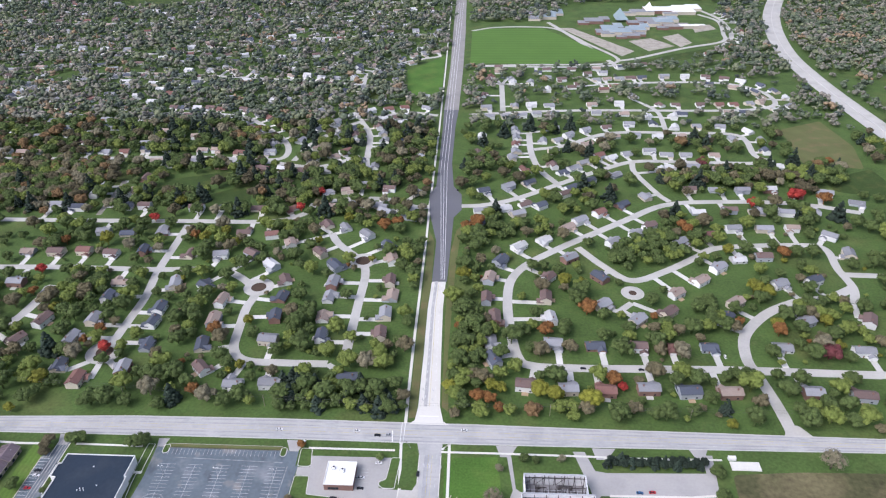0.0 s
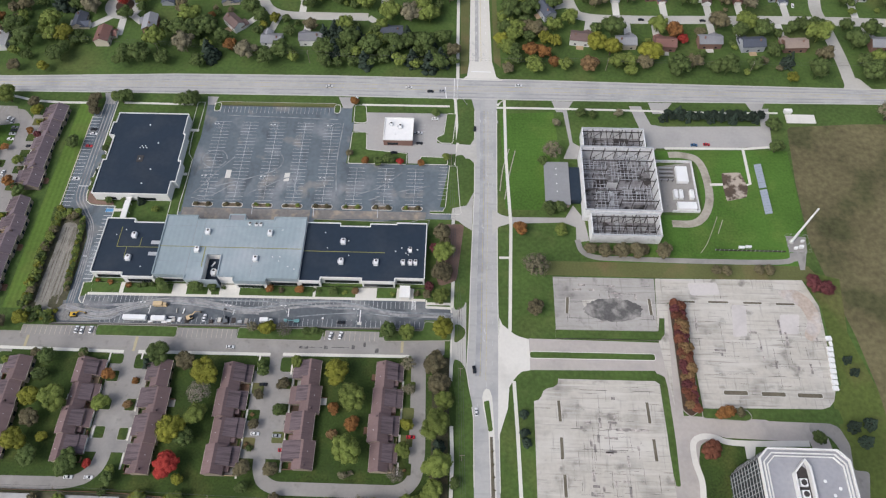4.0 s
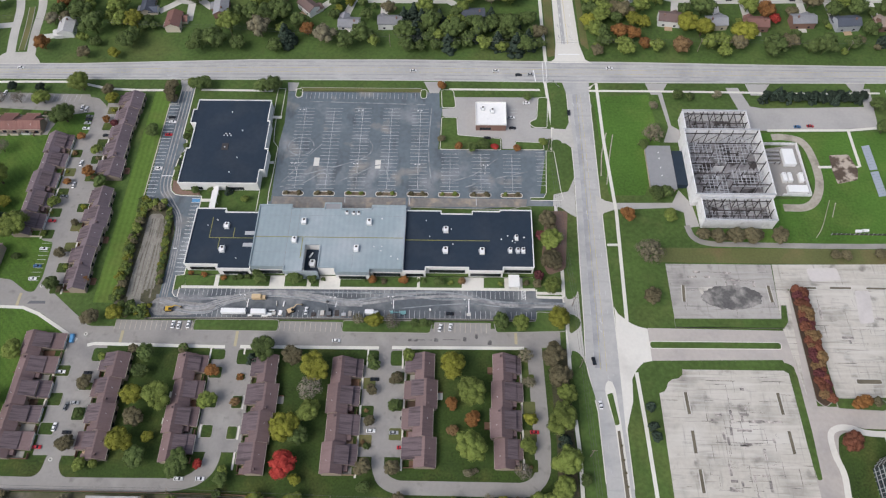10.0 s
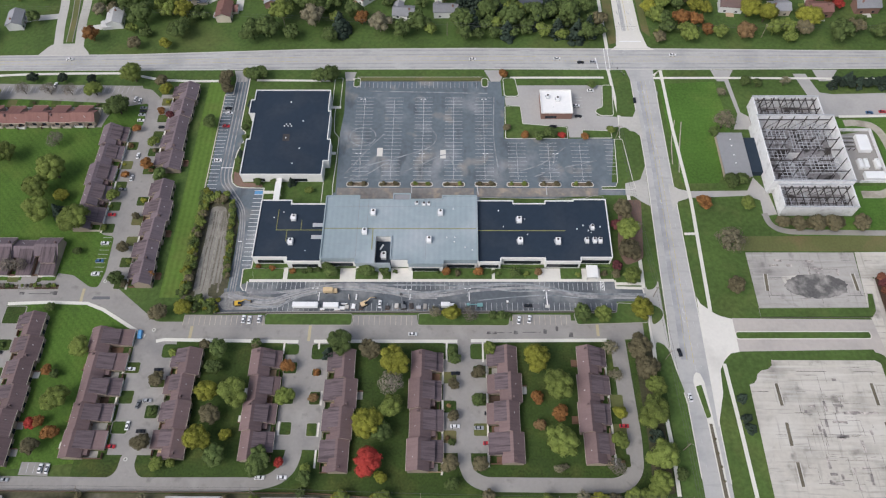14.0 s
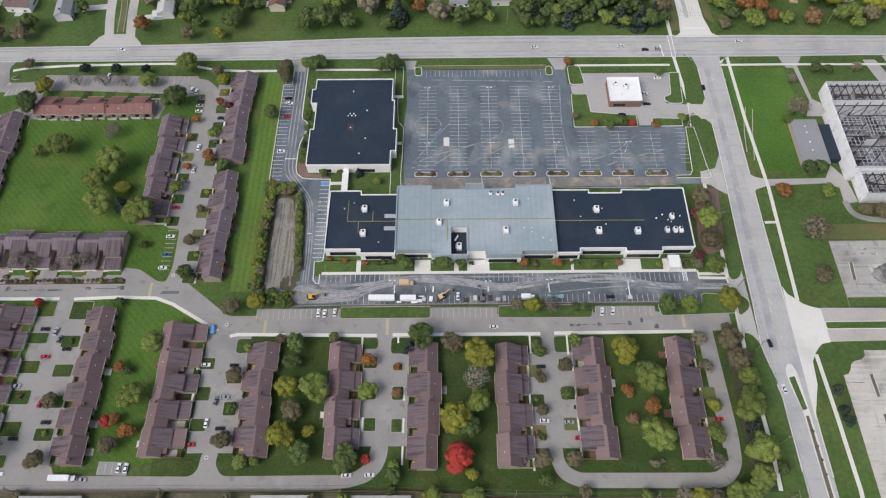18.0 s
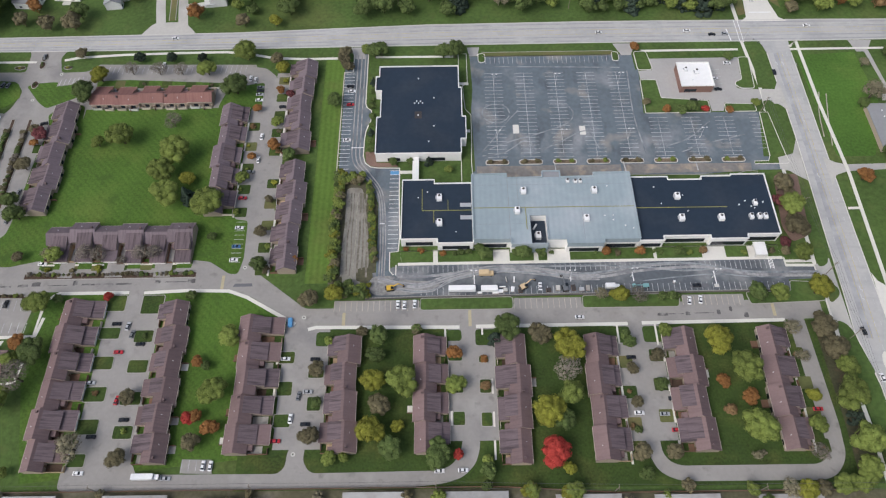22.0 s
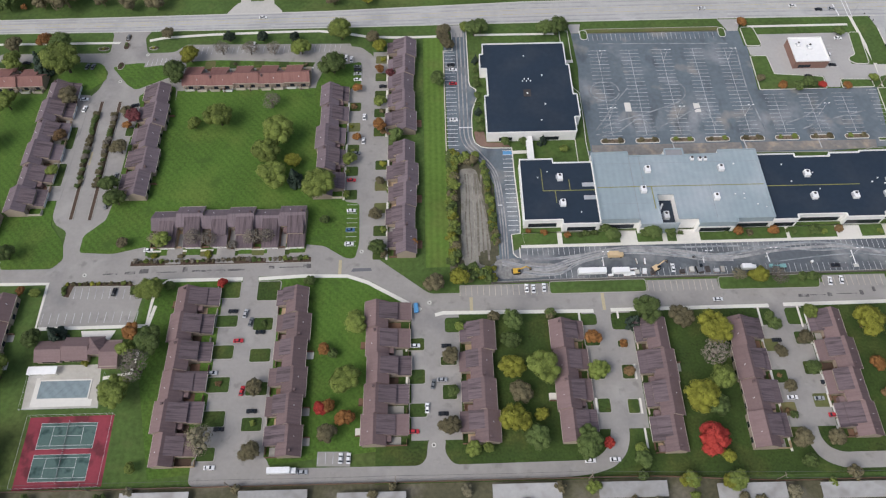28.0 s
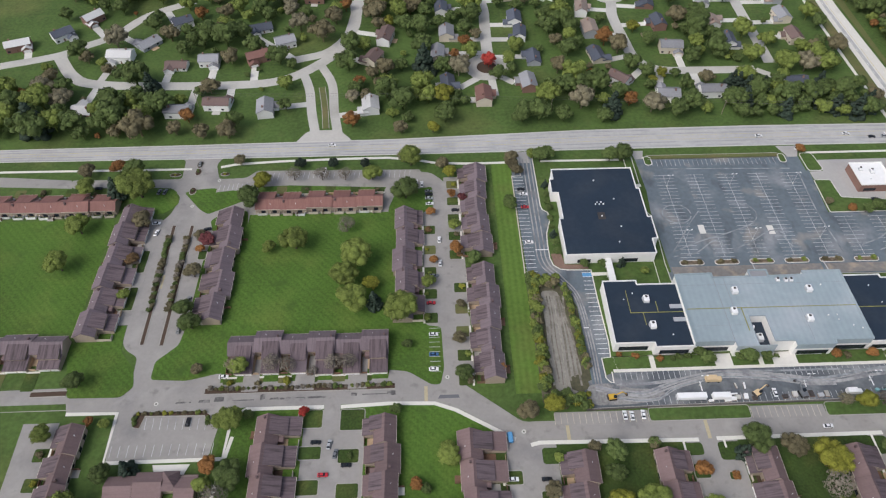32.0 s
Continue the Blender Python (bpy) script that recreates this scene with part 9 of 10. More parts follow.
for x, y, r in [(289, -149, 3.3), (293, -148, 3.6), (-210, 231, 5.4), (-130, 166, 4.3), (99, 355, 8.4), (113, 361, 7.9), (196, 363, 9.7), (185, 357, 7.2), (181, 195, 3.9), (197, 110, 6.5), (206, 108, 5.6), (214, 99, 5.1), (578, 427, 8.7), (624, 528, 6.5), (419, 208, 4.8), (-18, 110, 5.6), (-303, 102, 5.5)]:
    tree("orange", x, y, r)
for x, y, r in [(-351, 53, 4.9), (-263, 61, 3.8), (-274.2, -24.4, 4.8), (-308.4, 12, 5.6), (-275.2, 0.6, 4.0), (-142, 54, 4.2), (-101, 58, 4.2), (-99, 47, 4.2), (-136, -48, 2.4), (-138, -69, 3.7), (-109, -109, 4.9), (3, -129, 5.6), (-187, -185, 4.4), (-188, -157, 3.9), (-155, -178, 4.5), (-105, -176, 3.7), (-261, -82, 3.1), (139, -45, 6.0)]:
    tree("brown", x, y, r)
for x, y, r in [(140, -72, 6.0), (142, -51, 4.3), (139, -121, 3.2), (-56, -125, 2.7), (57, -140, 3.6), (45, -146, 2.9), (45, -162, 3.1), (43, -185, 4.4), (57, -185, 4.1), (141, -68, 4.9), (132, -84, 2.8), (194, -92, 4.9), (228, -52, 4.2), (236, -53, 5.0), (246, -53, 5.0), (255, -53, 5.1), (271, -53, 5.2), (77, 17, 2.5), (-101, 53, 4.0), (299, -148, 3.0), (300, -64, 3.2), (306, -64, 3.2), (325, -63, 3.3)]:
    tree("brown", x, y, r)
for x, y, r in [(331, -63, 3.3), (235, -51, 3.1), (243, -52, 3.1), (252, -51, 3.2), (260, -51, 3.2), (521, 418, 8.4), (311, 101, 6.2), (360, 105, 4.1), (142, 108, 6.1), (191, 130, 5.3), (-308, 90, 5.5), (-291, 86, 6.1), (-275, 86, 6.8), (-368, 83, 7.3), (-403, 146, 6.4), (-298, 223, 6.7), (-224, 190, 9.7), (-167, 87, 5.1)]:
    tree("brown", x, y, r)
for x, y, r in [(-330, 36, 5.8), (-217, 66, 3.0), (-50, -24, 2.5), (-281, -130, 4.2), (186, -152, 2.5), (186, -162, 2.7), (187, -167, 2.7), (294, 56, 3.8), (356.7, -153.8, 3.4), (365.0, -152.4, 3.6), (361.2, -161.2, 3.4), (363.0, -116.6, 2.4), (365.2, -123.6, 2.4), (-31, 102, 6.5), (378, 105, 4.6), (-396, 95, 9.3), (-334, 135, 6.0), (-152, 153, 8.2)]:
    tree("conifer", x, y, r)
for x, y, r in [(35, -107.6, 3.6), (-208, -180, 6.3), (-243, -82, 4.8), (194, -66, 8.8), (208, 19, 6.8), (212, 45, 3.5), (254, 54, 3.7), (432, 56, 8.2), (360, 163, 8.8), (-50, 108, 9.5), (-5, 103, 8.2), (-401, 130, 8.9), (-387, 120, 7.8)]:
    tree("pale", x, y, r)
for x, y, r in [(-270.4, -2.6, 4.6), (-132, 27, 2.7), (136, -54, 3.7), (133, -79, 3.2), (353, -72, 5.2), (359, -75, 5.2), (469, 518, 7.6), (476, 166, 8.2)]:
    tree("maroon", x, y, r)
for kind, x, y, r in (("bare", 53, -108.6, 4.4), ("bare", -226, -81, 4.6), ("bare", -219, -82, 4.4), ("bare", -198, -81.5, 4.6), ("bare", -190.5, -81.5, 4.6), ("olive", -241, -82.5, 5.0), ("bare", -207, -85, 3.0),
                      ("olive", -241.4, -110, 6.4), ("green", -236.4, -135.4, 6.4), ("olive", -248.2, -138, 4.2), ("bare", -240.9, -147.6, 7.2), ("olive", -302.6, -148.6, 7.4), ("olive", -342.4, 8.0, 6.4), ("olive", -344.9, -18, 7.0), ("rust", -308, -14.6, 3.9), ("olive", -306.8, -37.2, 3.2), ("bare", -229.5, 46.5, 4.6), ("bare", -213.2, 46.2, 4.6), ("bare", -199.6, 46, 4.6), ("russet", 280, -169, 5.6)):
    tree(kind, x, y, r)
for x, y, r in [(-227, 57, 3.7), (-207, 57, 3.6), (-188, 56, 3.6)]:
    tree("yew", x, y, r)

for kind, x, y, r in (("yellow", 110, -201.5, 5.0), ("pale", 104, -200.5, 4.5), ("olive", 88, -200.5, 3.4), ("olive", 127, -200, 4.8), ("yellow", -7, -200, 3.6), ("yellow", 10, -201.5, 3.8), ("brown", 118, -201, 4.0), ("olive", 134, -199, 4.4)):
    tree(kind, x, y, r)

for kind, x, y, r in (("olive", -237.2, -8.4, 3.9), ("olive", -223.2, -6.6, 7.4), ("olive", -189.2, -19, 9.4), ("olive", -195.6, -31.6, 7.6), ("yellow", -181.5, -34.6, 4.2), ("conifer", -179.9, -46.1, 4.4), ("olive", -190.6, -47, 7.6), ("olive", -165.6, -54.8, 9.2), ("bare", -196.6, 5.5, 5.0),
                      ("olive", -183.6, 45.6, 5.6), ("olive", -161, 57.4, 7.4), ("pale", -165, 60, 4.6)):
    tree(kind, x, y, r)

# gardens between the southern rows, the small trees of their courts, and the belt along the avenue
for kind, x, y, r in (
    ("brown", -82.2, -125.9, 2.9), ("green", -73.9, -129.4, 5.2), ("yellow", -75.4, -151.8, 5.9), ("olive", -62.6, -152.5, 7.0), ("brown", -72.7, -162.7, 5.0), ("yellow", -75.9, -174.5, 6.8), ("green", -66.9, -182.0, 5.4), ("yellow", -64.3, -171.7, 3.0), ("olive", -98.0, -129.9, 2.4), ("brown", -102.1, -145.0, 4.0),
    ("green", -101.7, -160.8, 2.9), ("brown", -102.0, -175.8, 4.1), ("olive", -93.6, -185.7, 3.5), ("olive", -87.6, -185.4, 2.6), ("green", -56.0, -124.6, 2.9), ("orange", -38.0, -137.6, 3.7), ("orange", -24.1, -139.9, 2.3), ("rust", -23.7, -153.6, 2.7), ("olive", -37.6, -153.2, 4.7), ("green", -12.9, -125.9, 6.6), ("conifer", -18.2, -130.4, 3.6),
    ("bare", 14, -147, 6.4), ("green", -46.9, -186.0, 5.1), ("red", -36.9, -184.3, 2.5), ("olive", -24.0, -187.5, 2.7), ("green", -75.0, -138.2, 4.2),
    ("yellow", 85.8, -134.2, 7.2), ("olive", 95.6, -147.1, 7.7), ("orange", 85.6, -152.9, 3.4), ("orange", 96.2, -160.6, 4.0), ("rust", 86.1, -166.2, 3.1), ("olive", 95.3, -175.8, 8.5), ("pale", 93.5, -186.5, 2.5), ("pale", 97.1, -185.1, 1.9), ("pale", 123.8, -127.3, 4.6), ("pale", 124.7, -141.2, 3.6),
    ("yellow", 124.5, -160.1, 3.9), ("olive", 123.4, -173.4, 4.2), ("bare", 120.1, -185.9, 4.4), ("brown", 138.0, -127.9, 5.8), ("brown", 140.7, -138.0, 6.0), ("olive", 143.8, -147.0, 5.3), ("olive", 139.5, -160.5, 7.8), ("conifer", 141.3, -170.5, 3.6), ("olive", 140.8, -181.5, 7.7), ("green", 150.2, -188.8, 3.2), ("olive", 140, -193, 5.4),
):
    tree(kind, x, y, r)
# rows of planted shrubs and small trees
random.seed(21)
for cx in (-11.8, 7, 25.8, 44.6, 63.4, 82.2, 101, 119.8):
    for dx in (-3.8, 3.6):
        tree(random.choice(("brown", "brown", "olive")), cx + dx, -23.6, random.uniform(1.5, 2.0))
for i in range(34):
    tree(random.choice(("russet", "russet", "russet", "maroon", "rust")), 274.6 + (i % 2 - 0.5) * 3.2 + random.uniform(-0.6, 0.6), -86 - i * 1.84, random.uniform(2.5, 3.5))
for i in range(26):
    tree("yew" if i % 3 else "conifer", 285 + i * 2.55 + random.uniform(-0.6, 0.6), 52.4 + (i % 2) * 3 + random.uniform(-0.8, 0.8), random.uniform(2.5, 3.5))
for a, b, n in (((-293.6, 4), (-292.6, -47), 19), ((-283.4, 3), (-283, -47), 18)):
    for i in range(n):
        u = (i + 0.5) / n
        tree(random.choice(("brown", "brown", "bare", "green")), a[0] + (b[0] - a[0]) * u + random.uniform(-0.5, 0.5), a[1] + (b[1] - a[1]) * u, random.uniform(1.5, 2.39))
for i in range(34):
    u = (i + 0.5) / 34
    tree(random.choice(("brown", "brown", "green", "olive", "bare")), -255 + 85 * u, -91.5 + random.uniform(-0.2, 0.3), random.uniform(0.9, 1.8))
for x, y in ((-288.1, 39.3), (-287.9, 55.2), (-288.1, 61.1), (-288.4, 57), (-301, 53.1), (-299.5, 53.4), (-302.6, 53), (-271.7, 52.9), (-270, 53.3)):
    tree(random.choice(("yellow", "brown", "green")), x, y, random.uniform(0.8, 1.3))
for x, y in ((169.4, -171.6), (169.7, -178.3), (170.0, -184.6), (170.2, -191)):
    tree("brown", x, y, 0.8)
for x, y in PADS:
    if random.random() < 0.62:
        tree(random.choice(("brown", "brown", "olive", "rust", "green", "yellow")), x, y, random.uniform(1.0, 2.5))
for i in range(150):
    side = i % 2
    u = i / 156
    a, b = ((-99.2, -30.5), (-99.4, -99.5)) if side else ((-82.2, -37.6), (-78.6, -88.6))
    bush(random.choice(("brown", "olive", "green", "olive", "yellow", "green", "olive")), a[0] + (b[0] - a[0]) * u + random.uniform(-1.6, 2.2) * (1.0 if side else 0.6), a[1] + (b[1] - a[1]) * u, random.uniform(1.5, 3.1) * (1.0 if side else 0.66))
for i in range(22):
    bush(random.choice(("brown", "olive", "yellow", "green", "olive")), random.uniform(-98, -85), random.uniform(-39, -32.5), random.uniform(1.8, 3.0))
for i in range(26):
    bush(random.choice(("brown", "olive", "green", "yellow", "green")), random.uniform(-99, -80), random.uniform(-106.5, -99.5), random.uniform(1.4, 3.2))
for kind, x, y, r in (("green", -33.5, -81.5, 2.2), ("green", -29.5, -81, 2.2), ("green", -37.0, -82.2, 1.6), ("green", -5.3, -82.4, 2.4), ("green", 13, -82, 1.6), ("green", 36, -82.4, 1.4), ("brown", 47, -83, 2.2), ("green", 66, -82, 1.5), ("green", 69.5, -82.6, 1.6), ("olive", 84, -83, 1.8), ("rust", 90.5, -83, 2.4), ("olive", 112, -83.4, 1.7), ("brown", 126, -83, 2.2)):
    tree(kind, x, y, r)
for i in range(9):
    tree(random.choice(("green", "green", "conifer")), -83.3 + random.uniform(-0.4, 0.4), 36 - i * 6.4, random.uniform(1.8, 2.7))
for i in range(11):
    tree(random.choice(("yellow", "olive", "brown")), -284.0 + 2.98 * i, -102.9, random.uniform(1.0, 1.7))
for x, y in ((-284.5, -107.6), (-284.8, -105.4), (-252, -106), (-251.8, -108.2)):
    tree("green", x, y, 1.5)
for i in range(34):
    bush(random.choice(("brown", "brown", "olive", "pale", "green")), -300 + i * 13.5 + random.uniform(-4, 4), -199 - random.uniform(0, 12), random.uniform(1.8, 3.6))

# yards and belts of the northern streets
random.seed(33)


def free(x, y, gap):
    if on_road(x, y, gap) or nearest_street(x, y)[0] < 5.5 + gap * 0.5 or 140 < x < 180 and y < 460:
        return False
    if any((x - a) ** 2 + (y - b + 3.5) ** 2 < (8.5 + gap * 0.8) ** 2 for a, b in HOUSES):
        return False
    return not any((x - a) ** 2 + (y - b) ** 2 < (0.62 * (gap + r)) ** 2 for a, b, r in TREES)


def grove(kind, spots, seed):
    """Garden trees that nobody could count: trunks and clumped crowns in one mesh."""
    rng = np.random.default_rng(seed)
    vs, fs, n0 = [], [], 0
    for x, y, r in spots:
        v, f = crown_mesh(int(rng.integers(0, 10000)), "conifer" if kind == "conifer" else "lean")
        a = rng.uniform(0, 6.283)
        rot = np.array([[math.cos(a), -math.sin(a), 0], [math.sin(a), math.cos(a), 0], [0, 0, 1]])
        v = v @ rot.T * r * rng.uniform(1.05, 1.2) + np.array([x, y, r * (0.85 if kind == "conifer" else 1.05)])
        t = np.array([(x + 0.07 * r * math.cos(i * 2.094), y + 0.07 * r * math.sin(i * 2.094), z) for z in (0, r) for i in range(3)])
        tf = np.array([(0, 1, 4), (0, 4, 3), (1, 2, 5), (1, 5, 4), (2, 0, 3), (2, 3, 5)])
        vs += [v, t]
        fs += [f + n0, tf + n0 + len(v)]
        n0 += len(v) + 6
    ob = new("garden_trees", soup("garden_trees", np.concatenate(vs), np.concatenate(fs), LEAF[kind]))
    tagged(ob, "%s garden trees among suburban houses" % WORD[kind], "trees", kind="stuff")


def belt(poly, spacing, kinds):
    """A thick belt of trees inside an outline."""
    xs, ys = [q[0] for q in poly], [q[1] for q in poly]
    y = min(ys)
    while y < max(ys):
        x = min(xs)
        while x < max(xs):
            bx, by = x + random.uniform(-0.4, 0.4) * spacing, y + random.uniform(-0.4, 0.4) * spacing
            r = spacing * random.uniform(0.5, 0.72)
            x += spacing
            if on_road(bx, by, r) or not inside(bx, by, poly) or nearest_street(bx, by)[0] < 7 or any((bx - a) ** 2 + (by - b) ** 2 < 75 for a, b in HOUSES):
                continue
            if any((bx - a) ** 2 + (by - b) ** 2 < (0.6 * r) ** 2 for a, b, k in TREES):
                continue
            TREES.append((bx, by, r))
            LATE.append((random.choice(kinds), bx, by, r))
        y += spacing


WOODS = ("green", "green", "green", "green", "green", "olive", "olive", "brown")
AUTUMN = ("rust", "brown", "brown", "olive", "pale", "green")
for poly, spacing, kinds in (
    ([(39.2, 123.0), (61.9, 132.9), (98.5, 127.4), (141.0, 121.0), (144.4, 90.5), (46.3, 89.2)], 8.0, ("green", "green", "green", "conifer", "green", "olive")),
    ([(176.8, 232.0), (217.3, 200.7), (216.0, 155.2), (200.8, 135.8), (200.3, 92.3), (179.4, 97.5)], 10, WOODS),
    ([(-430.3, 121.9), (-321.8, 130.3), (-302.7, 92.1), (-253.5, 96.0), (-251.8, 83.4), (-417.1, 86.8)], 16, WOODS + ("brown", "olive", "pale")),
    ([(214.3, 99.8), (280.0, 106.7), (277.7, 87.8), (214.0, 88.7)], 10, ("olive", "rust", "brown", "green", "brown")),
    ([(383.7, 357.3), (443.8, 351.2), (426.9, 306.7), (327.7, 285.0), (325.4, 324.1)], 11, WOODS),
    ([(412.2, 502.4), (573.8, 505.7), (632.4, 492.8), (623.6, 470.6), (405.6, 468.7)], 11, WOODS + ("brown",)),
    ([(180.2, 352.3), (278.1, 379.4), (276.0, 354.6), (186.1, 325.7)], 11, WOODS),
):
    belt(poly, spacing, kinds)
for poly, spacing, kinds in (
    ([(-437.1, 518.7), (-264.9, 518.9), (-224.4, 426.9), (-365.1, 389.4)], 12, AUTUMN),
    ([(-205.4, 270.8), (-159.4, 272.1), (-134.1, 214.9), (-172.7, 209.7)], 11, WOODS),
    ([(31.6, 219.5), (52.6, 220.1), (62.9, 159.0), (38.8, 158.3)], 11, WOODS),
    ([(389.8, 237.9), (422.1, 230.5), (409.4, 183.7), (378.7, 190.2)], 12, WOODS),
    ([(-49.3, 387.0), (27.1, 480.2), (54.2, 473.7), (37.2, 413.5), (-19.8, 336.5)], 12, WOODS),
    ([(87.6, 297.9), (126.5, 324.2), (139.1, 257.0), (126.3, 222.2), (119.8, 303.7)], 12, WOODS),
    ([(474.3, 257.3), (514.6, 245.6), (497.9, 201.2), (454.5, 196.1)], 12, WOODS),
):
    belt(poly, spacing, kinds)
made = 0
tries = 0
GARDEN = {}
for kind, x, y, r in LATE:
    GARDEN.setdefault(kind, []).append((x, y, r))
while made < 760 and tries < 40000:
    tries += 1
    y = 78 + 300 * random.random() ** 1.1
    x = random.uniform(-480 + 0.2 * y, 640)
    r = random.uniform(5.4, 9.2) if made < 430 else random.uniform(3.6, 5.6) if made < 620 else random.uniform(2.0, 3.4)
    dense = noise.noise(Vector((x * 0.012, y * 0.016, 3.3)))
    if y < 112 and (-330 < x < -60 and random.random() < 0.6):
        continue
    if dense < -0.05 and random.random() < 0.72:
        continue
    if free(x, y, r):
        TREES.append((x, y, r))
        GARDEN.setdefault(random.choice(("green",) * 12 + ("olive",) * 5 + ("brown",) * 3 + ("pale", "yellow", "orange")), []).append((x, y, r))
        made += 1
for k, (kind, spots) in enumerate(sorted(GARDEN.items())):
    grove(kind, spots, 900 + k)


def woodland(name, spots, kind, seed):
    """A far wood: each tree a handful of uneven clumps, all in one mesh."""
    rng = np.random.default_rng(seed)
    c = np.array([(x, y, 0) for x, y, r in spots])
    rad = np.array([r for x, y, r in spots])
    k = 9
    off = rng.normal(0, 0.40, (len(c), k, 3)) * rad[:, None, None]
    off[:, :, 2] = np.abs(off[:, :, 2]) * 0.9 + rad[:, None] * 0.75
    cc = (c[:, None, :] + off).reshape(-1, 3)
    v, f = clumps(rng, cc, np.repeat(rad, k) * rng.uniform(0.20, 0.48, len(cc)))
    ob = new(name, soup(name, v, f, HAZELEAF.get(kind, LEAF[kind])))
    return tagged(ob, "%s trees of the distant suburb" % WORD[kind], "trees", kind="stuff")


BROWNWOODS = [[(930.4, 1472.8), (773.8, 1049.3), (756.0, 856.1), (752.0, 647.5), (774.5, 490.3), (1342.5, 1471.7)], [(-919.1, 1114.4), (-601.0, 1116.7), (-397.1, 810.3), (-232.8, 449.6), (-454.6, 443.9)], [(174.3, 1256.8), (171.0, 1474.9), (320.1, 1474.5), (282.9, 1257.1)]]
GRID = {}
for a, b in HOUSES:
    GRID.setdefault((int(a // 20), int(b // 20)), []).append((a, b, 5.5))
for line in STREETS:
    for a, b in zip(line, line[1:]):
        n = max(1, int((Vector(b) - Vector(a)).length / 5))
        wide = 22 if line is STREETS[-1] else 7.0
        for i in range(n):
            x, y = a[0] + (b[0] - a[0]) * i / n, a[1] + (b[1] - a[1]) * i / n
            for gx in (-1, 0, 1) if wide > 10 else (0,):
                GRID.setdefault((int(x // 20), int(y // 20)), []).append((x, y, wide))
random.seed(55)
far, middle = {}, {}
step = 10.5
y = 372.0
while y < 2300:
    step = 11.5 if y < 800 else 14 if y < 1300 else 19
    x = -330 - 0.72 * y
    while x < 420 + 0.75 * y:
        px, py, r = x + random.uniform(-5, 5), y + random.uniform(-5, 5), random.uniform(4.8, 9.4) * (1.0 if y < 1300 else 1.25)
        x += step
        if abs(px - 158) < 19:
            continue
        gx, gy = int(px // 20), int(py // 20)
        if any((px - a) ** 2 + (py - b) ** 2 < (k * 0.9 + r * 0.30) ** 2 for i in (-1, 0, 1) for j in (-1, 0, 1) for a, b, k in GRID.get((gx + i, gy + j), ())):
            continue
        if any(inside(px, py, q) for q in CLEAR):
            continue
        if px > 180 and py < 900 and (random.random() < 0.52 or any((px - a) ** 2 + (py - b) ** 2 < (k + r * 0.7) ** 2 for i in (-1, 0, 1) for j in (-1, 0, 1) for a, b, k in GRID.get((gx + i, gy + j), ()))):
            continue
        gapn = noise.noise(Vector((px * 0.010, py * 0.010, 7.7)))
        if random.random() < (0.30 if gapn < -0.12 else 0.06) * (1.0 if py < 1000 else 0.4):
            continue
        if py < 400 and any((px - a) ** 2 + (py - b) ** 2 < (0.8 * (r + k)) ** 2 for a, b, k in TREES):
            continue
        warm = noise.noise(Vector((px * 0.006, py * 0.006, 1.7)))
        mix = ("green",) * 8 + ("olive",) * 4 + ("brown",) * 4 + ("conifer", "conifer", "pale") + (("rust",) * 2 + ("brown",) * 3 + ("pale",) * 2 if warm > 0.2 else ("rust",) if random.random() < 0.25 else ())
        if any(inside(px, py, q) for q in BROWNWOODS):
            mix = ("brown",) * 5 + ("rust",) * 1 + ("green",) * 5 + ("pale", "olive", "olive")
        (far if py > 640 else middle).setdefault(random.choice(mix), []).append((px, py, r))
    y += step
for k, (kind, spots) in enumerate(sorted(middle.items())):
    grove(kind, spots, 700 + k)
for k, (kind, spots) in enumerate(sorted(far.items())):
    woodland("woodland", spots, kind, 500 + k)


# ---------------------------------------------------------------- vehicles
KNOWN = {}
CARZ = 0.10


def car(x, y, turn, colour, z=CARZ):
    """A saloon: shaped body, glazed cabin, four wheels with rims."""
    if colour in KNOWN:
        return copy_thing(KNOWN[colour], pose(x, y, z, 0, 0, turn))
    ob = thing("car", x, y, z, turn, "%s saloon car standing on paving" % colour, "car", "cars")
    KNOWN[colour] = ob
    prof = [(-2.25, 0.35), (2.2, 0.32), (2.28, 0.62), (1.95, 0.80), (0.95, 0.92), (-1.65, 0.96), (-2.28, 0.85)]
    n = len(prof)
    v = [(a, -0.88, b) for a, b in prof] + [(a, 0.88, b) for a, b in prof]
    body = bmesh.new()
    vs = [body.verts.new(q) for q in v]
    body.faces.new(vs[:n])
    body.faces.new(vs[n:][::-1])
    for i in range(n):
        body.faces.new((vs[i], vs[n + i], vs[n + (i + 1) % n], vs[(i + 1) % n]))
    bmesh.ops.recalc_face_normals(body, faces=body.faces[:])
    bmesh.ops.bevel(body, geom=body.edges[:], offset=0.08, segments=1, affect="EDGES")
    part("body", body, CARS[colour], ob)
    q = [(-1.75, 0.74, 0.94), (0.98, 0.74, 0.92), (0.30, 0.60, 1.40), (-1.15, 0.60, 1.42)]
    piece("cabin_glass", [(a, -b, c) for a, b, c in q] + q, [(0, 1, 2, 3), (7, 6, 5, 4), (0, 4, 5, 1), (1, 5, 6, 2), (2, 6, 7, 3), (3, 7, 4, 0)], DARKGLASS, ob)
    box("roof_panel", -1.12, -0.58, 1.40, 0.28, 0.58, 1.46, CARS[colour], ob)
    for sx in (-1.38, 1.38):
        for sy in (-1, 1):
            tube("wheel", (sx, sy * 0.72, 0.33), (sx, sy * 0.92, 0.33), 0.33, 0.33, RUBBER, ob, 10)
    return ob


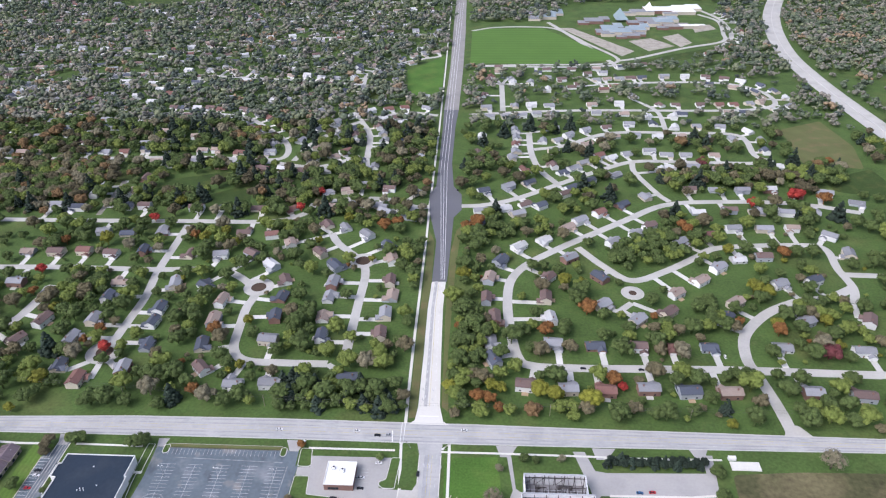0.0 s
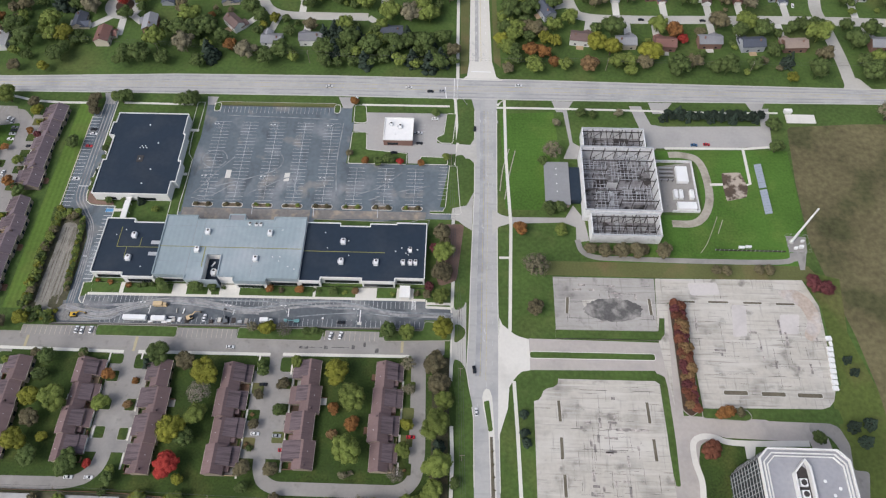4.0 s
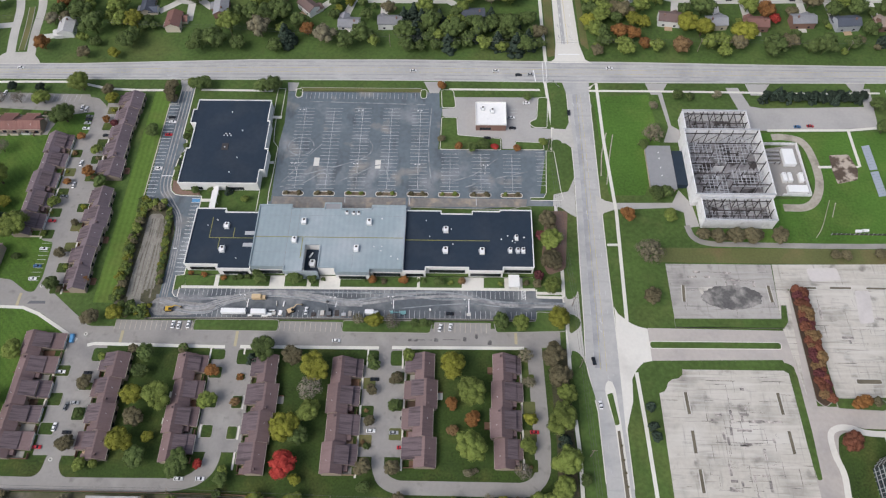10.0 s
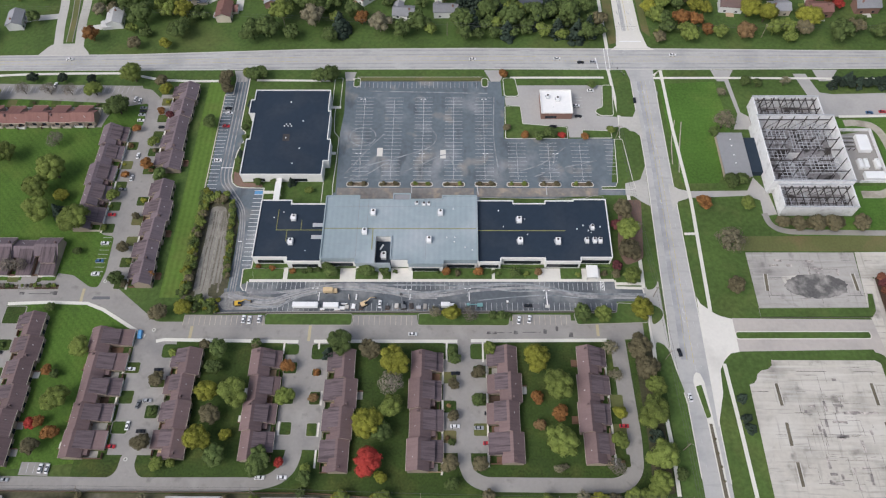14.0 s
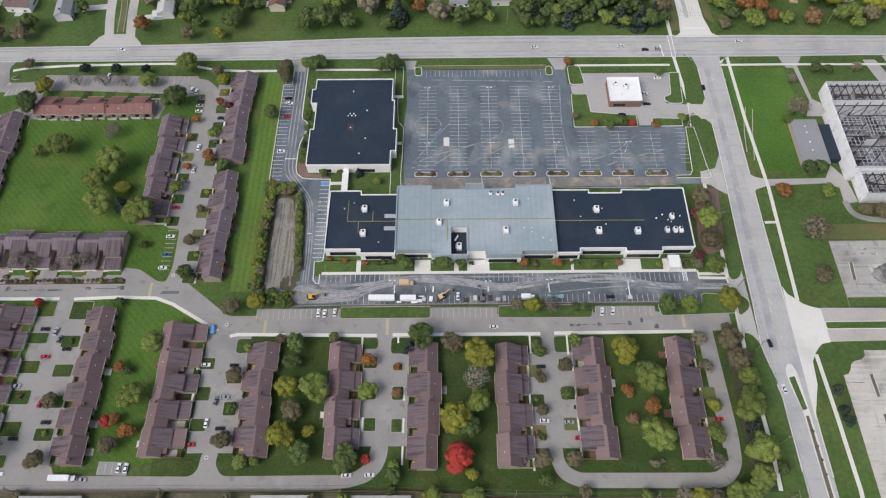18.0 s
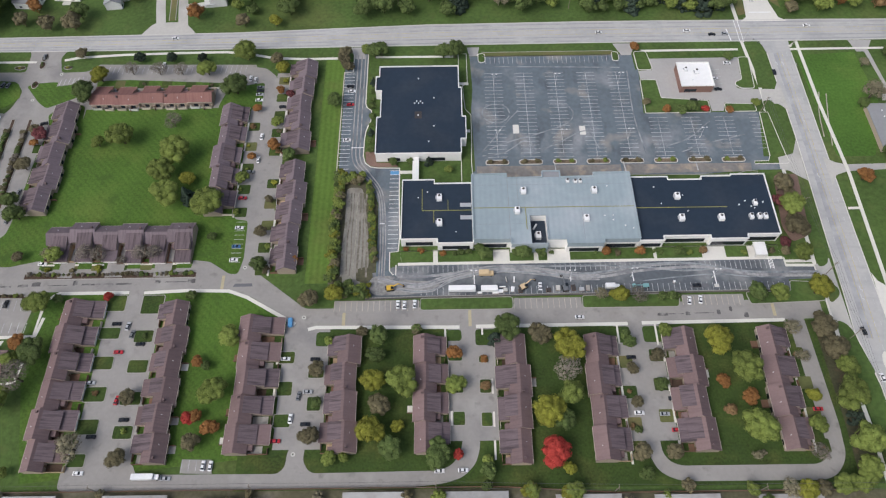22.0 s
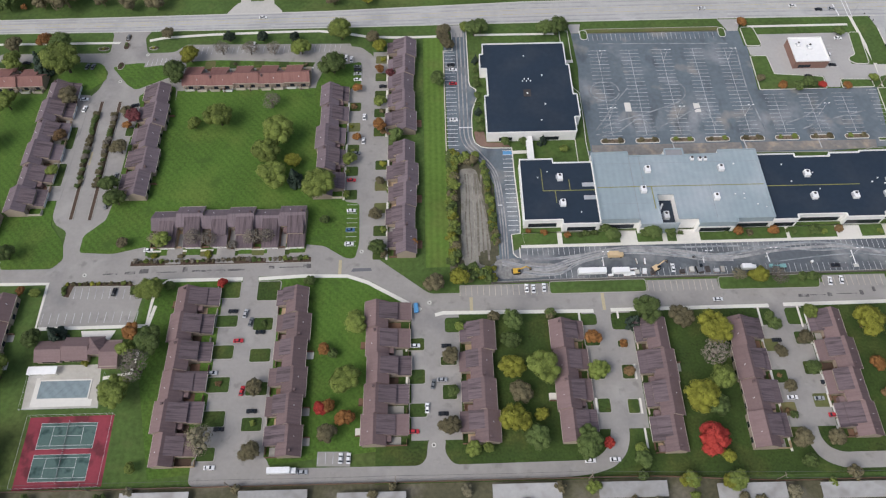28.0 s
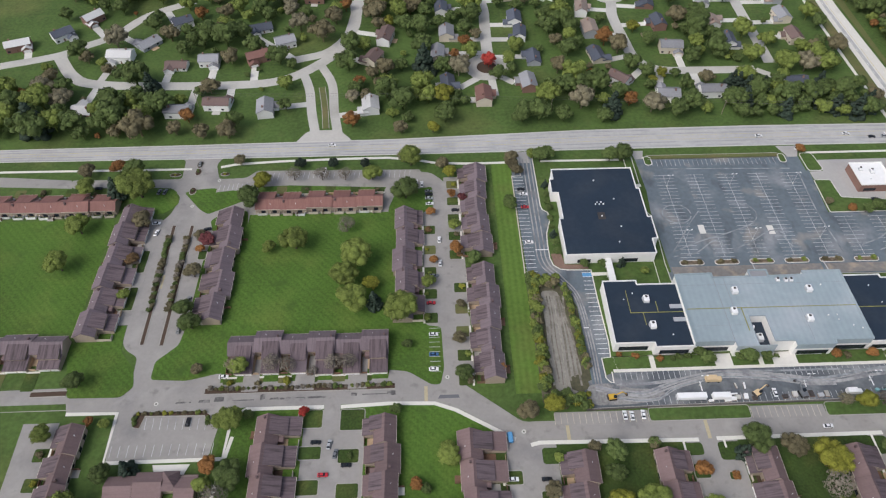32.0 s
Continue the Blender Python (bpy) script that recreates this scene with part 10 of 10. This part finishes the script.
for x, y, turn in [(-209.6, 76.5, 0), (-302.9, 13.8, 0), (-301.2, 6.7, 80), (-157.7, 41.6, 90), (-154.6, 40.2, 90), (-150.4, 24.2, 0), (-212.5, 53.7, 90), (-145.7, -3.4, 90), (-145.7, -19.9, 90), (-150.2, -64.6, 0), (-150.5, -84.1, 0), (-95.9, 30.1, 0), (-96.7, -6.8, 0), (-248.7, -85.0, 0), (-203.9, -190.2, 0), (-118.2, -138.3, 0), (-113.1, -167.1, 88), (-149.5, -187.6, 88), (-146.2, -187.7, 88), (-45.5, -191.1, 0), (-65.4, -110.5, 88), (-62.2, -110.9, 88), (-57.1, -110.4, 88), (78.8, -110.4, 80), (84.3, -109.9, 80), (5.7, -101.4, 88), (45.6, -166.4, 0), (23.7, -118.6, 0), (56.8, 76.5, 0), (112.3, 77.0, 0)]:
    car(x, y, turn, "white")
for x, y, turn in [(76.3, 64.9, 60), (188.4, 80.2, 0), (160.9, -151.3, 95), (131.5, 48.9, 0), (121.3, 36.4, 0), (-35.1, -190.9, 0), (380.1, 173.3, 0), (392.3, 171.6, 80), (395.4, 166.0, 80)]:
    car(x, y, turn, "white")
for x, y, turn in [(-288.0, 62.0, 90), (-307.1, 38.8, 80), (-303.8, 38.7, 80), (-150.8, 34.3, 0), (-149.0, -28.2, 0), (-275.2, -58.1, 80), (-274.2, -39.8, 80), (-194.1, -124.6, 80), (-110.3, -156.5, 80)]:
    car(x, y, turn, "grey")
for x, y, turn in [(-273.7, 8.4, 20), (-343.3, 42.6, 0), (-150.7, 31.6, 0), (-135.9, 18.7, 0), (-97.1, 34.1, 0), (-260.7, -107.5, 85), (-202.9, -119.0, 0), (-189.1, -129.8, 0), (-189.0, -166.7, 0), (-202.1, -174.2, 0), (-106.1, -169.8, 0), (-104.1, -138.7, 0), (62.1, -159.9, 0), (45.7, -139.7, 0), (84.0, -102.1, 0), (127.3, 73.5, 0), (158.3, 40.9, 88), (159.5, -127.9, 100), (109.8, 35.2, 70), (103.0, 26.9, 0), (105.7, 19.6, 0), (121.8, 27.8, 0), (325.6, 148.1, 0), (280.4, 148.1, 0), (173.2, 450.2, 90)]:
    car(x, y, turn, "black")
for x, y, turn in [(-150.6, 28.6, 0), (-197.0, -120.3, 80), (-208.4, -148.9, 0), (-165.1, -192.9, 0), (-106.3, -154.6, 0), (57.1, -167.1, 0), (135.4, 74.0, 0), (102.4, 36.1, 0), (119.1, 36.1, 0)]:
    car(x, y, turn, "silver")
for x, y, turn in [(-151.0, -45.7, 0), (-96.2, 19.7, 0), (-198.7, -133.8, 0), (-194.3, -157.5, 80), (-118.8, -177.2, 0), (61.2, -174.4, 0), (126.9, -165.7, 0), (310.2, 31.7, 0)]:
    car(x, y, turn, "red")
for x, y, turn in [(-150.3, -76.0, 0), (302.0, 31.0, 0)]:
    car(x, y, turn, "blue")

def truck(x, y, turn, length, colour, label):
    ob = thing("box_truck", x, y, CARZ, turn, label, "truck")
    box("cargo_box", -length / 2, -1.25, 0.9, length / 2 - 2.4, 1.25, 3.4, CARS[colour], ob, bevel=0.08)
    box("cab", length / 2 - 2.3, -1.1, 0.5, length / 2, 1.1, 2.3, CARS[colour], ob, bevel=0.2)
    box("windscreen", length / 2 - 0.3, -0.95, 1.4, length / 2 + 0.02, 0.95, 2.1, DARKGLASS, ob)
    box("chassis", -length / 2, -0.5, 0.5, length / 2 - 0.4, 0.5, 0.9, STEEL, ob)
    for sx in (-length / 2 + 1.4, length / 2 - 1.3):
        for sy in (-1, 1):
            tube("wheel", (sx, sy * 0.9, 0.48), (sx, sy * 1.2, 0.48), 0.48, 0.48, RUBBER, ob, 10)


truck(*(-173.4, -192.4), 0, 12, "white", "long white box truck on the service lane")
truck(-21.0, -94.2, 0, 7.5, "tan", "tan box truck parked on the lot")
truck(41.6, -102.6, 0, 7.2, "white", "white delivery truck parked on the lot")
for px, py, ln in ((-33.5, -102.9, 13.4), (-19.9, -103.1, 8.2)):
    ob = thing("trailer", px, py, CARZ, 0, "long white sheeted trailer parked by the wall", "trailer", "trailers")
    box("cargo_box", -ln / 2, -1.4, 0.8, ln / 2, 1.4, 3.2, WHITEMETAL, ob, bevel=0.15)
    boxes("chassis", [(-ln / 2 + 0.2, -0.8, 0.4, ln / 2 - 0.2, 0.8, 0.8)], STEEL, ob)
    for sx in (-ln / 2 + 1.2, -ln / 2 + 2.3, ln / 2 - 1.2):
        for sy in (-1, 1):
            tube("wheel", (sx, sy, 0.42), (sx, sy * 1.3, 0.42), 0.42, 0.42, RUBBER, ob, 10)


def excavator(x, y, turn, colour, label):
    ob = thing("excavator", x, y, CARZ, turn, label, "excavator")
    for s in (-1, 1):
        box("track", -2.0, s * 1.2 - 0.35, 0, 2.0, s * 1.2 + 0.35, 0.9, RUBBER, ob, bevel=0.25)
    box("turret", -1.9, -1.3, 0.95, 1.4, 1.3, 1.9, CARS[colour], ob, bevel=0.15)
    box("cab", 0.2, -1.25, 1.9, 1.6, -0.1, 3.0, DARKGLASS, ob, bevel=0.1)
    box("counterweight", -2.6, -1.2, 1.0, -1.9, 1.2, 2.0, STEEL, ob, bevel=0.15)
    tube("boom", (1.2, 0.3, 1.8), (4.2, 0.3, 4.2), 0.32, 0.26, CARS[colour], ob, 6)
    tube("stick", (4.2, 0.3, 4.2), (6.6, 0.3, 1.6), 0.24, 0.18, CARS[colour], ob, 6)
    box("bucket", 6.2, -0.4, 0.6, 7.2, 1.0, 1.7, STEEL, ob, bevel=0.2)


excavator(-69.4, -101.6, 6, "yellow", "yellow tracked excavator with its arm stretched out")
excavator(-2.6, -101.6, 28, "tan", "tan tracked excavator parked on the lot")
excavator(18.2, -102.6, 100, "grey", "grey work machine parked on the lot")
ob = thing("boom_lift", 58.6, -101.9, CARZ, 183, "pale teal boom lift parked on the lot", "boom lift")
box("base", -1.5, -1.0, 0.35, 1.5, 1.0, 1.2, CARS["teal"], ob, bevel=0.15)
tube("boom", (-1, 0, 1.3), (5.5, 0, 1.9), 0.28, 0.2, CARS["teal"], ob, 6)
box("basket", 5.4, -0.8, 1.2, 7.0, 0.8, 2.3, CARS["teal"], ob, bevel=0.1)
for sx in (-1.1, 1.1):
    for sy in (-1, 1):
        tube("wheel", (sx, sy * 0.9, 0.42), (sx, sy * 1.2, 0.42), 0.42, 0.42, RUBBER, ob, 10)
random.seed(3)
for x, y, a, b, tone in ((-14.3, -103.9, 1.4, 0.8, WHITEMETAL), (-11.8, -103.2, 1.0, 0.9, KERB), (-13.2, -101.4, 1.6, 0.35, WHITEMETAL), (-8.2, -103, 0.9, 1.3, WHITEMETAL), (-7.1, -97.4, 0.35, 1.6, WHITEMETAL), (-11.1, -97.3, 0.2, 1.4, KERB), (-4.2, -103.8, 1.0, 0.9, STEEL), (-16.8, -104.6, 1.6, 0.6, WHITEMETAL),
                         (9.8, -103.6, 1.1, 0.9, STEEL), (14.6, -102.6, 1.0, 1.3, KERB), (22.4, -102.4, 1.0, 1.6, STEEL), (26.3, -103.4, 1.2, 0.9, METAL), (29.6, -102.6, 0.9, 1.5, KERBGREY), (-24.6, -104.6, 1.2, 0.5, WHITEMETAL), (73.2, -99.9, 0.5, 0.5, WHITEMETAL)):
    ob = thing("loaded_pallet", x, y, 0.14, random.uniform(-9, 9), "wooden pallet of building goods by the lot wall", "pallet", "stacks")
    box("load", -a, -b, 0.14, a, b, random.uniform(0.5, 1.4), tone, ob, bevel=0.05)
    box("pallet", -a - 0.1, -b - 0.1, 0, a + 0.1, b + 0.1, 0.14, BROWNWOOD, ob)
skip = thing("tarpaulin_stack", -117.8, -119.6, 0.05, 5, "blue tarpaulin over stacked goods", "tarpaulin")
box("cover", -1.1, -2.4, 0, 1.1, 2.4, 1.6, BLUEPAINT, skip, bevel=0.3)
boxes("accessible_bay", [(-71.4, -31.2, 0, -66.6, -28.7, 0.205)], BLUEPAINT, drive_1)


# ---------------------------------------------------------------- poles and wires
def lamp_post(x, y, h=9.0, arms=2):
    ob = thing("lamp_post", x, y, 0.1, 0, "slim car park lamp with two flat heads", "street lamp", "lamp posts")
    tube("base", (0, 0, 0), (0, 0, 0.8), 0.3, 0.3, KERB, ob)
    tube("pole", (0, 0, 0.8), (0, 0, h), 0.11, 0.08, METAL, ob)
    for s in (-1, 1)[:arms]:
        tube("arm", (0, 0, h - 0.1), (s * 1.2, 0, h), 0.05, 0.05, METAL, ob, 5)
        box("head", s * 1.2 - 0.45, -0.25, h - 0.08, s * 1.2 + 0.45, 0.25, h + 0.12, WHITEMETAL, ob, bevel=0.04)


for x, y in ((-11.3, 34), (25.8, 34), (63.1, 34), (-11.3, -8), (25.8, -8), (63.1, -8), (104, -8)):
    lamp_post(x, y)
for x, y in ((-27.7, -96.5), (21.0, -97.1), (52.0, -96.4), (92.9, -97.5)):
    lamp_post(x, y, 9.0)


def utility_pole(x, y, h=11.0, turn=0.0, name="wooden utility pole with a crossarm"):
    ob = thing("utility_pole", x, y, 0, turn, name, "utility pole", "utility poles")
    tube("pole", (0, 0, 0), (0, 0, h), 0.22, 0.14, WOODPOLE, ob)
    box("crossarm", -1.3, -0.1, h - 0.9, 1.3, 0.1, h - 0.7, WOODPOLE, ob)
    for s in (-1.2, 0, 1.2):
        tube("insulator", (s, 0, h - 0.7), (s, 0, h - 0.45), 0.07, 0.05, WHITEMETAL, ob, 6)
    return ob


def wires(ends, h, spread, name="overhead_wire"):
    """Sagging wires from pole to pole, each one unbroken."""
    for s in spread:
        pts = []
        for a, b in zip(ends, ends[1:]):
            a, b = Vector((*a, h)), Vector((*b, h))
            d = (b - a).normalized()
            o = Vector((-d.y, d.x, 0)) * s
            pts += [a.lerp(b, i / 8) + o - Vector((0, 0, 1.0 - (i / 4 - 1) ** 2)) for i in range(8)]
        pts.append(b + o)
        v, f = [], []
        for p in pts:
            v += [p + o.normalized() * 0.05 if s else p + Vector((0.05, 0, 0)), p + Vector((0, 0, 0.05)), p - o.normalized() * 0.05 if s else p - Vector((0.05, 0, 0)), p - Vector((0, 0, 0.05))]
        for k in range(len(pts) - 1):
            f += [(4 * k + i, 4 * k + (i + 1) % 4, 4 * k + 4 + (i + 1) % 4, 4 * k + 4 + i) for i in range(4)]
        tagged(piece(name, v, f, WIRE), "thin dark overhead power wire", "wire", "overhead wires")


AVE = [(143.3, 11.0), (146.6, -57.6), (150.6, -96.3), (152.0, -131.4), (153.5, -176.9), (157, -260)]
for x, y in AVE:
    utility_pole(x, y, 12)
wires(AVE, 11.5, (-1.2, 0.0, 1.2))
LANE = [(-340, -198.3), (-252, -198.3), (-194, -198.2), (-126, -198.3), (-47, -198.4), (30, -200.5), (92, -201), (152, -201)]
for x, y in LANE:
    utility_pole(x, y, 10, 90)
wires(LANE, 9.5, (-1.2, 0.0, 1.2))
MAIN = [(-300, 118), (-190, 114), (-70, 106), (40, 99), (130, 95), (250, 97), (350, 96), (450, 98)]
for x, y in MAIN:
    utility_pole(x, y, 11, 90)
wires(MAIN, 10.5, (-1.2, 1.2))
rail = thing("boundary_fence", 0, 0, label="long dark board fence along the service lane", category="fence")
for i in range(52):
    xa = -330 + i * 9
    ya = lambda x: -198.0 - 3.0 * min(max(x + 20, 0), 50) / 50
    x1 = xa + 8.9
    v, f = ribbon_data([(xa, ya(xa)), (x1, ya(x1))], 0.16, 0, 1.8)
    piece("panel", v, f, BROWNWOOD, rail)
for x, y in ((-286.0, 27.1), (-274.1, 47.6), (-144.3, -88.3), (-111.5, -116.7), (-110.5, -183.0), (-277.2, -97.9)):
    ob = thing("manhole_cover", x, y, 0.16, 0, "round grey manhole collar in asphalt", "manhole", "manholes")
    tube("collar", (0, 0, -0.1), (0, 0, 0.03), 1.0, 1.0, KERB, ob, 16)
    tube("lid", (0, 0, 0.03), (0, 0, 0.045), 0.42, 0.42, STEEL, ob, 14)
for (x, y), h in (((-11.6, 57.4), 8), ((153.0, 85.0), 8), ((145.8, 64.7), 8)):
    pass
gantry = thing("signal_pole", *(146.1, 68.2), 0, -60, "traffic signal pole with a long arm", "traffic signal")
tube("pole", (0, 0, 0), (0, 0, 9), 0.18, 0.13, METAL, gantry)
tube("arm", (0, 0, 6.4), (13, 0, 6.9), 0.12, 0.07, METAL, gantry, 6)
for s in (6, 9.5, 12.5):
    box("signal_head", s - 0.2, -0.2, 5.6, s + 0.2, 0.2, 6.7, STEEL, gantry)
